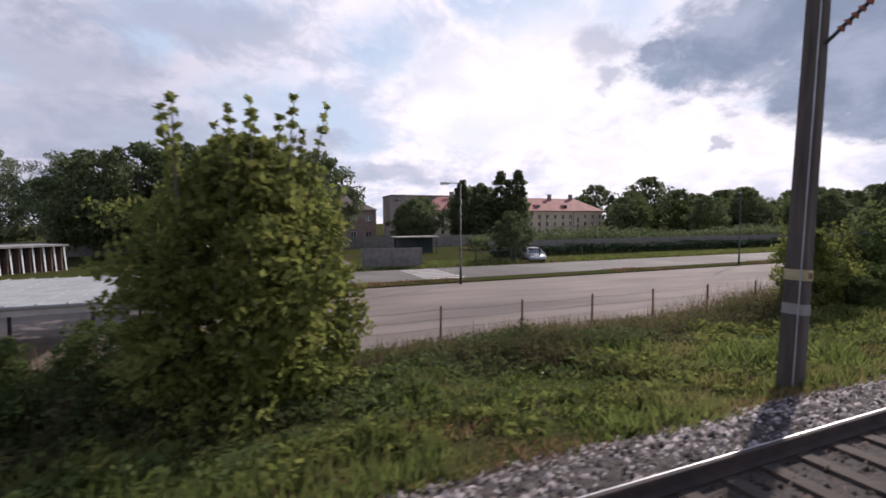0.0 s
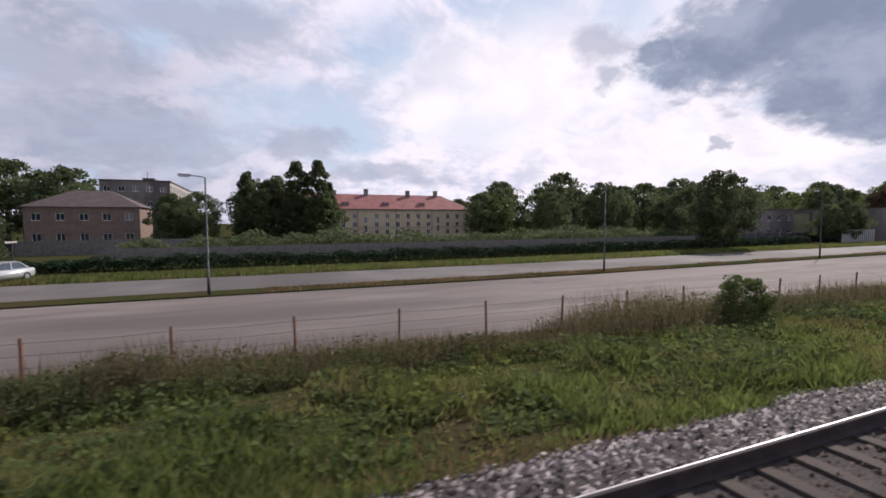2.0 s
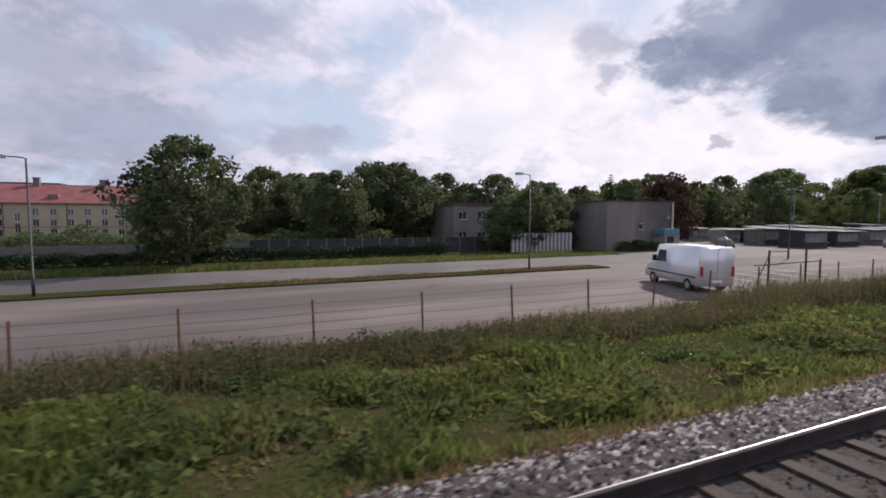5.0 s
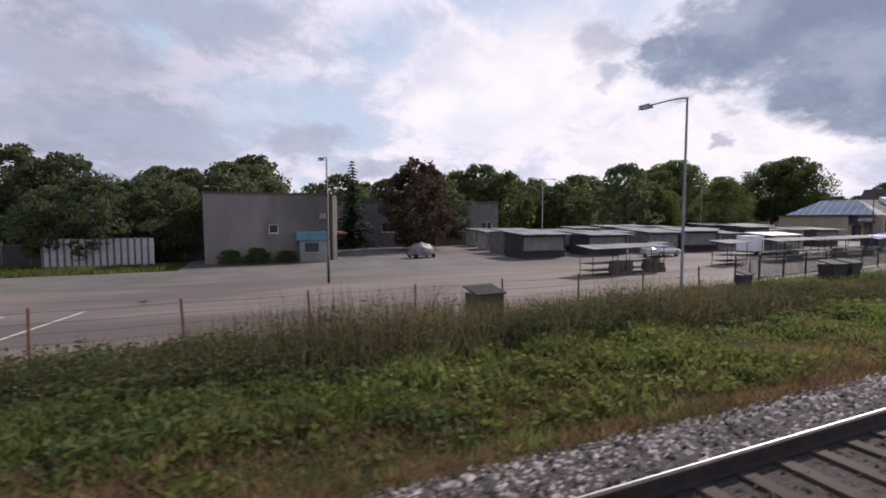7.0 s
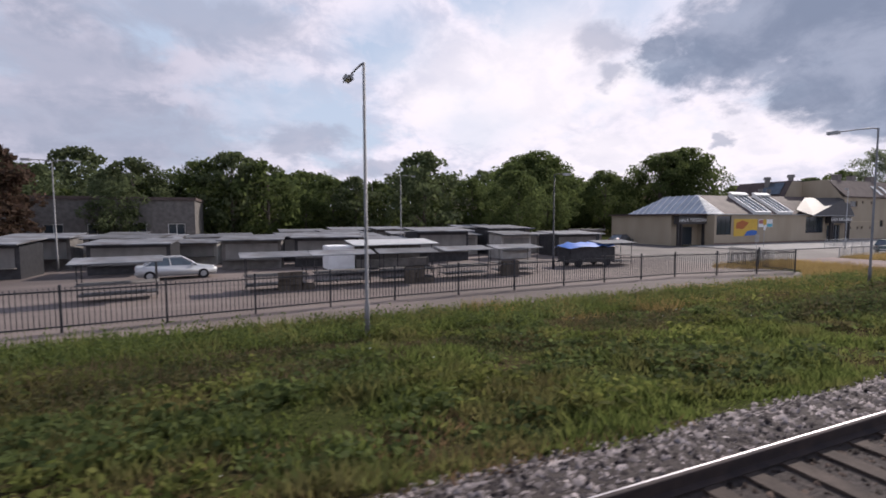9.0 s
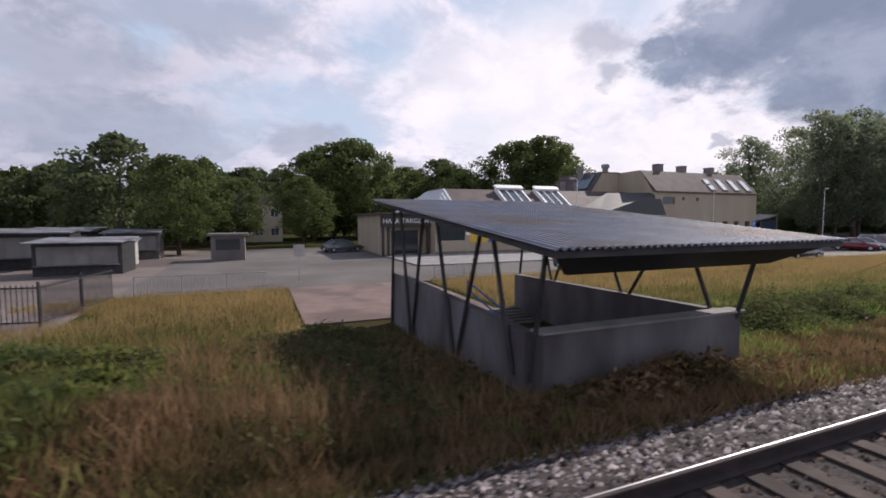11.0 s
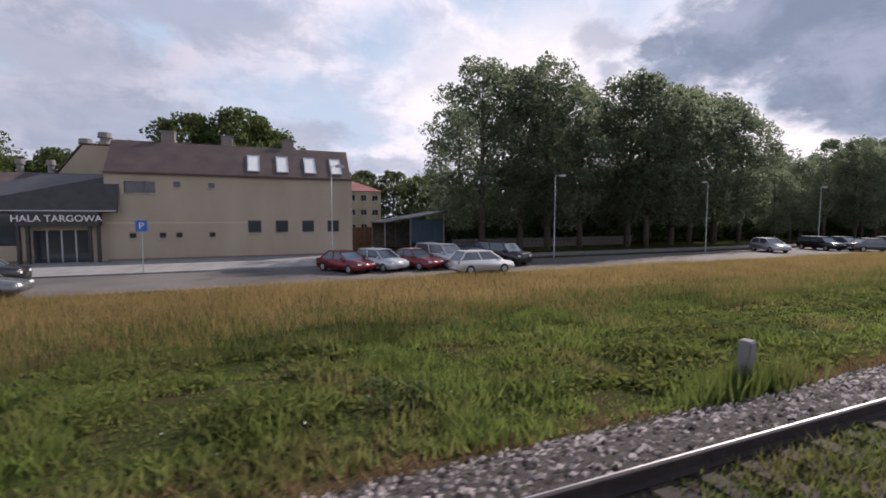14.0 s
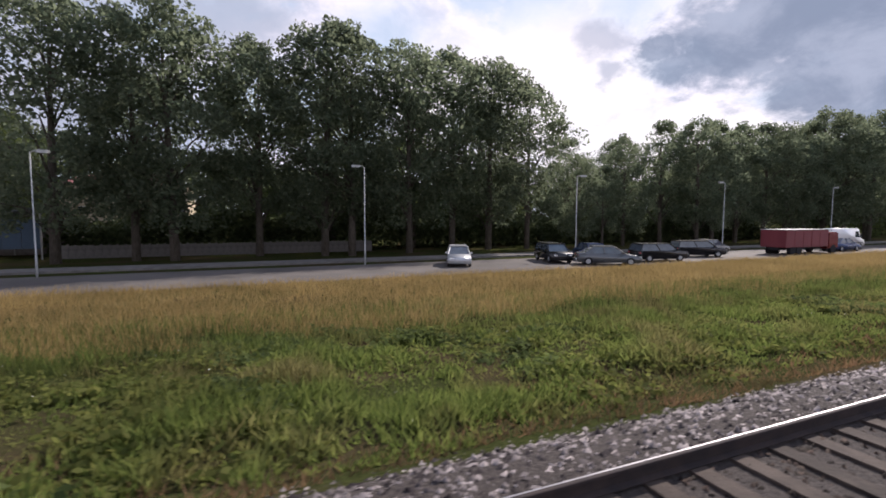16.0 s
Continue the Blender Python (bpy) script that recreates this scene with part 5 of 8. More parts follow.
    thick(bm, [(xa, 2.6, Z(8.98)), (xb, 2.6, Z(8.98)), (xb, D2 - 2.4, Z(8.83)), (xa, D2 - 2.4, Z(8.83))], (0, 0, -0.1))
    part("roof_top", bm, M["roof_brown"], mr)
    bm = bmesh.new()
    thick(bm, [(xa, D2 - 2.4, Z(8.83)), (xb, D2 - 2.4, Z(8.83)), (xb, D2 + 0.1, H), (xa, D2 + 0.1, H)], (0, -0.1, -0.1))
    part("roof_back", bm, M["roof_brown"], mr)
    a2 = math.degrees(math.atan2(2.93, 2.75))
    for c in (297.0, 299.45, 301.9, 304.3):
        d = new("roof_window")
        d.parent = mr
        d.matrix_basis = pose(X(c) - 0.5, 0.22, Z(6.45), a2, 0, 0)
        bm = bmesh.new()
        for q in ((0, 0, 0.1, 2.2), (0.95, 0, 1.05, 2.2), (0.1, 0, 0.95, 0.1), (0.1, 2.1, 0.95, 2.2)):
            box(bm, q[0], q[1], 0, q[2], q[3], 0.09)
        part("frame", bm, M["steel"], d)
        boxpart("blind", (0.1, 0.1, 0.02, 0.95, 2.1, 0.06), M["white_paint"], d, "white blind behind glass")
    for c, y, w, h in ((290.1, 3.0, 1.0, 0.95), (294.8, 3.2, 0.95, 0.9), (300.2, 3.0, 1.0, 0.85)):
        bm = bmesh.new()
        box(bm, X(c) - w / 2, y, Z(8.7), X(c) + w / 2, y + w, Z(9.0) + h)
        box(bm, X(c) - w / 2 - 0.07, y - 0.07, Z(9.0) + h + 0.002, X(c) + w / 2 + 0.07, y + w + 0.07, Z(9.1) + h)
        part("chimney", bm, M["render_grey"], mr, "short grey chimney")
    for c, y, r0, z0, z1 in ((282.2, 10.0, 0.4, 8.0, 9.9), (284.4, 7.4, 0.4, 8.0, 10.2), (277.8, 8.3, 0.25, 5.9, 7.6), (280.0, 8.3, 0.25, 5.9, 7.6)):
        bm = bmesh.new()
        tube(bm, [(X(c), y, Z(z0)), (X(c), y, Z(z1 - 0.5)), (X(c), y, Z(z1 - 0.48)), (X(c), y, Z(z1))], [r0, r0, r0 * 1.5, r0 * 1.3], 12)
        part("roof_vent", bm, M["concrete_mid"], mr, "round pale roof vent")
    # raised wing that runs back behind the entrance, its end wall a cut-off gable
    bm = bmesh.new()
    prism(bm, [(X(281.0), 0.1), (X(285.99), 0.1), (X(285.99), Z(8.9)), (X(283.0), Z(8.9)), (X(281.0), Z(6.1))], 6.35, 15.5)
    bmesh.ops.recalc_face_normals(bm, faces=bm.faces)
    wing = part("wing", bm, M["render_beige"], e, "beige gable wing behind the entrance")
    bm = bmesh.new()
    thick(bm, [(X(280.9), 6.3, Z(6.12)), (X(282.97), 6.3, Z(9.0)), (X(282.97), 15.6, Z(9.0)), (X(280.9), 15.6, Z(6.12))], (-0.1, 0, 0.06))
    part("wing_roof", bm, M["roof_brown"], wing)
    bm = bmesh.new()
    thick(bm, [(X(281.15), 7.2, Z(6.65)), (X(282.6), 7.2, Z(8.67)), (X(282.6), 10.4, Z(8.67)), (X(281.15), 10.4, Z(6.65))], (-0.16, 0, 0.1))
    part("skylight", bm, M["glass_sky"], wing, "bluish glazed skylight on the slope")
    bm = bmesh.new()
    thick(bm, [(X(282.9), 6.25, Z(8.92)), (X(286.0), 6.25, Z(8.92)), (X(286.0), 15.6, Z(8.92)), (X(282.9), 15.6, Z(8.92))], (0, 0, 0.1))
    part("wing_roof", bm, M["roof_brown"], wing)
    # gable end: windows, pipes, door
    for y, z, w, h in ((2.2, 5.4, 0.6, 1.5), (2.2, 3.6, 0.6, 1.1), (4.0, 3.9, 0.8, 1.0), (5.8, 3.8, 0.8, 1.0), (9.0, 4.6, 0.7, 1.1), (10.6, 4.4, 0.7, 1.2), (10.2, 6.0, 0.5, 1.2)):
        o = window(e, 0, 0, w, h, 0, 1, "plinth", False)
        o.matrix_basis = pose(x1 + 0.06, y, z + 1.4, 0, 0, 90)
    boxpart("side_door", (x1 + 0.004, 3.2, 0.05, x1 + 0.08, 5.4, 3.4), M["steel"], e, "grey steel side door")
    bm = bmesh.new()
    tube(bm, [(x1 + 0.12, 7.4, 0.1), (x1 + 0.12, 7.4, 8.0)], [0.11, 0.11], 8)
    part("flue", bm, M["steel_dark"], e, "dark flue pipe")
    bm = bmesh.new()
    tube(bm, [(x1 + 0.1, 9.0, 6.2), (x1 + 0.5, 9.3, 6.2), (x1 + 0.5, 10.2, 6.0)], [0.08, 0.08, 0.08], 6)
    part("flue", bm, M["steel_dark"], e)


market_hall()


# ---------- hut, underpass shelter, verge furniture ----------
def hut():
    """White rendered switch hut with a hipped tile roof and a painted tag."""
    x0, y0, W, D = 227.58, 7.64, 2.92, 2.12
    g = 0.26
    e = thing("switch_hut", x0, y0, g, "white rendered railway hut with red tiles and pink spray paint", "hut")
    H = 1.92
    boxpart("wall", (0, 0, 0, W, D, H), M["plaster_white"], e, "white rendered walls with grey base")
    boxpart("plinth", (-0.03, -0.03, -0.3, W + 0.03, D + 0.03, 0.1), M["concrete_dark"], e)
    boxpart("cornice", (-0.05, -0.05, H, W + 0.05, D + 0.05, H + 0.045), M["white_paint"], e, "white moulding below the eaves")
    boxpart("fascia", (-0.13, -0.13, H + 0.047, W + 0.13, D + 0.13, H + 0.14), M["brown"], e, "dark red-brown eaves board")
    boxpart("vent", (W + 0.003, 0.75, 1.42, W + 0.03, 1.3, 1.72), M["concrete"], e)
    o, z0, z1 = 0.19, H + 0.14, H + 0.66
    A, B, C, Dd = (-o, -o, z0), (W + o, -o, z0), (W + o, D + o, z0), (-o, D + o, z0)
    R1, R2 = (W / 2 - 0.12, D / 2, z1), (W / 2 + 0.12, D / 2, z1)
    bm = bmesh.new()
    for q in ((A, B, R2, R1), (B, C, R2), (C, Dd, R1, R2), (Dd, A, R1), (A, Dd, C, B)):
        poly(bm, q)
    bmesh.ops.remove_doubles(bm, verts=bm.verts, dist=0.001)
    roof = part("roof", bm, M["brown"], e)
    # rows of curved tiles, each a piece on the slope
    bm = bmesh.new()
    n = 5
    for k in range(n):
        a0, a1 = math.pi * k / n, math.pi * (k + 1) / n
        p = [(-0.085 * math.cos(a0), 0, 0.045 * math.sin(a0)), (-0.085 * math.cos(a1), 0, 0.045 * math.sin(a1)), (-0.075 * math.cos(a1), 0.3, 0.04 * math.sin(a1) + 0.0), (-0.075 * math.cos(a0), 0.3, 0.04 * math.sin(a0))]
        poly(bm, p)
    tile = mesh_of("roof_tile", bm, M["tile_red"], True)
    slopes = [(A, B, R1, R2), (B, C, R2, R2), (Dd, A, R1, R1)]
    for P, Q, T1, T2 in slopes:
        P, Q, T1, T2 = map(Vector, (P, Q, T1, T2))
        u = (Q - P).normalized()
        nrm = u.cross(((T1 + T2) / 2 - (P + Q) / 2).normalized()).normalized()
        v = nrm.cross(u).normalized()
        run = ((T1 - P).dot(v))
        rows = int(run / 0.27)
        for r in range(rows + 1):
            s = min(r * 0.27, run - 0.28)
            f = s / run
            xa, xb = (T1 - P).dot(u) * f, (Q - P).length - ((Q - T2).dot(u)) * f
            k = 0
            while xa + 0.09 + 0.18 * k < xb - 0.06:
                o2 = new("roof_tile", tile)
                o2.parent = roof
                m = Matrix((u, v, nrm)).transposed().to_4x4()
                m.translation = P + u * (xa + 0.09 + 0.18 * k) + v * s + nrm * (0.012 + 0.02)
                o2.matrix_basis = m @ pose(0, 0, 0, -4, 0, 0)
                k += 1
    for P, Q in ((A, R1), (B, R2), (R1, R2)):
        bm = bmesh.new()
        tube(bm, [Vector(P) + Vector((0, 0, 0.05)), Vector(Q) + Vector((0, 0, 0.05))], [0.07, 0.07], 7)
        part("ridge_tile", bm, M["tile_red"], roof)
    lv = boxpart("louvre", (0.42, -0.012, 1.72, 1.12, -0.003, 1.86), M["concrete_mid"], e)
    for k in range(4):
        boxpart("slat", (0.44, -0.022, 1.73 + 0.032 * k, 1.10, -0.0125, 1.748 + 0.032 * k), M["concrete_dark"], lv)
    # spray-painted tag: fat rounded strokes, outlined dark
    spread = lambda st: [((px - 1.5) * 1.10 + 1.22, (pz - 1.69) * 0.90 + 0.94) for px, pz in st]
    strokes = [[(0.62, 1.2), (0.66, 1.75), (0.95, 2.3)], [(0.75, 1.08), (1.1, 1.2), (1.12, 1.7)], [(0.9, 2.1), (1.2, 1.9)], [(1.4, 2.25), (1.38, 1.3), (1.5, 1.1)], [(1.78, 1.15), (1.8, 2.1)], [(2.12, 2.3), (2.1, 1.45), (2.4, 1.35), (2.5, 1.85)], [(1.95, 2.36), (2.3, 2.3)]]
    bm = bmesh.new()
    bm2 = bmesh.new()
    for st in map(spread, strokes):
        for q, off, rr in ((bm, -0.016, 0.235), (bm2, -0.022, 0.178)):
            for (xa, za), (xb, zb) in zip(st, st[1:]):
                dx, dz = xb - xa, zb - za
                l0 = math.hypot(dx, dz)
                nx, nz = -dz / l0 * rr, dx / l0 * rr
                ring = [(xa + nx, za + nz), (xb + nx, zb + nz)]
                a0 = math.atan2(nz, nx)
                ring += [(xb + rr * math.cos(a0 - math.pi * k / 6), zb + rr * math.sin(a0 - math.pi * k / 6)) for k in range(1, 6)]
                ring += [(xb - nx, zb - nz), (xa - nx, za - nz)]
                ring += [(xa - rr * math.cos(a0 - math.pi * k / 6), za - rr * math.sin(a0 - math.pi * k / 6)) for k in range(1, 6)]
                off2 = off - random.uniform(0, 0.003)
                f = q.faces.new([q.verts.new((px, off2, pz)) for px, pz in ring])
    part("spray_outline", bm, M["black"], e, "dark outline of sprayed shapes")
    bm = bmesh.new()
    for k, (xa, za, r0, a0, a1) in enumerate(((0.72, 0.75, 0.3, 0.3, 3.6), (1.1, 1.0, 0.42, -0.6, 1.5), (1.62, 1.0, 0.55, -1.1, 0.9), (2.0, 0.85, 0.36, 1.2, 4.4), (2.35, 1.1, 0.3, -1.2, 1.2))):
        pts = [(xa + r0 * math.cos(a0 + (a1 - a0) * q / 7), za + 1.25 * r0 * math.sin(a0 + (a1 - a0) * q / 7)) for q in range(8)]
        for (pa, qa), (pb, qb) in zip(pts, pts[1:]):
            l0 = math.hypot(pb - pa, qb - qa)
            nx, nz = -(qb - qa) / l0 * 0.018, (pb - pa) / l0 * 0.018
            bm.faces.new([bm.verts.new((u, -0.0275 - 0.0006 * k, v)) for u, v in ((pa + nx, qa + nz), (pb + nx, qb + nz), (pb - nx, qb - nz), (pa - nx, qa - nz))])
    part("spray_lines", bm, M["black"], e, "dark inner lines of the spray paint")
    part("spray_fill", bm2, M["spray"], e, "dull red fill of sprayed shapes")
    bm = bmesh.new()
    for k in range(9):
        z = 0.4 + 0.155 * k
        box(bm, 2.56 + 0.02 * (k % 3), -0.016, z, 2.74 - 0.02 * (k % 2), -0.008, z + 0.03)
        box(bm, 2.54 + 0.06 * (k % 3), -0.016, z + 0.035, 2.58 + 0.06 * (k % 3), -0.008, z + 0.13)
    part("spray_scribble", bm, M["black"], e, "thin dark scribbles")


hut()


def shelter():
    """Underpass entrance: ribbed mono-pitch roof on raking posts over concrete stair walls."""
    e = thing("underpass_shelter", 242.3, 5.3, -0.9, "dark ribbed metal roof on raking posts over a stair", "shelter")
    X = lambda v: v - 242.3
    Y = lambda v: v - 5.3
    Z = lambda v: v + 0.9
    x0, x1, y0, y1 = X(242.4), X(249.5), 0.0, Y(16.2)
    z0, z1 = Z(2.05), Z(3.2)
    # ribbed sheet
    n = 48
    V, F = [], []
    for k in range(n * 4 + 1):
        x = x0 + (x1 - x0) * k / (n * 4)
        h = (0.0, 0.0, 0.035, 0.035)[k % 4]
        V += [(x, y0, z0 + h), (x, y1, z1 + h), (x, y0, z0 + h - 0.02), (x, y1, z1 + h - 0.02)]
    for k in range(n * 4):
        a, b = 4 * k, 4 * (k + 1)
        F += [(a, b, b + 1, a + 1), (a + 3, b + 3, b + 2, a + 2), (a, a + 2, b + 2, b)]
    o = new("roof_sheet", raw("roof_sheet", V, F, M["roof_shelter"]))
    o.parent = e
    tagged(o, "blue-grey ribbed metal roofing")
    bm = bmesh.new()
    thick(bm, [(X(243.3), Y(6.2), Z(1.55)), (X(248.5), Y(6.2), Z(1.55)), (X(249.4), Y(5.4), Z(2.02)), (X(242.5), Y(5.4), Z(2.02))], (0, 0.08, 0))
    part("fascia", bm, M["steel_dark"], e, "dark sloping fascia")
    bm = bmesh.new()
    thick(bm, [(x0 + 0.05, y0 + 0.1, z0 - 0.03), (x1 - 0.05, y0 + 0.1, z0 - 0.03), (x1 - 0.05, y1 - 0.1, z1 - 0.03), (x0 + 0.05, y1 - 0.1, z1 - 0.03)], (0, 0, -0.1))
    part("soffit", bm, M["steel_dark"], e)
    # stair walls
    g = 0.0
    boxpart("stair_wall", (X(243.2), Y(6.7), -0.2, X(248.4), Y(7.0), Z(0.42)), M["stair_concrete"], e, "grey stained concrete parapet")
    for x in (243.0, 248.15):
        bm = bmesh.new()
        a = [(X(x), Y(7.0), -0.6), (X(x), Y(15.8), -0.6), (X(x), Y(15.8), Z(0.25 if x > 245 else 0.6)), (X(x), Y(7.0), Z(0.42))]
        thick(bm, a, (0.25, 0, 0))
        part("stair_wall", bm, M["stair_concrete"], e)
    boxpart("coping", (X(243.15), Y(6.65), Z(0.422), X(248.5), Y(7.05), Z(0.47)), M["concrete_mid"], e)
    for k in range(10):
        boxpart("step", (X(243.26), Y(15.6 - 0.32 * (k + 1)), -0.55, X(248.14), Y(15.6 - 0.32 * k), -0.12 - 0.04 * k), M["concrete_dark"], e)
    # raking posts in pairs
    def roof_h(y):
        return z0 + (z1 - z0) * (y - y0) / (y1 - y0) - 0.12
    for x, left in ((X(242.93), 1), (X(248.28), 0)):
        for ya, yb, zb in ((6.72, 6.25, 0.1), (7.3, 8.1, 0.05), (9.86, 8.6, -0.3), (10.1, 11.2, -0.35), (13.3, 12.2, -0.65), (13.5, 14.4, -0.7), (15.6, 15.2, -0.8)):
            ya, yb = Y(ya), Y(yb)
            bm = bmesh.new()
            tube(bm, [(x, ya, Z(zb) - 0.5 if left else Z(0.3)), (x, yb, roof_h(yb))], [0.05, 0.05], 6)
            part("post", bm, M["steel_dark"], e)
    bm = bmesh.new()
    tube(bm, [(X(245.4), Y(14.5), Z(-0.6)), (X(245.4), Y(14.5), Z(0.3)), (X(245.5), Y(12.2), Z(-0.3)), (X(245.5), Y(12.2), Z(-1.0))], [0.03] * 4, 6)
    tube(bm, [(X(245.4), Y(14.5), Z(0.0)), (X(245.5), Y(12.2), Z(-0.6))], [0.03] * 2, 6)
    part("handrail", bm, M["blue"], e, "blue tubular handrail")


shelter()


def cabinet():
    x, y = 150.1, 5.9
    g = ground_z(x, y)
    e = thing("track_cabinet", x, y, g, "grey steel trackside cabinet with a pale lid", "cabinet")
    boxpart("body", (-0.28, -0.25, -0.1, 0.28, 0.25, 1.45), M["steel_dark"], e, bevel=0.015)
    boxpart("lid", (-0.33, -0.3, 1.452, 0.33, 0.3, 1.52), M["concrete"], e, "pale lid", 0.01)
    boxpart("door", (-0.24, -0.262, 0.1, 0.24, -0.252, 1.4), M["car_grey"], e)


cabinet()


def marker(x, y, h, w, material, label):
    e = tagged(boxpart("marker_post", (-w / 2, -w / 2, -0.3, w / 2, w / 2, h), material, bevel=0.02), label, "marker post")
    e.matrix_basis = pose(x, y, ground_z(x, y), 3, -2, 10)


marker(304.48, 4.8, 0.92, 0.2, M["concrete_mid"], "short grey concrete marker stone in the grass")
marker(83.5, 5.5, 0.25, 0.2, M["concrete_dark"], "low dark concrete marker beside the ballast")
marker(233.0, 5.6, 0.3, 0.28, M["concrete_dark"], "low grey cable cover in the grass")


def bin_proto():
    """Wheeled waste container with sloping lid."""
    e = new("waste_container")
    tagged(e, "dark wheeled waste container with a sloping lid", "container", "waste containers at the fence")
    bm = bmesh.new()
    box(bm, -0.6, -0.45, 0.18, 0.6, 0.45, 1.05, 0.03)
    for v in bm.verts:
        if v.co.z < 0.4:
            v.co.x *= 0.88
            v.co.y *= 0.85
    part("body", bm, M["steel_dark"], e)
    bm = bmesh.new()
    thick(bm, [(-0.64, -0.5, 1.06), (0.64, -0.5, 1.06), (0.64, 0.5, 1.25), (-0.64, 0.5, 1.25)], (0, 0, 0.05))
    part("lid", bm, M["black"], e)
    for sx in (-0.45, 0.45):
        for sy in (-0.3, 0.3):
            bm = bmesh.new()
            tube(bm, [(sx - 0.03, sy, 0.1), (sx + 0.03, sy, 0.1)], [0.1, 0.1], 10)
            part("wheel", bm, M["black"], e)
    return e


b = bin_proto()
for i, (x, y, r) in enumerate([(162.35, 14.7, 5), (186.2, 15.9, -8), (188.0, 16.0, 4)]):
    m = pose(x, y, road_level(x) + 0.02, 0, 0, r)
    if i:
        copy_thing(b, m)
    else:
        b.matrix_basis = m


# ---------- market stalls ----------
def stall_proto(w, d, h, body, label):
    """Metal market booth: walls, roller shutter with slats, overhanging shallow roof, counter."""
    e = new("market_stall")
    tagged(e, label, "market stall", "stalls of the open market")
    boxpart("wall", (0, 0, 0, w, d, h), M[body], e)
    bm = bmesh.new()
    thick(bm, [(-0.25, -0.9, h + 0.02), (w + 0.25, -0.9, h + 0.02), (w + 0.25, d + 0.2, h + 0.28), (-0.25, d + 0.2, h + 0.28)], (0, 0, 0.09))
    part("roof", bm, M["roof_dull"], e, "dull grey sheet roof")
    sh = boxpart("shutter", (0.25, -0.03, 0.85, w - 0.25, -0.004, h - 0.25), M["concrete_mid"], e, "closed grey roller shutter")
    for k in range(int((h - 1.15) / 0.12)):
        boxpart("slat", (0.27, -0.045, 0.88 + 0.12 * k, w - 0.27, -0.032, 0.97 + 0.12 * k), M["concrete_mid"], sh)
    boxpart("counter", (0.15, -0.45, 0.8, w - 0.15, -0.034, 0.85), M["concrete_dark"], e)
    return e


stA = stall_proto(4.2, 3.0, 2.35, "concrete_dark", "grey sheet-metal market stall with its shutter down")
stB = stall_proto(3.2, 2.6, 2.2, "concrete", "pale market booth with a sheet roof")
stC = stall_proto(5.0, 3.2, 2.5, "steel_dark", "dark market booth with a sheet roof")
rng = np.random.default_rng(5)
rows = {0: [], 1: [], 2: []}
for j, y in enumerate((37.5, 43.5, 50.0, 56.5)):
    x = 178.0 + 1.5 * j
    while x < 229 - 1.2 * j:
        k = int(rng.integers(0, 3))
        rows[k].append((x, y + rng.normal() * 0.35, rng.normal() * 5, 0.82 + 0.28 * rng.random()))
        x += (4.9, 3.9, 5.7)[k] + (2.6 if rng.random() < 0.25 else 0.3)
for k, st in enumerate((stA, stB, stC)):
    for i, (x, y, r, s) in enumerate(rows[k]):
        m = pose(x, y, road_level(x) + 0.0, 0, 0, r) @ Matrix.Diagonal((1, 1, s, 1))
        if i:
            o = copy_thing(st, pose(0, 0, 0))
            o.matrix_basis = m
        else:
            st.matrix_basis = m


def trestle_proto():
    """Bare steel stall frame with a table top and a low tarpaulin roof."""
    e = new("market_table")
    tagged(e, "bare steel market table with a low sheet roof", "market table", "open tables on the market ground")
    for x in (-1.5, 1.5):
        for y in (-0.6, 0.6):
            bm = bmesh.new()
            tube(bm, [(x, y, 0), (x, y, 1.9 if y > 0 else 1.75)], [0.025, 0.025], 6)
            part("leg", bm, M["steel_dark"], e)
    boxpart("tabletop", (-1.6, -0.7, 0.78, 1.6, 0.7, 0.83), M["concrete_dark"], e)
    boxpart("shelf", (-1.55, -0.6, 0.3, 1.55, 0.6, 0.34), M["steel_dark"], e)
    bm = bmesh.new()
    thick(bm, [(-1.8, -0.9, 1.78), (1.8, -0.9, 1.78), (1.8, 0.8, 1.96), (-1.8, 0.8, 1.96)], (0, 0, 0.04))
    part("roof", bm, M["roof_dull"], e, "weathered sheet roof")
    return e


tr = trestle_proto()
for i, (x, y, r) in enumerate([(176.5, 24.3, 3), (180.2, 24.6, -4), (198.0, 26.0, 5), (201.6, 26.2, 0), (205.4, 26.0, -3), (209.5, 26.6, 4), (213.5, 27.0, 0), (191.0, 25.6, 8), (224.0, 29.0, 0)]):
    m = pose(x, y, road_level(x) + 0.02, 0, 0, r)
    if i:
        copy_thing(tr, m)
    else:
        tr.matrix_basis = m
e = thing("tarpaulin_stall", 221.6, 29.2, road_level(221) + 0.02, "market cart covered with a bright blue tarpaulin", "market stall")
bm = bmesh.new()
box(bm, -2.2, -0.8, 0.35, 2.2, 0.8, 1.5, 0.04)
part("body", bm, M["steel_dark"], e)
V, F = [], []
for i in range(9):
    for j in range(5):
        x, y = -2.5 + 5.0 * i / 8, -1.1 + 2.2 * j / 4
        V.append((x, y, 2.0 - 0.28 * (abs(y) / 1.1) ** 2 - 0.18 * abs(math.sin(i * 1.3 + j)) - (0.25 if i in (0, 8) else 0)))
F = [(i * 5 + j, i * 5 + j + 1, (i + 1) * 5 + j + 1, (i + 1) * 5 + j) for i in range(8) for j in range(4)]
o = new("tarpaulin", raw("tarpaulin", V, F, M["blue"], True))
o.parent = e
for x in (-2, 2):
    bm = bmesh.new()
    tube(bm, [(x, 0, 1.45), (x, 0, 1.85)], [0.03, 0.03], 6)
    part("support", bm, M["steel"], e)
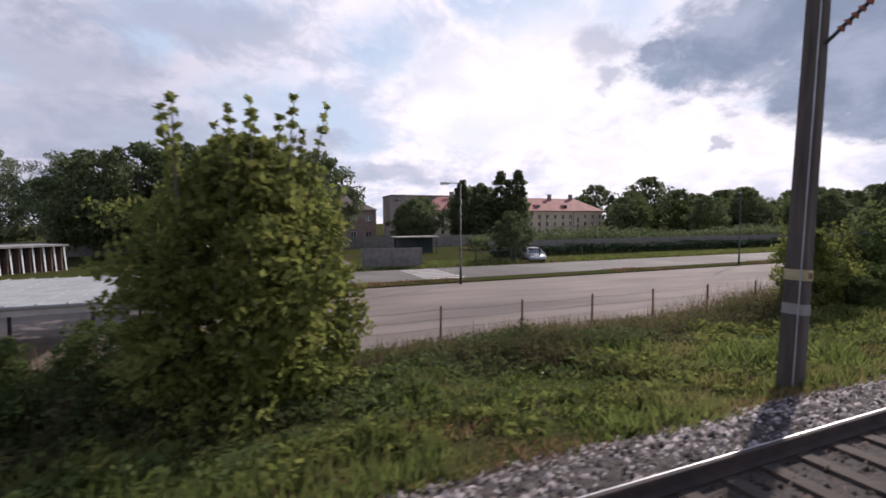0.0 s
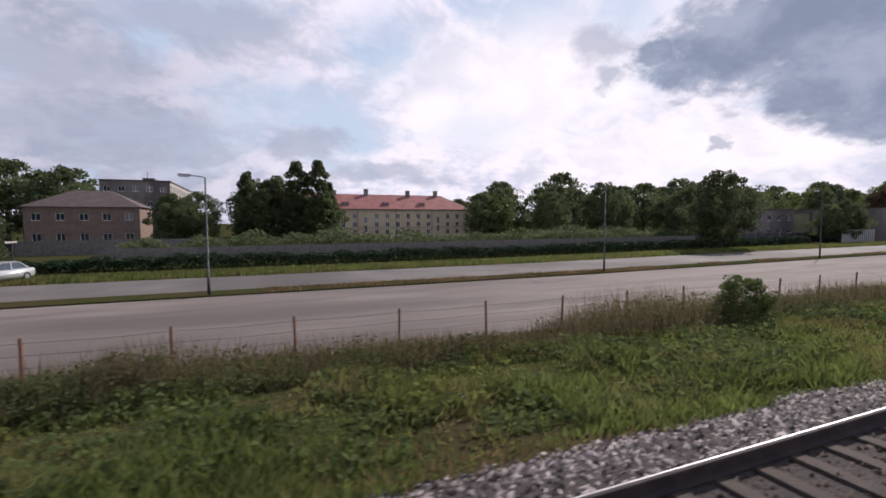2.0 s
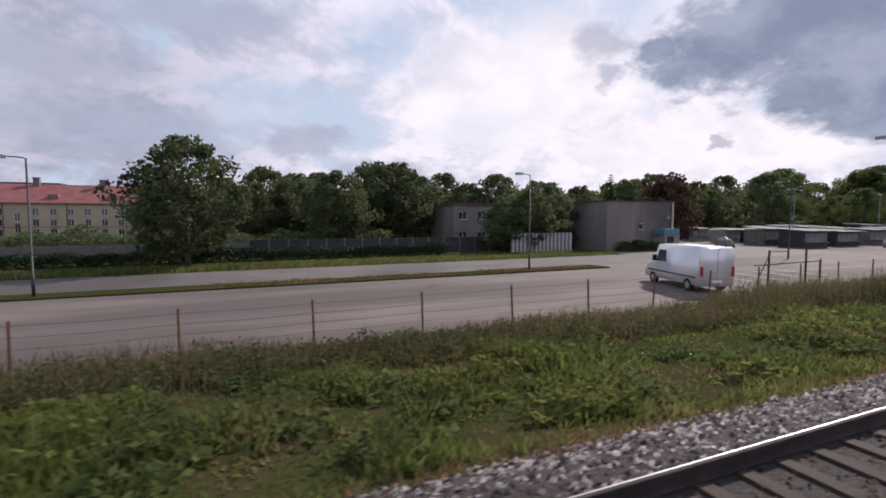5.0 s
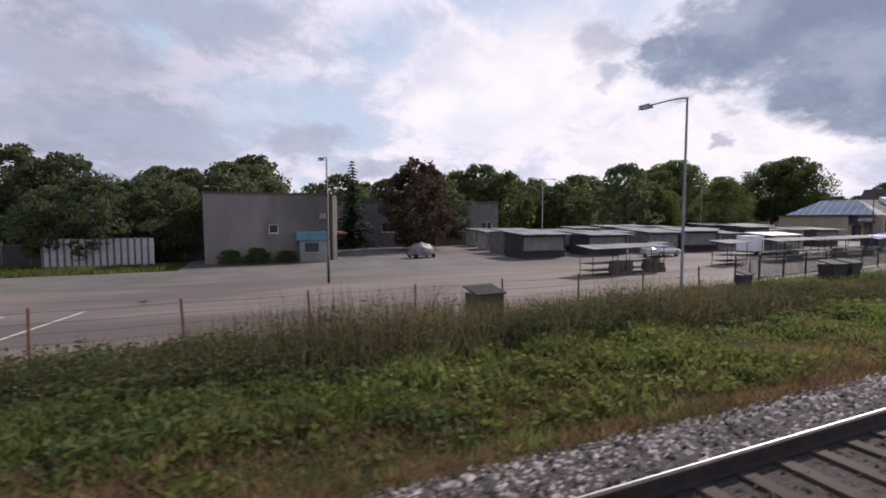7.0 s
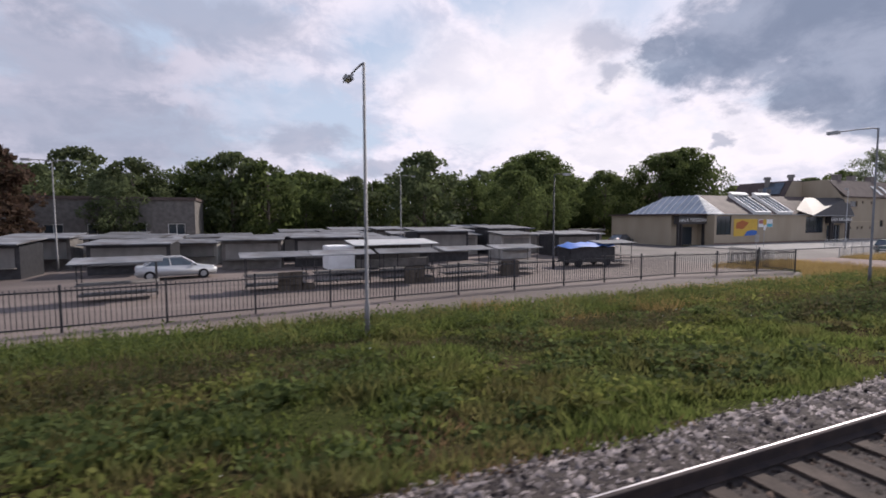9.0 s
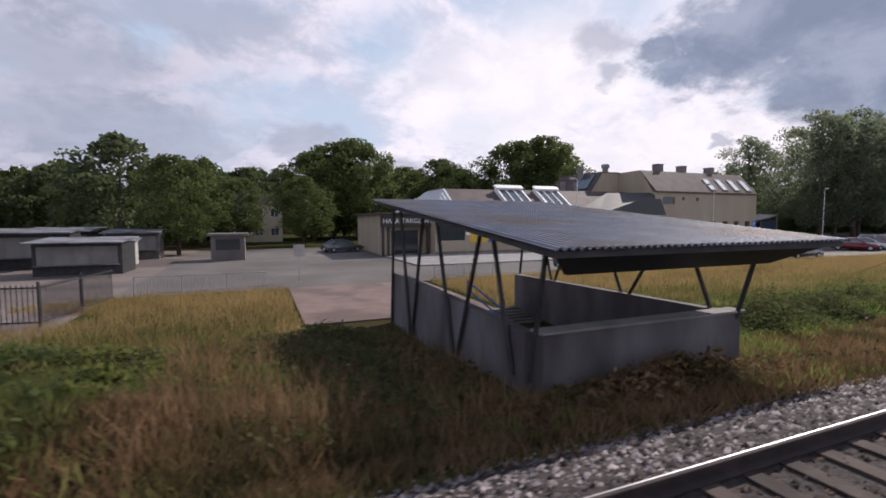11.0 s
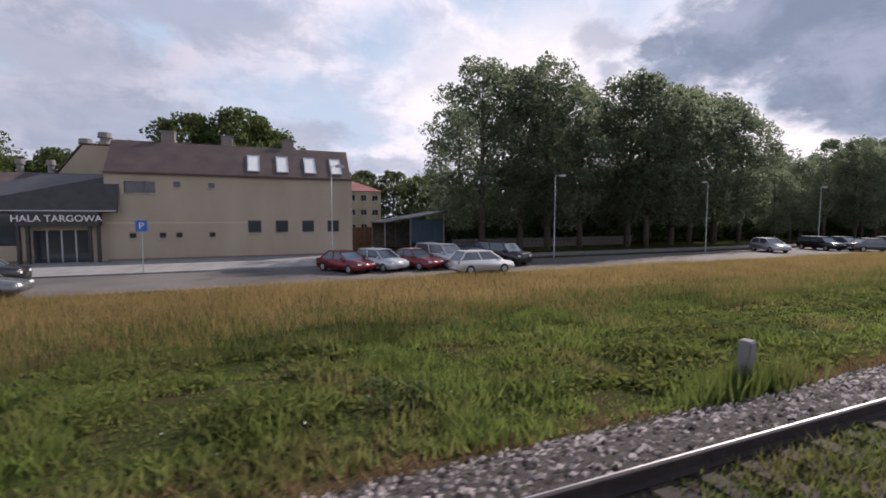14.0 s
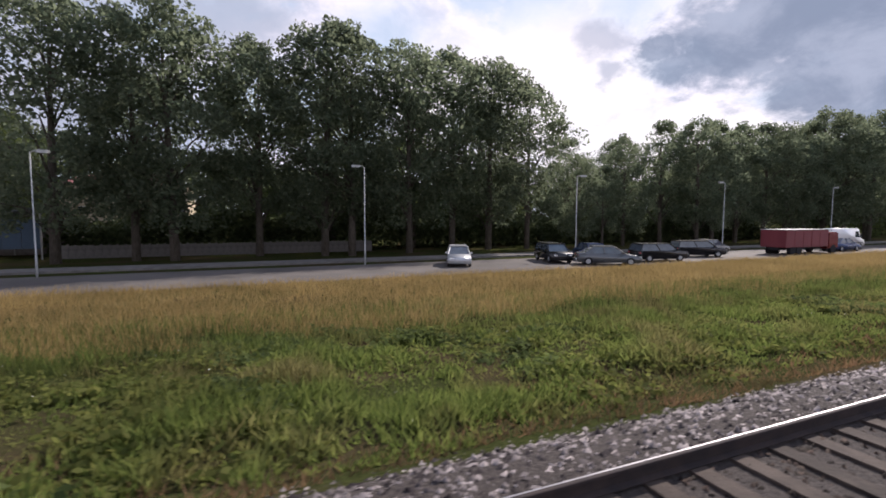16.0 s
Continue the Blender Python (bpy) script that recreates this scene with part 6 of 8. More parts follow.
for sx in (-1.4, 1.4):
    for sy in (-0.75, 0.75):
        bm = bmesh.new()
        tube(bm, [(sx, sy - 0.06, 0.33), (sx, sy + 0.06, 0.33)], [0.33, 0.33], 14)
        part("wheel", bm, M["black"], e)


# ---------- vehicles ----------
def car_proto(name, L0, H0, W0, paint, kind, label, group=""):
    """A parked car: shaped body, glazed cabin, wheels with rims, lamps and plate."""
    e = new(name)
    tagged(e, label, "car", group)
    l, h, w = L0 / 2, H0, W0 / 2
    belt = 0.62 * h
    if kind == "sedan":
        out = [(-l, 0.42), (-l, 0.60 * h), (-l + 0.15, belt), (-l + 0.75, belt + 0.03), (l - 1.25, belt), (l - 0.25, 0.50 * h), (l, 0.44 * h), (l, 0.38)]
        cab = (-l + 0.45, l - 1.15, -l + 1.15, l - 1.95)
    elif kind == "hatch":
        out = [(-l, 0.42), (-l, 0.58 * h), (-l + 0.06, belt + 0.02), (l - 1.0, belt), (l - 0.2, 0.52 * h), (l, 0.44 * h), (l, 0.38)]
        cab = (-l + 0.06, l - 0.95, -l + 0.5, l - 1.75)
    else:
        out = [(-l, 0.45), (-l, 0.6 * h), (-l + 0.03, belt), (l - 1.05, belt), (l - 0.15, 0.56 * h), (l, 0.5 * h), (l, 0.42)]
        cab = (-l + 0.04, l - 0.95, -l + 0.22, l - 1.65)
    bm = bmesh.new()
    bot = [(x, z) for x, z in out] + [(l - 0.1, 0.24), (-l + 0.1, 0.24)]
    prism(bm, bot, -w, w)
    bmesh.ops.recalc_face_normals(bm, faces=bm.faces)
    bmesh.ops.bevel(bm, geom=list(bm.edges), offset=0.05, segments=2, affect="EDGES")
    body = part("body", bm, M[paint], e, smooth=True)
    bm = bmesh.new()
    iw = w - 0.06
    tw = w - 0.22
    a = [bm.verts.new(p) for p in ((cab[0], -iw, belt - 0.02), (cab[1], -iw, belt - 0.02), (cab[1], iw, belt - 0.02), (cab[0], iw, belt - 0.02))]
    b = [bm.verts.new(p) for p in ((cab[2], -tw, h - 0.05), (cab[3], -tw, h - 0.05), (cab[3], tw, h - 0.05), (cab[2], tw, h - 0.05))]
    qs = [[a[i].co.copy(), a[(i + 1) % 4].co.copy(), b[(i + 1) % 4].co.copy(), b[i].co.copy()] for i in range(4)]
    bm.free()
    for nm, q in zip(("side_window", "windscreen", "side_window", "rear_window"), qs):
        bm = bmesh.new()
        poly(bm, q)
        part(nm, bm, M["glass_sky"], e, "dark car glass")
    bm = bmesh.new()
    box(bm, cab[2] - 0.06, -tw - 0.03, h - 0.06, cab[3] + 0.06, tw + 0.03, h, 0.025)
    part("roof", bm, M[paint], e)
    for f, (xa, xb) in enumerate(((cab[0], cab[2]), (cab[1], cab[3]), ((cab[0] + cab[1]) / 2, (cab[2] + cab[3]) / 2 - 0.05))):
        for s in (-1, 1):
            bm = bmesh.new()
            tube(bm, [(xa, s * iw, belt), (xb, s * (tw + 0.01), h - 0.04)], [0.045, 0.04], 5)
            part("pillar", bm, M[paint], e)
    for sx in (-l + 0.75, l - 0.8):
        for s in (-1, 1):
            bm = bmesh.new()
            tube(bm, [(sx, s * (w - 0.17), 0.31), (sx, s * (w + 0.012), 0.31)], [0.31, 0.31], 18)
            t = part("tyre", bm, M["black"], e)
            bm = bmesh.new()
            tube(bm, [(sx, s * (w + 0.0), 0.31), (sx, s * (w + 0.03), 0.31)], [0.19, 0.17], 12)
            part("rim", bm, M["steel"], t)
    for s in (-1, 1):
        boxpart("headlight", (l - 0.1, s * (w - 0.28) - 0.16, 0.40 * h, l + 0.012, s * (w - 0.28) + 0.16, 0.48 * h), M["white"], e, bevel=0.02)
        boxpart("tail_light", (-l - 0.012, s * (w - 0.2) - 0.12, 0.46 * h, -l + 0.08, s * (w - 0.2) + 0.12, 0.57 * h), M["red"], e, bevel=0.02)
        boxpart("mirror", (cab[1] - 0.35, s * (w + 0.08) - 0.08, belt, cab[1] - 0.2, s * (w + 0.08) + 0.08, belt + 0.14), M[paint], e, bevel=0.02)
    boxpart("number_plate", (-l - 0.016, -0.26, 0.36, -l - 0.004, 0.26, 0.47), M["white"], e)
    return e


CARS = [
    ("sedan", 4.5, 1.44, 1.75, "car_silver", "silver saloon car parked at the kerb", [(27.4, 41.2, 250), (192.2, 33.6, 12)]),
    ("hatch", 3.9, 1.45, 1.68, "car_green", "dark green hatchback on the street", [(260.4, 26.6, 2)]),
    ("wagon", 4.5, 1.5, 1.76, "car_black", "black estate car standing on the street", [(272.0, 26.6, 2), (356.0, 30.6, -106), (364.3, 27.6, -8), (371.2, 29.4, -20)]),
    ("wagon", 4.6, 1.75, 1.85, "car_black", "black off-road car at the hall kerb", [(283.4, 30.4, 4), (314.9, 30.8, -72)]),
    ("sedan", 4.6, 1.44, 1.78, "car_grey", "dark grey saloon car on the street", [(285.0, 26.2, 0), (358.3, 26.9, -30), (247.5, 52.5, 20), (375.5, 31.5, 6)]),
    ("hatch", 4.1, 1.48, 1.72, "car_white", "white hatchback on the street", [(310.8, 26.4, 4)]),
    ("sedan", 4.3, 1.42, 1.72, "car_red", "dark red car parked nose-in before the trees", [(302.6, 30.3, -62), (307.5, 30.3, -66)]),
    ("hatch", 4.0, 1.46, 1.7, "car_silver", "silver hatchback parked nose-in before the trees", [(305.0, 30.3, -64), (347.6, 30.9, -112)]),
    ("wagon", 4.6, 1.7, 1.8, "car_silver", "silver estate car parked under the trees", [(309.8, 30.8, -70)]),
    ("sedan", 4.4, 1.43, 1.74, "car_blue", "dark blue saloon parked in a row", [(312.3, 31.0, -74), (359.8, 30.2, -104), (393, 29.0, 0)]),
]
for kind, L0, H0, W0, paint, label, spots in CARS:
    proto = car_proto("parked_car", L0, H0, W0, paint, kind, label, "parked cars")
    for i, (x, y, r) in enumerate(spots):
        m = pose(x, y, road_level(x) + 0.02, 0, 0, r)
        if i:
            copy_thing(proto, m)
        else:
            proto.matrix_basis = m


def van(x, y, rz):
    e = thing("white_van", x, y, road_level(x) + 0.02, "white panel van parked by the fence", "van", rz=rz)
    bm = bmesh.new()
    prism(bm, [(-2.7, 0.35), (-2.7, 2.3), (-2.6, 2.42), (1.2, 2.42), (1.75, 1.35), (2.6, 1.1), (2.75, 0.8), (2.75, 0.35)], -0.98, 0.98)
    bmesh.ops.recalc_face_normals(bm, faces=bm.faces)
    bmesh.ops.bevel(bm, geom=list(bm.edges), offset=0.07, segments=2, affect="EDGES")
    part("body", bm, M["van_white"], e, smooth=True)
    bm = bmesh.new()
    thick(bm, [(1.27, -0.8, 2.25), (1.27, 0.8, 2.25), (1.76, 0.85, 1.42), (1.76, -0.85, 1.42)], (0.02, 0, 0.02))
    part("windscreen", bm, M["glass_sky"], e)
    for s in (-1, 1):
        bm = bmesh.new()
        thick(bm, [(0.35, s * 0.985, 1.4), (1.4, s * 0.985, 1.4), (1.05, s * 0.985, 2.1), (0.35, s * 0.985, 2.1)], (0, s * 0.01, 0))
        part("side_window", bm, M["glass_sky"], e)
        boxpart("tail_light", (-2.72, s * 0.86 - 0.08, 0.9, -2.69, s * 0.86 + 0.08, 1.4), M["red"], e)
        boxpart("mirror", (1.3, s * 1.12 - 0.1, 1.4, 1.45, s * 1.12 + 0.1, 1.75), M["black"], e)
        boxpart("rub_strip", (-2.4, s * 0.985 - 0.01, 0.75, 2.3, s * 0.985 + 0.012, 0.85), M["car_grey"], e)
        for wx in (-1.7, 1.75):
            bm = bmesh.new()
            tube(bm, [(wx, s * 0.78, 0.34), (wx, s * 1.0, 0.34)], [0.34, 0.34], 18)
            t = part("tyre", bm, M["black"], e)
            bm = bmesh.new()
            tube(bm, [(wx, s * 0.99, 0.34), (wx, s * 1.015, 0.34)], [0.2, 0.18], 12)
            part("rim", bm, M["steel"], t)
    boxpart("number_plate", (-2.715, -0.26, 0.55, -2.70, 0.26, 0.67), M["white"], e)
    for q in (-0.02,):
        boxpart("rear_door_gap", (-2.708, q, 0.5, -2.698, q + 0.02, 2.3), M["car_grey"], e)


van(133.9, 18.8, 72)
van(396.5, 30.5, 4)


# ---------- left: garages, walls, gate, crossing; back fences ----------
def garages():
    """Row of small garages whose up-and-over doors stand slightly open."""
    e = thing("garage_row", 0.4, 38.8, road_level(0), "low row of grey garages with pale slanting doors", "garage", rz=-4)
    bm = bmesh.new()
    box(bm, -5.3, 0, 0, -5.05, 15.2, 2.2)
    part("back_wall", bm, M["concrete_dark"], e)
    for k in range(7):
        boxpart("side_wall", (-5.04, 2.5 * k, 0, 0, 2.5 * k + 0.2, 2.2), M["concrete_dark"], e)
    boxpart("roof", (-5.4, -0.2, 2.202, 0.35, 15.4, 2.4), M["concrete_mid"], e)
    for k in range(6):
        bm = bmesh.new()
        thick(bm, [(-0.1, 2.5 * k + 0.25, 2.15), (-0.1, 2.5 * k + 2.45, 2.15), (0.22, 2.5 * k + 2.3, 0.1), (0.22, 2.5 * k + 0.5, 0.1)], (0.05, 0, 0.02))
        part("garage_door", bm, M["concrete_mid" if k % 3 else "concrete_dark"], e)


garages()


def carport():
    """Open carport in the car park: pale sheet roof with upstand seams on steel posts."""
    e = thing("carport", -8.2, 19.0, road_level(0) + 0.02, "low open carport with a pale grey sheet roof", "carport")
    bm = bmesh.new()
    thick(bm, [(-5.2, -3.0, 1.82), (3.9, -3.0, 1.82), (3.9, 3.0, 2.02), (-5.2, 3.0, 2.02)], (0, 0, 0.07))
    roof = part("roof", bm, M["roof_pale"], e, "pale grey sheet roofing")
    for k in range(13):
        x = -5.0 + 0.73 * k
        bm = bmesh.new()
        thick(bm, [(x, -2.98, 1.892), (x + 0.05, -2.98, 1.892), (x + 0.05, 2.98, 2.092), (x, 2.98, 2.092)], (0, 0, 0.04))
        part("seam", bm, M["roof_pale"], roof)
    boxpart("edge_beam", (-5.1, -2.9, 1.6, 3.8, -2.78, 1.80), M["concrete"], e)
    for x in (-4.9, -0.6, 3.6):
        for y in (-2.8, 2.8):
            boxpart("post", (x - 0.05, y - 0.05, 0, x + 0.05, y + 0.05, 1.6 if y < 0 else 1.98), M["steel_dark"], e)


carport()


def open_garages():
    """Row of open garage bays with pale raking door frames, set back in the yard."""
    e = thing("garage_row", -23.6, 45.5, road_level(0), "row of open dark garage bays with pale raking posts", "garage", rz=45)
    n, w = 12, 0.8
    boxpart("roof", (-0.2, -0.35, 2.25, n * w + 0.2, 4.8, 2.42), M["concrete_mid"], e, "grey flat roof edge")
    boxpart("back_wall", (0, 4.5, 0, n * w, 4.7, 2.24), M["concrete_dark"], e)
    for k in range(n + 1):
        bm = bmesh.new()
        thick(bm, [(w * k - 0.05, -0.25, 0), (w * k + 0.05, -0.25, 0), (w * k + 0.05, 0.02, 2.24), (w * k - 0.05, 0.02, 2.24)], (0, 0.07, 0))
        part("post", bm, M["white_paint"], e, "pale raking post")
        boxpart("side_wall", (w * k - 0.04, 0.4, 0, w * k + 0.04, 4.49, 2.24), M["plinth"], e)


open_garages()


def barrier_gate():
    """Tubular swing gate in the car park fence: tall posts, two long bars and a brace."""
    e = thing("barrier_gate", 135.2, 15.0, road_level(137), "dark tubular steel gate in the car park fence", "gate")
    for x, h in ((0.0, 2.3), (3.1, 2.3), (4.4, 1.7)):
        bm = bmesh.new()
        tube(bm, [(x, 0, -0.1), (x, 0, h)], [0.055, 0.05], 8)
        part("post", bm, M["steel_dark"], e)
    for z in (0.35, 1.55):
        bm = bmesh.new()
        tube(bm, [(-1.2, -0.05, z), (4.4, -0.05, z + 0.06)], [0.032, 0.032], 6)
        part("bar", bm, M["steel_dark"], e)
    bm = bmesh.new()
    tube(bm, [(-1.2, -0.05, 0.4), (0.05, -0.05, 2.25)], [0.025, 0.025], 6)
    tube(bm, [(0.0, -0.05, 2.25), (1.5, -0.05, 2.2)], [0.025, 0.025], 6)
    part("brace", bm, M["steel_dark"], e)


barrier_gate()


def covered_stall():
    """Market cart under a tied grey tarpaulin, with crates beside it."""
    e = thing("covered_cart", 169.6, 42.0, road_level(169) + 0.02, "market cart under a tied silver-grey tarpaulin", "market stall", rz=8)
    V, F = [], []
    nu, nv = 20, 7
    for j in range(nv):
        f = j / (nv - 1)
        for i in range(nu):
            a = 2 * math.pi * i / nu
            q = 1 + 0.07 * math.sin(3 * a + 2 * f) + 0.05 * math.sin(7 * a)
            rr = (1 - f ** 3.2) ** 0.5 if f < 1 else 0.03
            V.append((1.3 * q * rr * math.cos(a) * (1 + 0.12 * abs(math.sin(2 * a))), 0.85 * q * rr * math.sin(a) * (1 + 0.12 * abs(math.sin(2 * a))), 0.25 + 1.15 * f + 0.13 * math.sin(3 * a + 1) * f))
    F = [(j * nu + i, j * nu + (i + 1) % nu, (j + 1) * nu + (i + 1) % nu, (j + 1) * nu + i) for j in range(nv - 1) for i in range(nu)]
    o = new("tarpaulin", raw("tarpaulin", V, F, M["tarpaulin"], True))
    o.parent = e
    boxpart("frame", (-1.2, -0.65, 0.22, 1.2, 0.65, 0.32), M["steel_dark"], e)
    for sx in (-0.95, 0.95):
        for sy in (-0.7, 0.7):
            bm = bmesh.new()
            tube(bm, [(sx, sy - 0.05, 0.22), (sx, sy + 0.05, 0.22)], [0.22, 0.22], 12)
            part("wheel", bm, M["black"], e)


covered_stall()
o = copy_thing(b, pose(176.9, 14.9, road_level(177)))
o.matrix_basis = pose(176.9, 14.9, road_level(177), 0, 0, 10) @ Matrix.Diagonal((0.5, 0.6, 0.95, 1))


def lean_to():
    """Open shed with a sloping sheet roof and blue boarded bays beneath it."""
    e = thing("lean_to_shed", 310.0, 47.5, road_level(312), "open shed with sloping grey roof and blue boards", "shed")
    bm = bmesh.new()
    thick(bm, [(-0.2, -0.4, 3.05), (7.2, -0.4, 4.3), (7.2, 6.2, 4.3), (-0.2, 6.2, 3.05)], (0, 0, 0.12))
    part("roof", bm, M["roof_dull"], e)
    for x in (0.0, 2.9, 6.9):
        for y in (0.0, 5.8):
            boxpart("post", (x - 0.06, y - 0.06, 0, x + 0.06, y + 0.06, 3.08 + 0.169 * x), M["concrete_mid"], e)
    for k in range(3):
        boxpart("board", (3.05 + 1.27 * k, 0.1, 0.9, 4.28 + 1.27 * k, 0.16, 3.4), M["teal"], e, "faded blue boarding")
    boxpart("back_wall", (0.1, 5.9, 0, 6.8, 6.0, 3.0), M["concrete_dark"], e)


lean_to()


def slab_wall(x0, y0, x1, y1, h, material, label, name="concrete_wall", piece=2.5, base=0.0):
    """A fence wall of upright slabs between posts, slab by slab."""
    L0 = math.hypot(x1 - x0, y1 - y0)
    n = max(1, round(L0 / piece))
    e = thing(name, x0, y0, road_level((x0 + x1) / 2) + base, label, "wall", rz=math.degrees(math.atan2(y1 - y0, x1 - x0)))
    bm = bmesh.new()
    box(bm, 0.07, -0.04, -0.1, L0 / n - 0.07, 0.04, h)
    me = mesh_of("panel", bm, material)
    bm = bmesh.new()
    box(bm, -0.08, -0.08, -0.1, 0.08, 0.08, h + 0.08)
    mp = mesh_of("post", bm, M["concrete_dark"])
    for k in range(n):
        for nm, q, off in (("panel", me, 0), ("post", mp, 0)):
            o = new(nm, q)
            o.parent = e
            o.matrix_basis = pose(L0 / n * k, 0, random.uniform(-0.02, 0.02))
    return e


slab_wall(8.6, 40.0, 14.2, 39.6, 1.9, M["concrete_dark"], "stained grey concrete slab wall with faded paint")
slab_wall(-40, 74, 40, 74, 2.0, M["concrete_dark"], "grey concrete slab wall below the trees", piece=4.0)
slab_wall(30, 56, 128, 58, 1.5, M["concrete_dark"], "low grey slab wall behind the verge", piece=3.0)
slab_wall(110, 52, 150, 50, 1.8, M["steel_dark"], "dark metal sheet fence behind the road", "metal_fence", 2.0)
slab_wall(138.5, 46.0, 146.5, 45.0, 2.3, M["steel"], "pale corrugated metal fence section", "metal_fence", 0.5)
slab_wall(304.2, 57, 311, 57, 2.4, M["rust"], "dark red-brown sheet metal wall beside the hall", "metal_fence", 1.2)
slab_wall(318, 47.5, 345, 47.5, 1.1, M["concrete_dark"], "grey picket fence beneath the trees", "metal_fence", 0.6)


def bus_shelter():
    e = thing("bus_shelter", 16.6, 56.0, road_level(15), "dark bus shelter with a flat pale-edged roof", "shelter")
    for x in (0, 5.4):
        for y in (0, 1.5):
            boxpart("post", (x - 0.05, y - 0.05, 0, x + 0.05, y + 0.05, 2.3), M["steel_dark"], e)
    boxpart("roof", (-0.3, -0.4, 2.3, 5.7, 1.9, 2.44), M["concrete"], e)
    boxpart("back_panel", (0.05, 1.46, 0.1, 5.35, 1.5, 2.25), M["glass"], e)
    boxpart("bench", (0.5, 1.0, 0.42, 3.6, 1.4, 0.48), M["brown"], e)


bus_shelter()


def gate(x, y, w, rz):
    e = thing("steel_gate", x, y, road_level(x), "dark tubular steel yard gate", "gate", rz=rz)
    for k in range(int(w / 0.25) + 1):
        boxpart("bar", (0.25 * k - 0.012, -0.012, 0.12, 0.25 * k + 0.012, 0.012, 1.4), M["steel_dark"], e)
    for z in (0.15, 1.35):
        boxpart("rail_bar", (0, -0.02, z, w, 0.02, z + 0.05), M["steel_dark"], e)
    for q in (0, w):
        boxpart("post", (q - 0.06, -0.06, 0, q + 0.06, 0.06, 1.7), M["steel_dark"], e)


gate(19.6, 39.4, 4.0, 0)
gate(24.0, 39.4, 3.0, 0)

# crossing stripes and parking marks: thin paint on the asphalt
for k in range(7):
    o = tagged(boxpart("road_marking", (-1.6, -0.22, 0.0, 1.6, 0.22, 0.006), M["road_paint"]), "worn white crossing stripe on the road", "road marking", "crossing stripes")
    o.matrix_basis = pose(13.0, 31.2 + 1.05 * k, road_level(12) + 0.024)
for k in range(9):
    o = tagged(boxpart("road_marking", (-0.06, -2.4, 0.0, 0.06, 2.4, 0.006), M["road_paint"]), "worn white parking line on the asphalt", "road marking", "parking lines")
    o.matrix_basis = pose(137 + 2.6 * k, 20.5, road_level(145) + 0.026, 0, 0, -12)


def sign_post(x, y, h, shape, material, label):
    e = thing("traffic_sign", x, y, road_level(x) + 0.1, label, "sign")
    bm = bmesh.new()
    tube(bm, [(0, 0, -0.1), (0, 0, h)], [0.03, 0.03], 8)
    part("post", bm, M["steel"], e)
    p = boxpart("plate", (-0.32, -0.05, h - 0.75, 0.32, -0.032, h - 0.05), M[material], e)
    return e, p


e, p = sign_post(290.35, 33.9, 3.4, "box", "blue", "blue parking sign with a white letter")
writing("P", 0.62, M["white_paint"], p, "letter", pose(0, -0.056, 2.98, 90, 0, 0), 0.003)
e, p = sign_post(256.4, 37.5, 3.6, "box", "yellow", "yellow traffic sign on a grey post")
boxpart("plate", (-0.2, -0.05, 2.2, 0.2, -0.032, 2.7), M["white"], e)
for x, y, h in ((240.8, 28.3, 2.2),):
    sign_post(x, y, h, "box", "concrete", "grey info board post by the footpath")
e = thing("red_lorry", 384.0, 28.4, road_level(386), "red box lorry parked along the street", "lorry")
boxpart("box_body", (-3.6, -1.2, 0.75, 3.2, 1.2, 2.45), M["lorry_red"], e, bevel=0.04)
for px0 in (-2.25, -0.9, 0.45, 1.8):
    boxpart("side_rib", (px0 - 0.03, -1.225, 0.8, px0 + 0.03, -1.203, 2.4), M["lorry_red"], e)
boxpart("roof_rim", (-3.62, -1.22, 2.44, 3.22, 1.22, 2.5), M["lamp_pale"], e, "pale metal roof rim")
boxpart("cab", (3.3, -1.15, 0.5, 5.1, 1.15, 2.2), M["car_red"], e, bevel=0.12)
for wx in (-2.4, -1.4, 4.2):
    for s in (-1, 1):
        bm = bmesh.new()
        tube(bm, [(wx, s * 0.85, 0.45), (wx, s * 1.16, 0.45)], [0.45, 0.45], 16)
        part("wheel", bm, M["black"], e)
boxpart("chassis", (-3.5, -0.5, 0.5, 3.3, 0.5, 0.9), M["black"], e)
e = thing("kiosk", 236.0, 46.5, road_level(236), "small pale kiosk at the street corner", "kiosk")
boxpart("body", (-1.4, -1.2, 0, 1.4, 1.2, 2.3), M["render_grey"], e, bevel=0.02)
boxpart("roof", (-1.7, -1.5, 2.3, 1.7, 1.5, 2.5), M["concrete_dark"], e)
boxpart("hatch", (-1.0, -1.22, 1.0, 1.0, -1.203, 2.0), M["glass"], e)


# ---------- clutter of the open market ----------
e = thing("market_stall", 204.4, 30.4, road_level(204) + 0.02, "market trailer with a white cover and open side", "market stall", rz=4)
boxpart("body", (-3.0, 0.2, 0.4, -1.2, 2.0, 2.0), M["white"], e, "white box end", 0.05)
boxpart("floor_frame", (-3.0, 0.2, 0.3, 4.4, 2.0, 0.42), M["steel_dark"], e)
boxpart("counter", (-1.1, 0.25, 0.45, 4.3, 0.6, 1.0), M["concrete_dark"], e)
boxpart("back_panel", (-1.1, 1.9, 0.45, 4.3, 1.96, 1.9), M["concrete_dark"], e)
bm = bmesh.new()
thick(bm, [(-1.4, -0.5, 2.0), (4.8, -0.5, 2.0), (4.8, 2.2, 2.25), (-1.4, 2.2, 2.25)], (0, 0, 0.06))
part("cover", bm, M["lamp_pale"], e, "off-white sheet cover")
for x in (-0.9, 1.7, 4.3):
    boxpart("post", (x - 0.03, -0.3, 0.0, x + 0.03, -0.24, 2.02), M["steel_dark"], e)
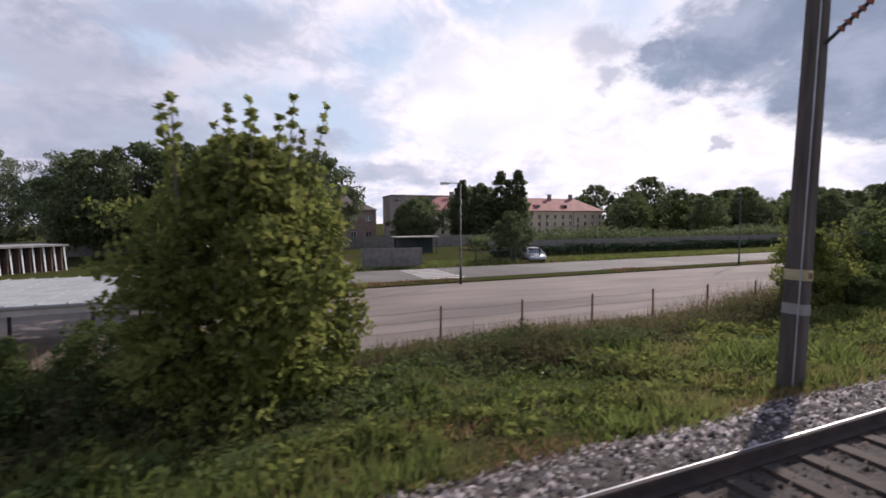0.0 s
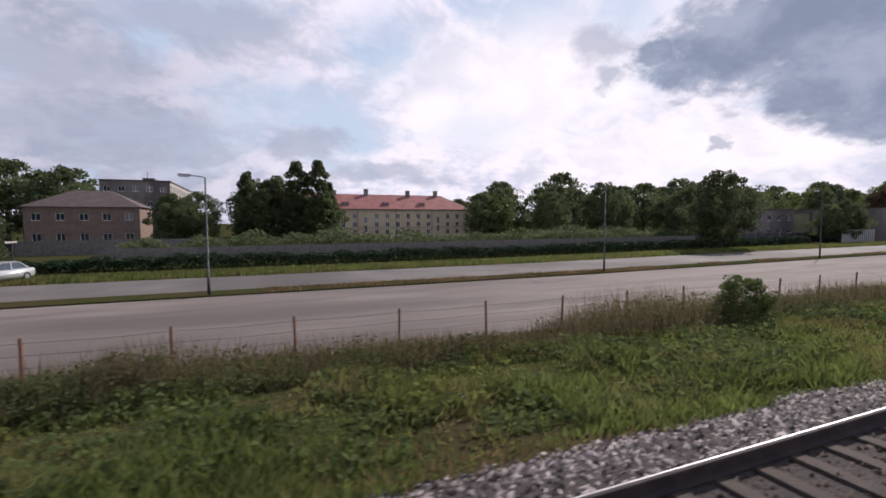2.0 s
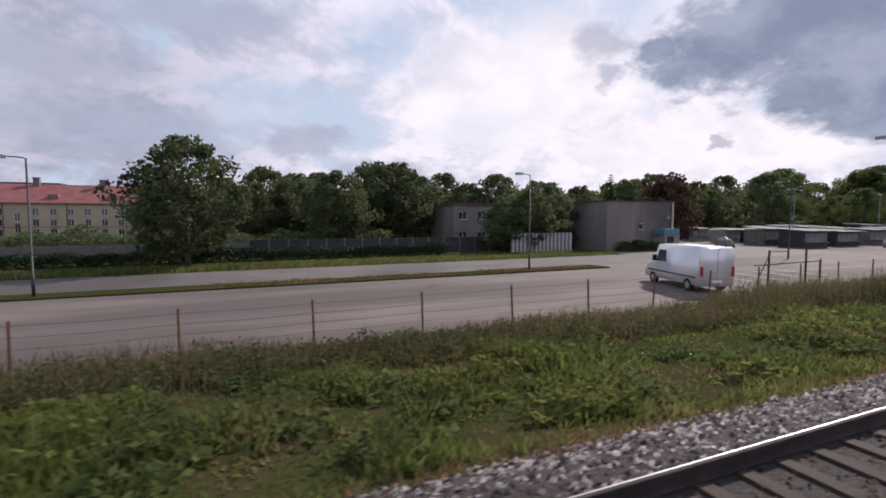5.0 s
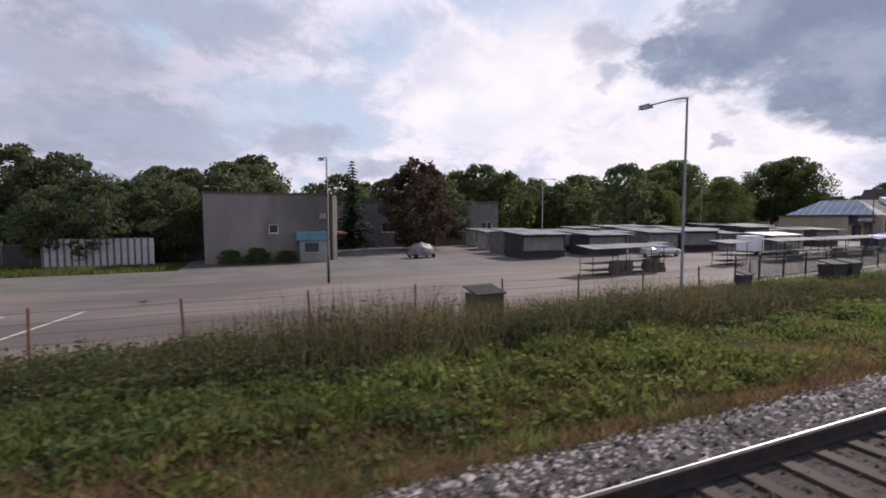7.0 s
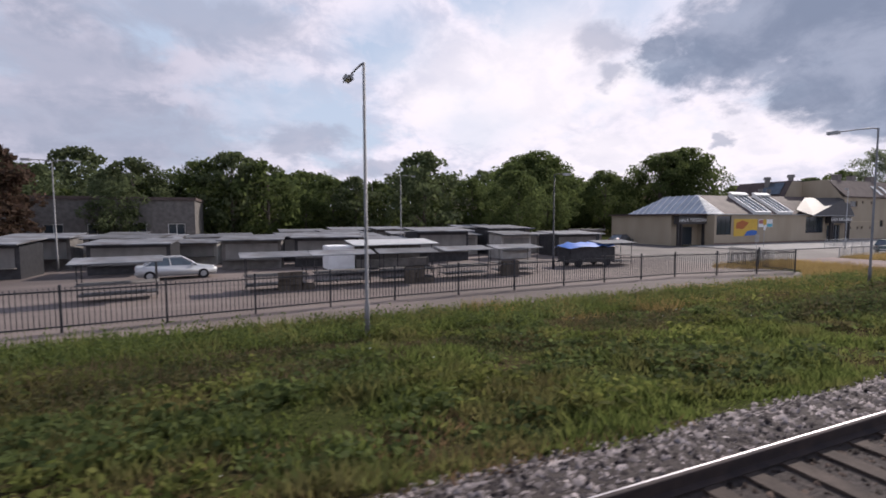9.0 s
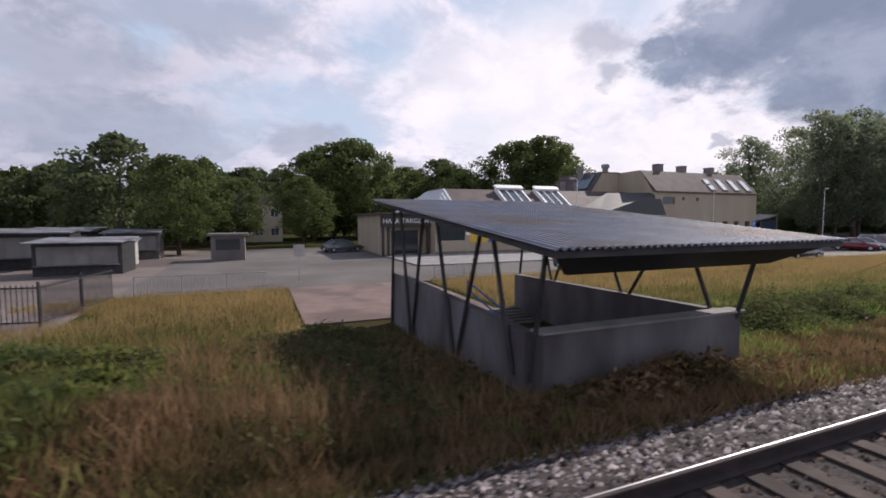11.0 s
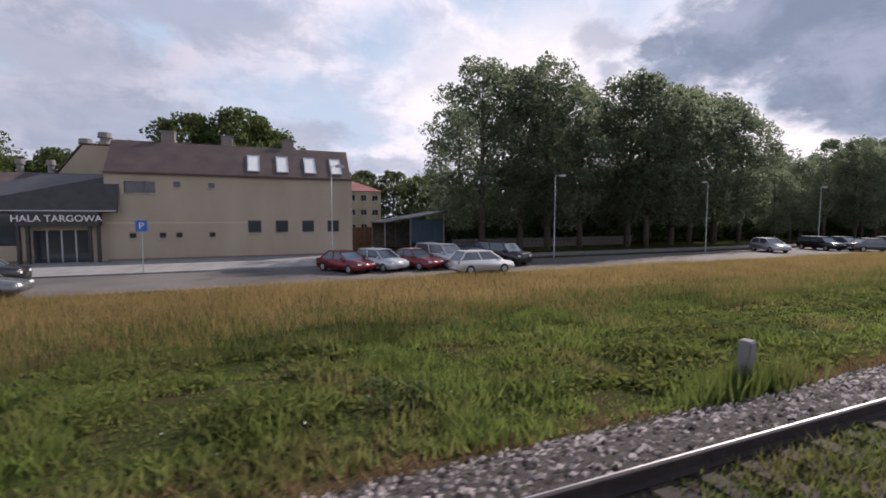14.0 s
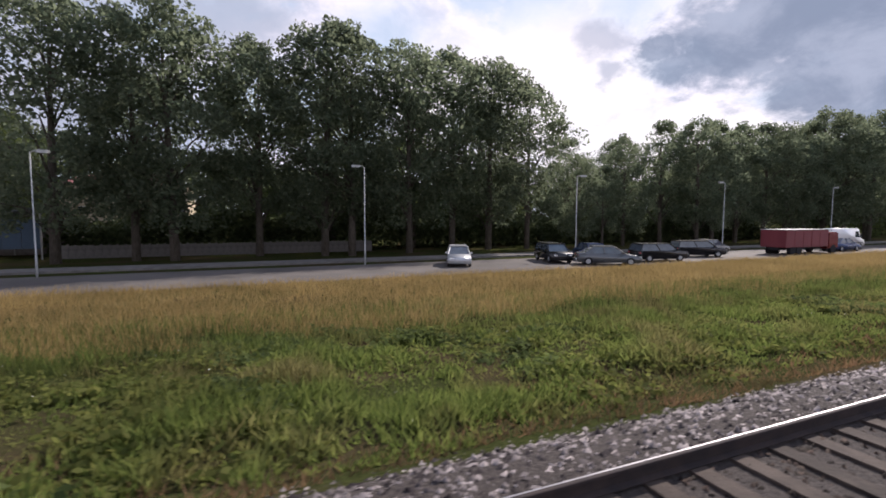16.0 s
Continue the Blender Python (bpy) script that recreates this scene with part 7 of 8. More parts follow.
for x in (-2.2, 3.4):
    bm = bmesh.new()
    tube(bm, [(x, 0.3, 0.3), (x, 0.5, 0.3)], [0.3, 0.3], 14)
    part("wheel", bm, M["black"], e)
bm = bmesh.new()
box(bm, -0.3, -0.2, 0, 0.3, 0.2, 0.32)
bm.faces.ensure_lookup_table()
lid = [f for f in bm.faces if f.normal.z > 0.9]
bmesh.ops.inset_region(bm, faces=lid, thickness=0.03)
for v in lid[0].verts:
    v.co.z = 0.05
crate = mesh_of("crate", bm, M["bark"])
crng = np.random.default_rng(8)
for cx, cy, q in ((177.2, 24.4, 9), (180.6, 24.8, 8), (199.0, 26.2, 7), (206, 26.3, 7), (213, 27.1, 6)):
    for k in range(q):
        lv = k % 3
        o = tagged(new("crate", crate), "dark wooden open crate stacked at a market table", "crate", "crates at the market tables")
        o.matrix_basis = pose(cx + 0.62 * (k // 3 - 1), cy - 0.95 + crng.normal() * 0.06, road_level(cx) + 0.022 + 0.325 * lv, 0, 0, crng.normal() * 5)


# ---------- track bed, stones, grass ----------
def fast(name, V, F, material, label, category, parent=None, kind="stuff", smooth=False):
    """A big joined mesh from arrays of vertices and equal-sized faces."""
    me = bpy.data.meshes.new(name)
    n, k = F.shape
    me.vertices.add(len(V))
    me.vertices.foreach_set("co", np.ascontiguousarray(V, dtype=np.float32).ravel())
    me.loops.add(n * k)
    me.loops.foreach_set("vertex_index", F.astype(np.int32).ravel())
    me.polygons.add(n)
    me.polygons.foreach_set("loop_start", np.arange(0, n * k, k, dtype=np.int32))
    me.update(calc_edges=True)
    me.materials.append(material)
    if smooth:
        me.polygons.foreach_set("use_smooth", np.ones(n, dtype=bool))
    ob = new(name, me)
    return tagged(ob, label, category, kind=kind)


def gz(x, y):
    """Ground heights for arrays."""
    xs, r = np.asarray(x), np.interp(x, [-200, 70, 100, 160, 260, 420], [-1.7, -1.65, -1.48, -1.3, -1.25, -1.15])
    Y = np.asarray(y)
    z95 = -0.95 + 0.2 * (r + 1.3)
    z = np.interp(Y, [-9, -2, -1.2, 0, 4, 4.4, 5.4, 6.5], [-0.85, -0.85, -0.42, -0.32, -0.32, -0.34, -0.68, -0.75])
    z = np.where(Y > 6.5, -0.75 + (z95 + 0.75) * (Y - 6.5) / 3.0, z)
    z = np.where(Y > 9.5, z95 + (r - z95) * np.clip((Y - 9.5) / 3.5, 0, 1), z)
    return z + lumps(xs, Y) + np.where((Y > 5.2) & (Y < 13.0), mound(xs, Y), 0.0)


def rank(x):
    """How tall the weeds stand along the line."""
    return np.interp(x, [-20, 36, 42, 44, 53, 56, 64, 66, 76, 79, 92, 95, 140, 150, 176, 190, 225, 260], [1.1, 1.1, 1.1, 0.6, 0.5, 1.1, 1.15, 0.95, 0.85, 1.1, 1.1, 0.75, 0.85, 1.2, 1.2, 0.35, 0.25, 0.35])


SR = np.random.default_rng(41)


def edge(x):
    """How far the ballast shoulder reaches from the track."""
    return np.interp(x, [0, 110, 150, 230, 300, 330], [4.36, 4.36, 4.6, 4.45, 4.85, 5.15]) + 0.10 * np.sin(0.9 * x) + 0.07 * np.sin(2.3 * x)


def blades(x, y, h, w, lean=0.35, base=None):
    """Leaning pointed grass blades at the given spots."""
    n = len(x)
    z = gz(x, y) - 0.02 if base is None else base
    a = SR.random(n) * 2 * np.pi
    dx, dy = np.cos(a), np.sin(a)
    b = SR.random(n) * 2 * np.pi
    ln = h * lean * SR.random(n)
    P = np.stack([x, y, z], 1)
    side = np.stack([dx * w, dy * w, np.zeros(n)], 1)
    tip = np.stack([np.cos(b) * ln, np.sin(b) * ln, h], 1)
    V = np.stack([P - side, P + side, P + tip], 1).reshape(-1, 3)
    F = np.arange(n * 3).reshape(n, 3)
    return V, F


def leaf_quads(x, y, z, s):
    n = len(x)
    P = np.stack([x, y, z], 1)
    a = SR.normal(size=(n, 3)) * np.array([1, 1, 0.45])
    a /= np.linalg.norm(a, axis=1)[:, None]
    b = np.cross(a, SR.normal(size=(n, 3)))
    b /= np.linalg.norm(b, axis=1)[:, None]
    s = s[:, None]
    V = np.stack([P - a * s, P + b * s * 0.55, P + a * s, P - b * s * 0.55], 1).reshape(-1, 3)
    return V, np.arange(n * 4).reshape(n, 4)


def patchy(x, y, sx=0.25, sy=0.6, ph=0.0):
    """Smooth pseudo-random field, -1 to 1, for patches."""
    return (np.sin(x * sx + ph + 1.7 * np.sin(y * sy + ph)) + np.sin(x * sx * 2.3 + y * sy * 1.1 + 2 * ph) + np.sin(x * sx * 0.31 - y * sy * 0.7 + 3 * ph)) / 3


LATTICE = np.random.default_rng(3).random((128, 128))


def vnoise(x, y, s, shift=0.0):
    """Smooth value noise, 0 to 1, with features s metres across."""
    u, v = np.asarray(x) / s + 17.3 * shift + 64, np.asarray(y) / s + 9.1 * shift + 64
    i, j = np.floor(u).astype(int), np.floor(v).astype(int)
    f, g = u - i, v - j
    f, g = f * f * (3 - 2 * f), g * g * (3 - 2 * g)
    a, b = LATTICE[i % 128, j % 128], LATTICE[(i + 1) % 128, j % 128]
    c, d = LATTICE[i % 128, (j + 1) % 128], LATTICE[(i + 1) % 128, (j + 1) % 128]
    return (a * (1 - f) + b * f) * (1 - g) + (c * (1 - f) + d * f) * g


def tuft(x, y):
    """Where the growth stands in hummocks: 0 in the gaps, 1 on the tussocks."""
    q = 0.5 * vnoise(x, y, 1.5) + 0.3 * vnoise(x, y, 0.62, 1.0) + 0.2 * vnoise(x, y, 0.27, 2.0)
    return np.clip((q - 0.33) / 0.34, 0, 1)


# verge: short grass, thinner and browner near the ballast and in patches
n = 900000
x = SR.random(n) * 392 - 18
y = edge(x) - 0.3 + (14.3 - edge(x)) * SR.random(n) ** 1.1
brown = np.clip(1.7 - np.abs(x - 252) / 8.5, 0, 0.9) * np.clip((7.6 + 0.8 * np.sin(x * 0.7) - y) / 1.2, 0, 1) + np.clip(1.3 - np.abs(x - 148) / 22, 0, 0.8) * np.clip((7.4 - y) / 1.6, 0, 1) + np.clip(1.3 - np.abs(x - 231) / 9, 0, 0.7) * np.clip((7.0 - y) / 1.4, 0, 1) + np.clip(1.3 - np.abs(x - 30) / 9, 0, 0.8) * np.clip((6.4 - y) / 1.2, 0, 1)
keep = (patchy(x, y) > -1.1 + 1.3 * np.clip((edge(x) + 0.9 - y) / 1.0, 0, 1) * (0.4 + 0.6 * (x > 100))) & (SR.random(n) > 0.92 * brown) & ~((np.abs(x - 245.6) < 3.0) & (y > 6.6)) & ~((np.abs(x - 229) < 1.6) & (y > 7.6) & (y < 10.1))
x, y = x[keep], y[keep]
tf = tuft(x, y)
kp = SR.random(len(x)) < 0.5 + 0.5 * tf
x, y, tf = x[kp], y[kp], tf[kp]
h = (0.09 + 0.36 * tf ** 1.4 * (0.6 + 0.6 * vnoise(x, y, 4.0, 5.0))) * (0.55 + 0.6 * SR.random(len(x))) * np.clip((y - edge(x) + 0.9) / 1.5, 0.45, 1)
for sel, mt, lb in ((x < 236 + 3 * np.sin(y), "blade", "patchy green grass on the railway verge"), (x >= 236 + 3 * np.sin(y), "blade_meadow", "yellowish green grass on the railway verge")):
    V, F = blades(x[sel], y[sel], h[sel], 0.018 + 0.026 * SR.random(sel.sum()), 1.1)
    fast("verge_grass", V, F, M[mt], lb, "grass")
n = 220000
x = SR.random(n) * 400 - 25
x[170000:] = np.where(SR.random(50000) < 0.6, 126 + 44 * SR.random(50000), np.where(SR.random(50000) < 0.5, 20 + 20 * SR.random(50000), 223 + 17 * SR.random(50000)))
x[120000:170000] = 235 + 31 * SR.random(50000) ** 0.9
y = edge(x) - 0.4 + 2.6 * SR.random(n) ** 1.3
y[120000:170000] = 4.9 + 3.0 * SR.random(50000) ** 1.1
y[170000:] = 4.5 + np.where(x[170000:] > 100, 2.9, 1.6) * SR.random(50000)
keep = (patchy(x, y, 0.25, 0.6) < -0.25 + 0.9 * np.clip((edge(x) + 1.0 - y) / 1.0, 0, 1)) | ((x > 235) & (x < 266) & (SR.random(n) < 0.85))
keep[170000:] = True
keep &= ~((np.abs(x - 245.8) < 3.0) & (y > 6.6))
x, y = x[keep], y[keep]
V, F = blades(x, y, (0.06 + 0.16 * SR.random(len(x))) * np.where((x > 235) & (x < 266), 1.4, 1.0), 0.012 + 0.01 * SR.random(len(x)), 1.3)
fast("dead_grass", V, F, M["dead"], "flattened brown dead grass by the ballast", "grass")
# low leafy weeds in clumps over the verge
nc = 25000
cx, cy = SR.random(nc) * 392 - 18, 5.4 + 8.4 * SR.random(nc)
tf = tuft(cx, cy)
kp = (tf > 0.25) & (vnoise(cx, cy, 3.2, 7.0) > np.where(cx < 236, 0.3, 0.42))
cx, cy, tf = cx[kp], cy[kp], tf[kp]
k = 17
X = np.repeat(cx, k) + SR.normal(size=len(cx) * k) * 0.15
Y = np.repeat(cy, k) + SR.normal(size=len(cx) * k) * 0.15
hh = np.repeat((0.10 + 0.32 * tf * SR.random(len(cx))) * np.where(cx < 236, 1.25, 0.95), k) * (0.35 + 0.65 * SR.random(len(cx) * k))
kp = ~((np.abs(X - 245.6) < 3.1) & (Y > 6.6)) & ~((X > 236) & (X < 262 + 2 * np.sin(3 * Y)) & (Y < 7.8 + 0.6 * np.sin(X))) & ~((np.abs(X - 229) < 1.6) & (Y > 7.5) & (Y < 10.1))
X, Y, hh = X[kp], Y[kp], hh[kp]
dk = vnoise(X, Y, 2.6, 9.0) > np.where(X < 95, 0.44, np.where(X < 236, 0.50, 0.66))
for sel, mt, lb in ((~dk, "leaf_light", "low yellow-green leafy weeds among the grass"), (dk, "leaf", "low dark leafy weeds among the grass")):
    V, F = leaf_quads(X[sel], Y[sel], gz(X[sel], Y[sel]) + hh[sel], 0.045 + 0.06 * SR.random(sel.sum()))
    fast("verge_weeds", V, F, M[mt], lb, "weeds")
# thick stand of leafy weeds beyond the underpass
def stand(x0, x1, y0, y1, nc, h0, h1, mt, lb):
    """Upright leafy stalks in irregular groups."""
    cx, cy = x0 + (x1 - x0) * SR.random(nc), y0 + (y1 - y0) * SR.random(nc)
    edge_fall = np.clip(1.25 - np.hypot((cx - (x0 + x1) / 2) / (x1 - x0) * 2, (cy - (y0 + y1) / 2) / (y1 - y0) * 1.6), 0.25, 1)
    top = (h0 + (h1 - h0) * SR.random(nc)) * edge_fall * (1 + 0.35 * patchy(cx, cy, 1.1, 1.3, 2.0))
    k = 21
    u = SR.random(nc * k) ** 0.8
    X = np.repeat(cx, k) + SR.normal(size=nc * k) * 0.10
    Y = np.repeat(cy, k) + SR.normal(size=nc * k) * 0.10
    V, F = leaf_quads(X, Y, gz(X, Y) + np.repeat(top, k) * u, 0.034 + 0.044 * SR.random(nc * k))
    fast("tall_weeds", V, F, M[mt], lb, "weeds")
    X = np.repeat(cx, 5) + SR.normal(size=nc * 5) * 0.1
    Y = np.repeat(cy, 5) + SR.normal(size=nc * 5) * 0.1
    V, F = blades(X, Y, np.repeat(top, 5) * (0.8 + 0.5 * SR.random(nc * 5)), 0.008 + 0.01 * SR.random(nc * 5), 0.4)
    fast("tall_weeds", V, F, M["weed"], "withered stalks among leafy weeds", "weeds")


STANDS = (
    (251.8, 255.6, 7.9, 11.0, 330, 0.5, 1.1), (256.0, 258.4, 8.3, 11.6, 200, 0.45, 1.15), (258.8, 262.4, 8.6, 12.2, 300, 0.45, 1.0), (249.4, 251.6, 8.2, 12.5, 220, 0.3, 0.7), (76, 92, 6.4, 11.6, 2100, 0.3, 0.85), (84, 93.5, 10.0, 13.0, 700, 0.5, 1.1), (-10, 2, 7.6, 12.6, 1000, 0.5, 1.1),
    (2, 12, 8.8, 12.8, 900, 0.4, 0.95), (12, 24, 10.2, 12.8, 800, 0.4, 0.95), (29, 38, 9.8, 12.8, 700, 0.4, 0.95), (38.5, 46.5, 10.2, 12.8, 800, 0.5, 1.15),
    (55, 72, 10.2, 12.9, 1000, 0.35, 0.95), (70, 84, 10.2, 12.9, 800, 0.35, 0.9), (238.6, 241.9, 6.8, 11.5, 260, 0.35, 0.95), (238.8, 241.8, 11.5, 15.0, 200, 0.35, 0.85),
    (22, 31, 8.6, 11.5, 600, 0.3, 0.8), (98, 126, 10.0, 13.4, 900, 0.3, 0.8), (135, 147, 7.0, 11.0, 900, 0.2, 0.55), (128, 146, 10.6, 13.6, 700, 0.4, 0.95),
    (146, 158, 9.6, 13.8, 1200, 0.5, 1.15), (157, 171, 10.2, 13.8, 1300, 0.45, 1.1), (170, 182, 10.6, 14.4, 1100, 0.5, 1.2), (182, 190, 12.2, 14.6, 300, 0.3, 0.7),
    (213, 222, 7.8, 10.6, 500, 0.4, 0.85), (224.8, 232.6, 6.6, 7.5, 250, 0.12, 0.3), (308, 350, 9.0, 13.4, 420, 0.2, 0.45))
for s in STANDS:
    stand(*s, "nettle" if s[0] < 249 else "leaf" if s[0] < 300 else "leaf_light", "stand of dark leafy weeds in the verge")
# dead stalks before the underpass parapet, grass along its wall and round the marker stone
stand(241.5, 250.2, 5.4, 6.6, 500, 0.3, 0.6, "dead", "brown dead weeds before the underpass parapet")
n = 12000
x, y = 248.5 + 1.7 * SR.random(n), 6.4 + 10.2 * SR.random(n)
V, F = blades(x, y, 0.12 + 0.4 * SR.random(n) ** 1.3, 0.014 + 0.02 * SR.random(n), 0.8)
fast("verge_grass", V, F, M["blade_meadow"], "rough grass along the underpass wall", "grass")
n = 900
x, y = 304.5 + 0.7 * SR.normal(size=n), 4.72 + 0.2 * SR.normal(size=n)
V, F = blades(x, y, 0.3 + 0.45 * SR.random(n), 0.012 + 0.012 * SR.random(n), 0.5, base=gz(x, y) - 0.05)
fast("verge_grass", V, F, M["blade_meadow"], "tuft of tall grass round a marker stone", "grass")
n = 2600
x, y = 280.6 + 1.7 * SR.normal(size=n), 4.75 + 0.22 * SR.normal(size=n)
V, F = blades(x, y, 0.25 + 0.35 * SR.random(n), 0.014 + 0.014 * SR.random(n), 0.6, base=gz(x, y) - 0.05)
fast("verge_grass", V, F, M["blade_meadow"], "tall lush grass at the foot of a mast", "grass")
# weeds along the edge of the market ground
n = 30000
x, y = 174 + 58 * SR.random(n), 14.0 + 3.1 * SR.random(n)
V, F = blades(x, y, 0.1 + 0.45 * SR.random(n) ** 1.5, 0.015 + 0.02 * SR.random(n), 0.9)
fast("verge_grass", V, F, M["blade"], "rough grass along the market fence", "grass")
nc = 900
cx, cy = 174 + 56 * SR.random(nc), 13.6 + 2.8 * SR.random(nc)
k = 22
X, Y = np.repeat(cx, k) + SR.normal(size=nc * k) * 0.2, np.repeat(cy, k) + SR.normal(size=nc * k) * 0.2
V, F = leaf_quads(X, Y, gz(X, Y) + np.repeat(0.25 + 0.5 * SR.random(nc), k) * SR.random(nc * k), 0.03 + 0.04 * SR.random(nc * k))
fast("verge_weeds", V, F, M["leaf"], "leafy weeds along the market fence", "weeds")
# tall weeds and seed stalks along the wire fence, in drifts
n = 150000
x = SR.random(n) * 265 - 22
y = 9.8 + 4.0 * SR.random(n) ** 0.7
dr = patchy(x, y * 0.3, 0.22, 0.5, 4.0)
keep = (dr > -0.85) & ~((np.abs(x - 245.8) < 3.6))
x, y, dr = x[keep], y[keep], dr[keep]
h = (0.4 + 1.05 * SR.random(len(x)) ** 1.4) * np.clip(0.85 + 0.6 * dr, 0.5, 1.4) * np.clip((y - 9.2) / 1.6, 0.35, 1) * rank(x)
V, F = blades(x, y, h, 0.008 + 0.012 * SR.random(len(x)), 0.6)
fast("tall_weeds", V, F, M["weed"], "tall dull green weeds along the fence", "weeds")
nc = 6600
cx, cy = SR.random(nc) * 262 - 22, 10.2 + 3.2 * SR.random(nc)
dr = patchy(cx, cy * 0.3, 0.22, 0.5, 4.0)
kp = (dr > -0.7) & (np.abs(cx - 245.8) > 3.8)
cx, cy, dr = cx[kp], cy[kp], dr[kp]
k = 22
top = np.repeat(np.clip(0.8 + 0.6 * dr, 0.45, 1.3) * (0.6 + 0.5 * SR.random(len(cx))) * rank(cx), k)
X, Y = np.repeat(cx, k) + SR.normal(size=len(cx) * k) * 0.22, np.repeat(cy, k) + SR.normal(size=len(cx) * k) * 0.22
V, F = leaf_quads(X, Y, gz(X, Y) + top * SR.random(len(X)), 0.03 + 0.045 * SR.random(len(X)))
fast("tall_weeds", V, F, M["weed_leaf"], "tall leafy nettles along the fence", "weeds")
# dry meadow before the market hall
n = 330000
x = 205 + 195 * SR.random(n)
y = 13.2 + 12.2 * SR.random(n)
ok = ((x > 231 + 2.0 * np.sin(y)) & ((y > 15.0 + 0.5 * np.sin(x * 0.8)) | (x < 239))) | ((y < 17.5) & (patchy(x, y, 0.4, 0.8) > 0))
ok &= ~((x > 239.9) & (x < 248.0) & (y < 26))
x, y = x[ok], y[ok]
V, F = blades(x, y, (0.2 + 0.32 * SR.random(len(x))) * (1 + 0.3 * patchy(x, y, 0.3, 0.7, 5.0)), 0.007 + 0.008 * SR.random(len(x)), 0.9)
fast("dry_meadow", V, F, M["dry"], "tall straw-coloured dry grass before the street", "grass")
n = 60000
x, y = 232 + 168 * SR.random(n), 12.0 + 5.4 * SR.random(n) ** 1.2
ok = ~((x > 239.0) & (x < 249.2))
x, y = x[ok], y[ok]
V, F = blades(x, y, 0.25 + 0.3 * SR.random(len(x)), 0.014 + 0.01 * SR.random(len(x)), 0.6)
fast("verge_grass", V, F, M["blade"], "longer green grass at the edge of the dry meadow", "grass")
# specks of white blossom over the verge
n = 1500
x, y = SR.random(n) * 395 - 22, 5.8 + 7.4 * SR.random(n)
ok = patchy(x, y, 0.33, 0.7, 6.0) > 0.15
x, y = x[ok], y[ok]
V, F = leaf_quads(x, y, gz(x, y) + 0.12 + 0.22 * SR.random(len(x)), 0.016 + 0.016 * SR.random(len(x)))
fast("verge_flowers", V, F, M["flower"], "scattered small white blossoms in the grass", "flowers")
# rank growth round the underpass walls
n = 6500
x = np.where(SR.random(n) < 0.92, 238.2 + 4.4 * SR.random(n), 241.5 + 9.5 * SR.random(n))
y = np.where(x < 242.6, 5.7 + 7.5 * SR.random(n), 5.3 + 1.25 * SR.random(n))
V, F = leaf_quads(x, y, gz(x, y) + np.where(x < 242.6, np.clip(0.35 + 0.55 * patchy(x, y, 1.2, 1.1, 1.0), 0.1, 0.8), 0.4) * SR.random(n), 0.03 + 0.045 * SR.random(n))
fast("tall_weeds", V, F, M["weed_leaf"], "rank weeds round the underpass walls", "weeds")
n = 14000
x = np.where(SR.random(n) < 0.5, 237.0 + 5.8 * SR.random(n), 238.5 + 13.5 * SR.random(n))
y = np.where(x < 242.6, 5.5 + 7.5 * SR.random(n), 5.2 + 1.35 * SR.random(n))
V, F = blades(x, y, 0.15 + 0.5 * SR.random(n) * np.where(x < 242.6, 1.1, 0.6), 0.008 + 0.01 * SR.random(n), 0.8)
fast("tall_weeds", V, F, M["dead"], "withered tall stalks round the underpass walls", "weeds")
# dark hedge below the slab wall beyond the far road
n = 46000
x = 26 + 105 * SR.random(n)
y = 46.5 + 2.6 * SR.random(n)
hz = (1.15 + 0.3 * patchy(x, y, 0.9, 0.1)) * SR.random(n) ** 0.6
V, F = leaf_quads(x, y, gz(x, y) + hz, 0.09 + 0.08 * SR.random(n))
fast("hedge", V, F, M["needle"], "dense dark green hedge beyond the road", "hedge")
n = 30000
x = 30 + 98 * SR.random(n)
y = 59 + 6 * SR.random(n)
hz = (2.4 + 1.2 * patchy(x, y, 0.5, 0.3)) * SR.random(n) ** 0.7
V, F = leaf_quads(x, y, gz(x, y) + hz, 0.14 + 0.12 * SR.random(n))
fast("shrubs", V, F, M["leaf_dark"], "dark shrubs behind the slab wall", "shrubs")
# median strip and far verge
n = 50000
x = SR.random(n) * 191 - 55
y = 28.25 + 1.9 * SR.random(n)
V, F = blades(x, y, 0.08 + 0.25 * SR.random(n) * (patchy(x, y, 0.3, 0.2) > -0.1), 0.03 + 0.02 * SR.random(n), 0.8)
fast("median_grass", V, F, M["dead"], "dry brown grass on the road median", "grass")
n = 52000
x = SR.random(n) * 203 - 55
y = 38.6 + 5.0 * SR.random(n)
V, F = blades(x, y, 0.15 + 0.3 * SR.random(n), 0.05 + 0.03 * SR.random(n), 0.8)
fast("far_verge_grass", V, F, M["blade"], "green grass bank beyond the far road", "grass")

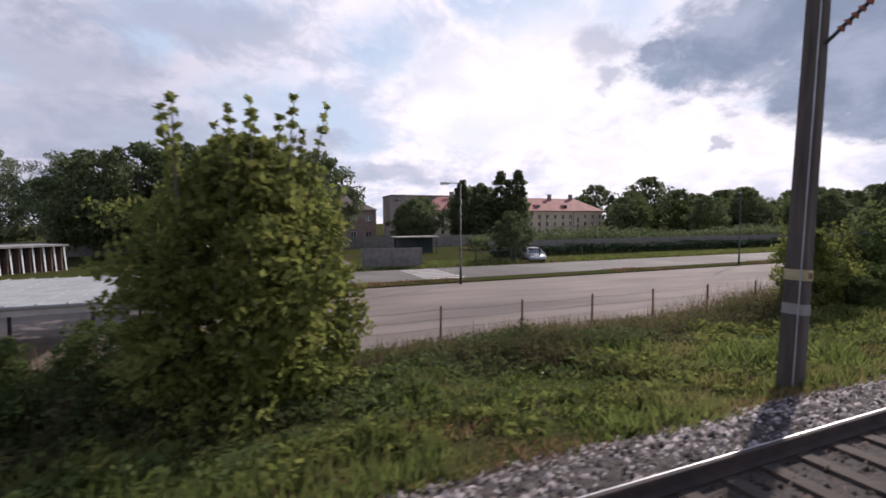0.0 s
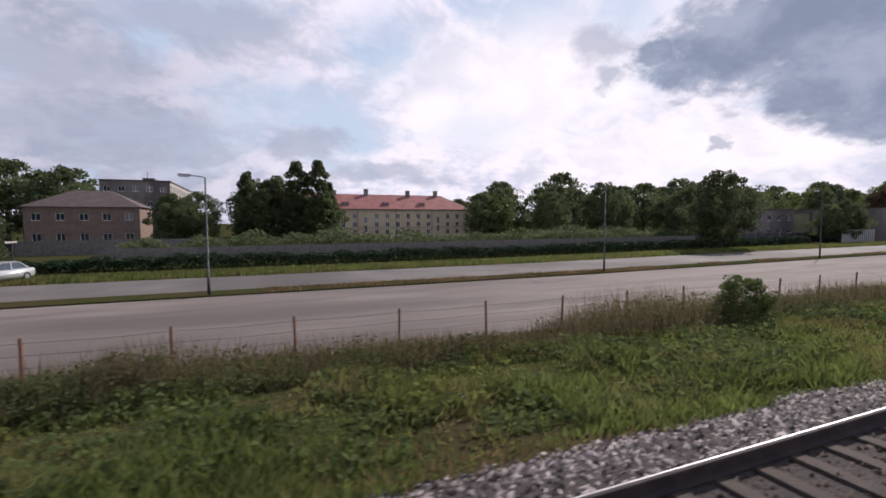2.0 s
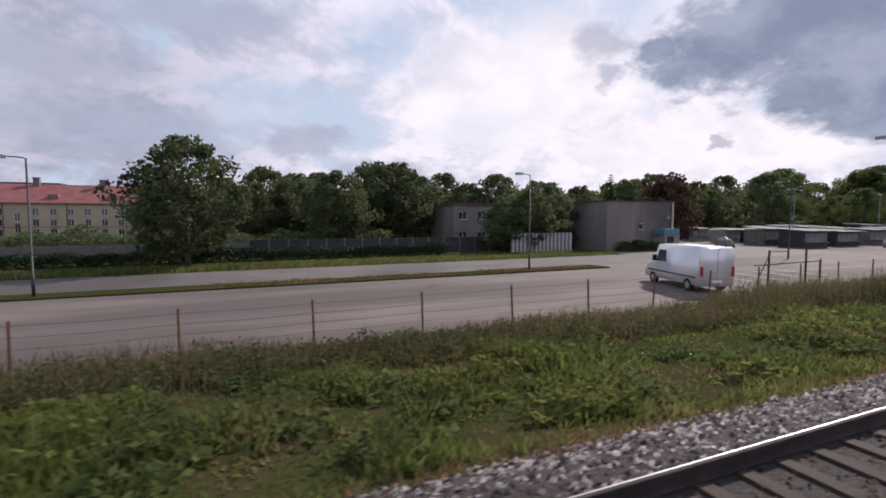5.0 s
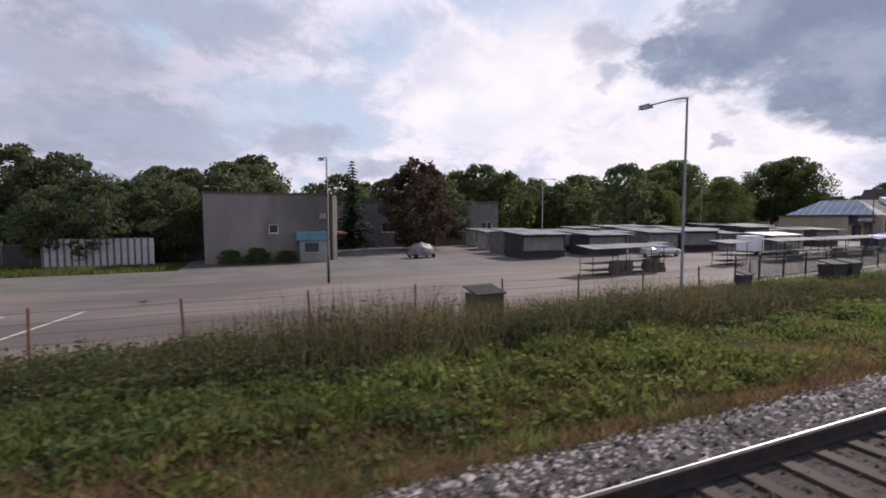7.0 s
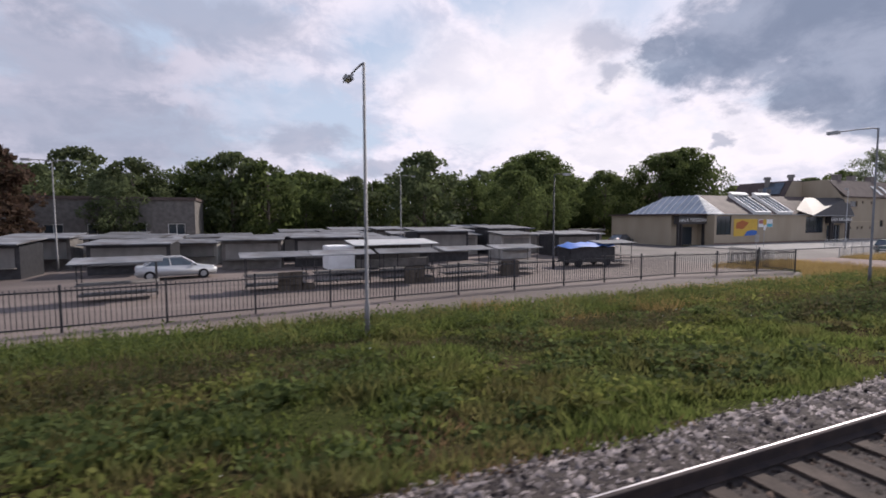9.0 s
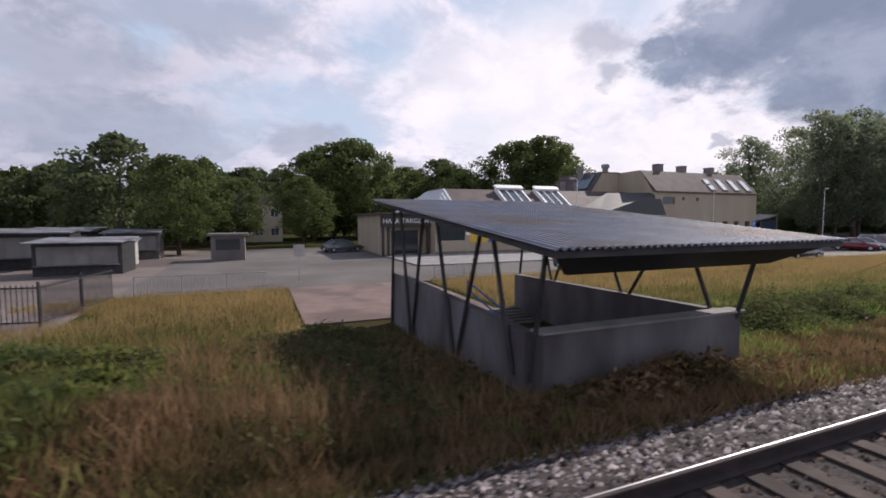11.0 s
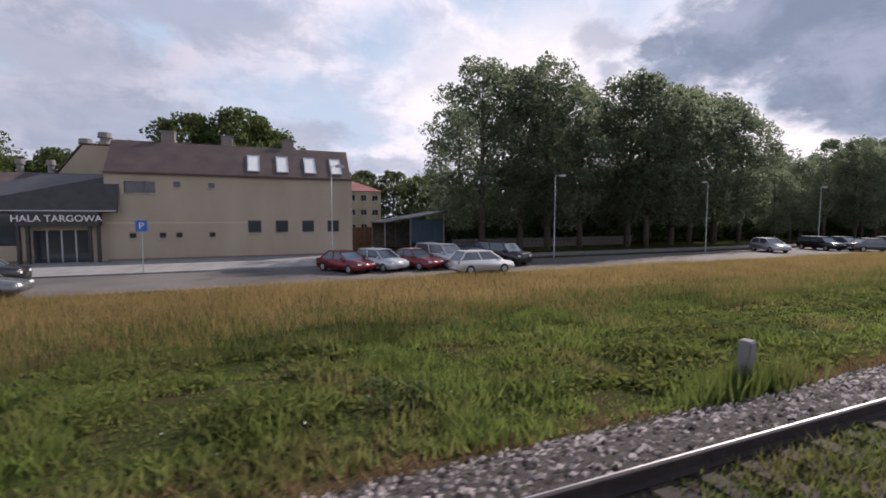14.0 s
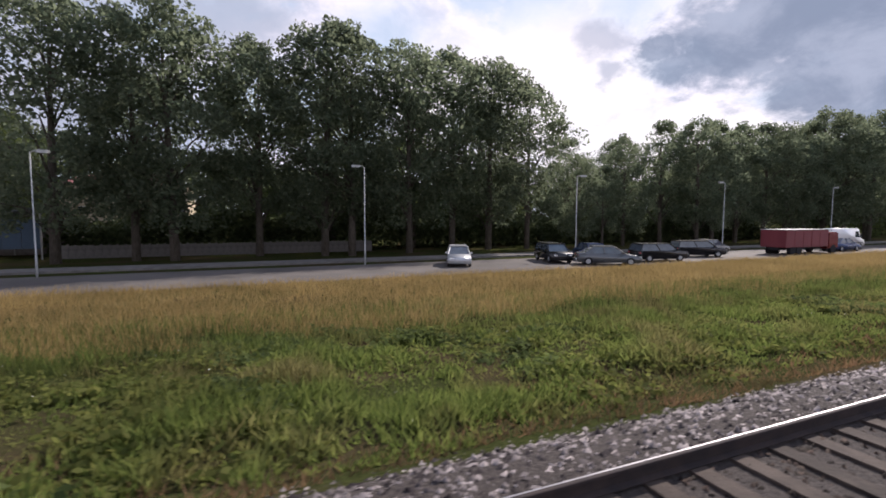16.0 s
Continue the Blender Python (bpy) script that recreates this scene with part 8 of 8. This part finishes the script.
# ballast stones: four-sided lumps with irregular tops
def stones(n, x, y, s, mt, lb):
    """Four-sided lumps with irregular tops on the shaped bed."""
    z = np.interp(y, [1.6, 3.05, 3.2, 3.9, 4.4, 5.0, 5.5], [-0.215, -0.215, -0.165, -0.165, -0.34, -0.62, -0.75])
    oc = np.array([(1, 0, -0.3), (0, 1, -0.3), (-1, 0, -0.3), (0, -1, -0.3), (0, 0, 1)], float)
    V = np.stack([x, y, z], 1)[:, None, :] + oc[None] * s[:, None, None] * (0.7 + 0.6 * SR.random((n, 5, 1))) * np.array([1.25, 1.0, 0.8]) + SR.normal(size=(n, 5, 3)) * s[:, None, None] * 0.3
    tri = np.array([(0, 1, 4), (1, 2, 4), (2, 3, 4), (3, 0, 4)])
    F = (np.arange(n)[:, None, None] * 5 + tri[None]).reshape(-1, 3)
    fast("ballast_stones", V.reshape(-1, 3), F, M[mt], lb, "ballast")


n = 150000
x = SR.random(n) * 366 - 8
stones(n, x, 3.26 + (edge(x) + 0.3 - 3.26) * SR.random(n) ** 0.95, 0.02 + 0.036 * SR.random(n) ** 1.4, "stone_piece", "grey and pinkish crushed ballast stones")
n = 34000
x = SR.random(n) * 366 - 8
stones(n, x, 1.95 + 1.1 * SR.random(n), 0.022 + 0.03 * SR.random(n), "stone_rusty", "rust-stained ballast stones between the rails")
# grass that grows between the rails in two places
for xa, xb in ((231.2, 235.5), (300.2, 305.0)):
    n = 2600
    x, y = xa + (xb - xa) * SR.random(n), 2.55 + 0.32 * SR.normal(size=n)
    V, F = blades(x, y, (0.06 + 0.16 * SR.random(n)) * np.clip(1.3 - np.abs(x - (xa + xb) / 2) / (xb - xa) * 2, 0.2, 1), 0.01 + 0.014 * SR.random(n), 0.9, base=np.full(n, -0.22))
    fast("track_grass", V, F, M["blade"], "green grass tuft between the rails", "grass")
# shrubs in the shade below the park trees
n = 42000
x = 316 + 100 * SR.random(n)
y = 50 + 7 * SR.random(n)
hz = (3.9 + 1.3 * patchy(x, y, 0.35, 0.3)) * SR.random(n) ** 0.7
V, F = leaf_quads(x, y, gz(x, y) + hz, 0.2 + 0.16 * SR.random(n))
fast("shrubs", V, F, M["leaf_dark"], "dark undergrowth below the park trees", "shrubs")


def bed():
    """The shaped ballast bed under the sleepers."""
    prof = [(-1.4, -0.6), (-0.8, -0.3), (0.6, -0.27), (1.6, -0.215), (3.05, -0.215), (3.2, -0.16), (3.9, -0.165), (4.4, -0.34), (5.0, -0.62), (5.5, -0.82)]
    xs = np.arange(-60, 421, 0.5)
    V = [(xx, yy + 0.12 * math.sin(xx * 0.9) * (yy > 4.4), zz) for xx in xs for yy, zz in prof]
    k = len(prof)
    F = np.array([(i * k + j, (i + 1) * k + j, (i + 1) * k + j + 1, i * k + j + 1) for i in range(len(xs) - 1) for j in range(k - 1)])
    return fast("ballast_bed", np.array(V), F, M["stone_bed"], "bed of grey crushed stone under the track", "ballast", kind="structure", smooth=True)


BED = bed()
# concrete sleepers: one by one along the first stretch, the rest joined
bm = bmesh.new()
box(bm, -0.115, -1.25, -0.2, 0.115, 1.25, 0.0, 0.02)
sl = mesh_of("sleeper", bm, M["sleeper"])
bm = bmesh.new()
for k in range(620):
    x = -6.0 + 0.617 * k
    if k < 300:
        o = new("sleeper", sl)
        o.parent = BED
        o.matrix_basis = pose(x, 2.43, -0.175, 0, 0, random.uniform(-0.4, 0.4))
    else:
        box(bm, x - 0.115, 2.43 - 1.25, -0.375, x + 0.115, 2.43 + 1.25, -0.175)
o = part("sleepers", bm, M["sleeper"], BED)
o["kind"] = "stuff"
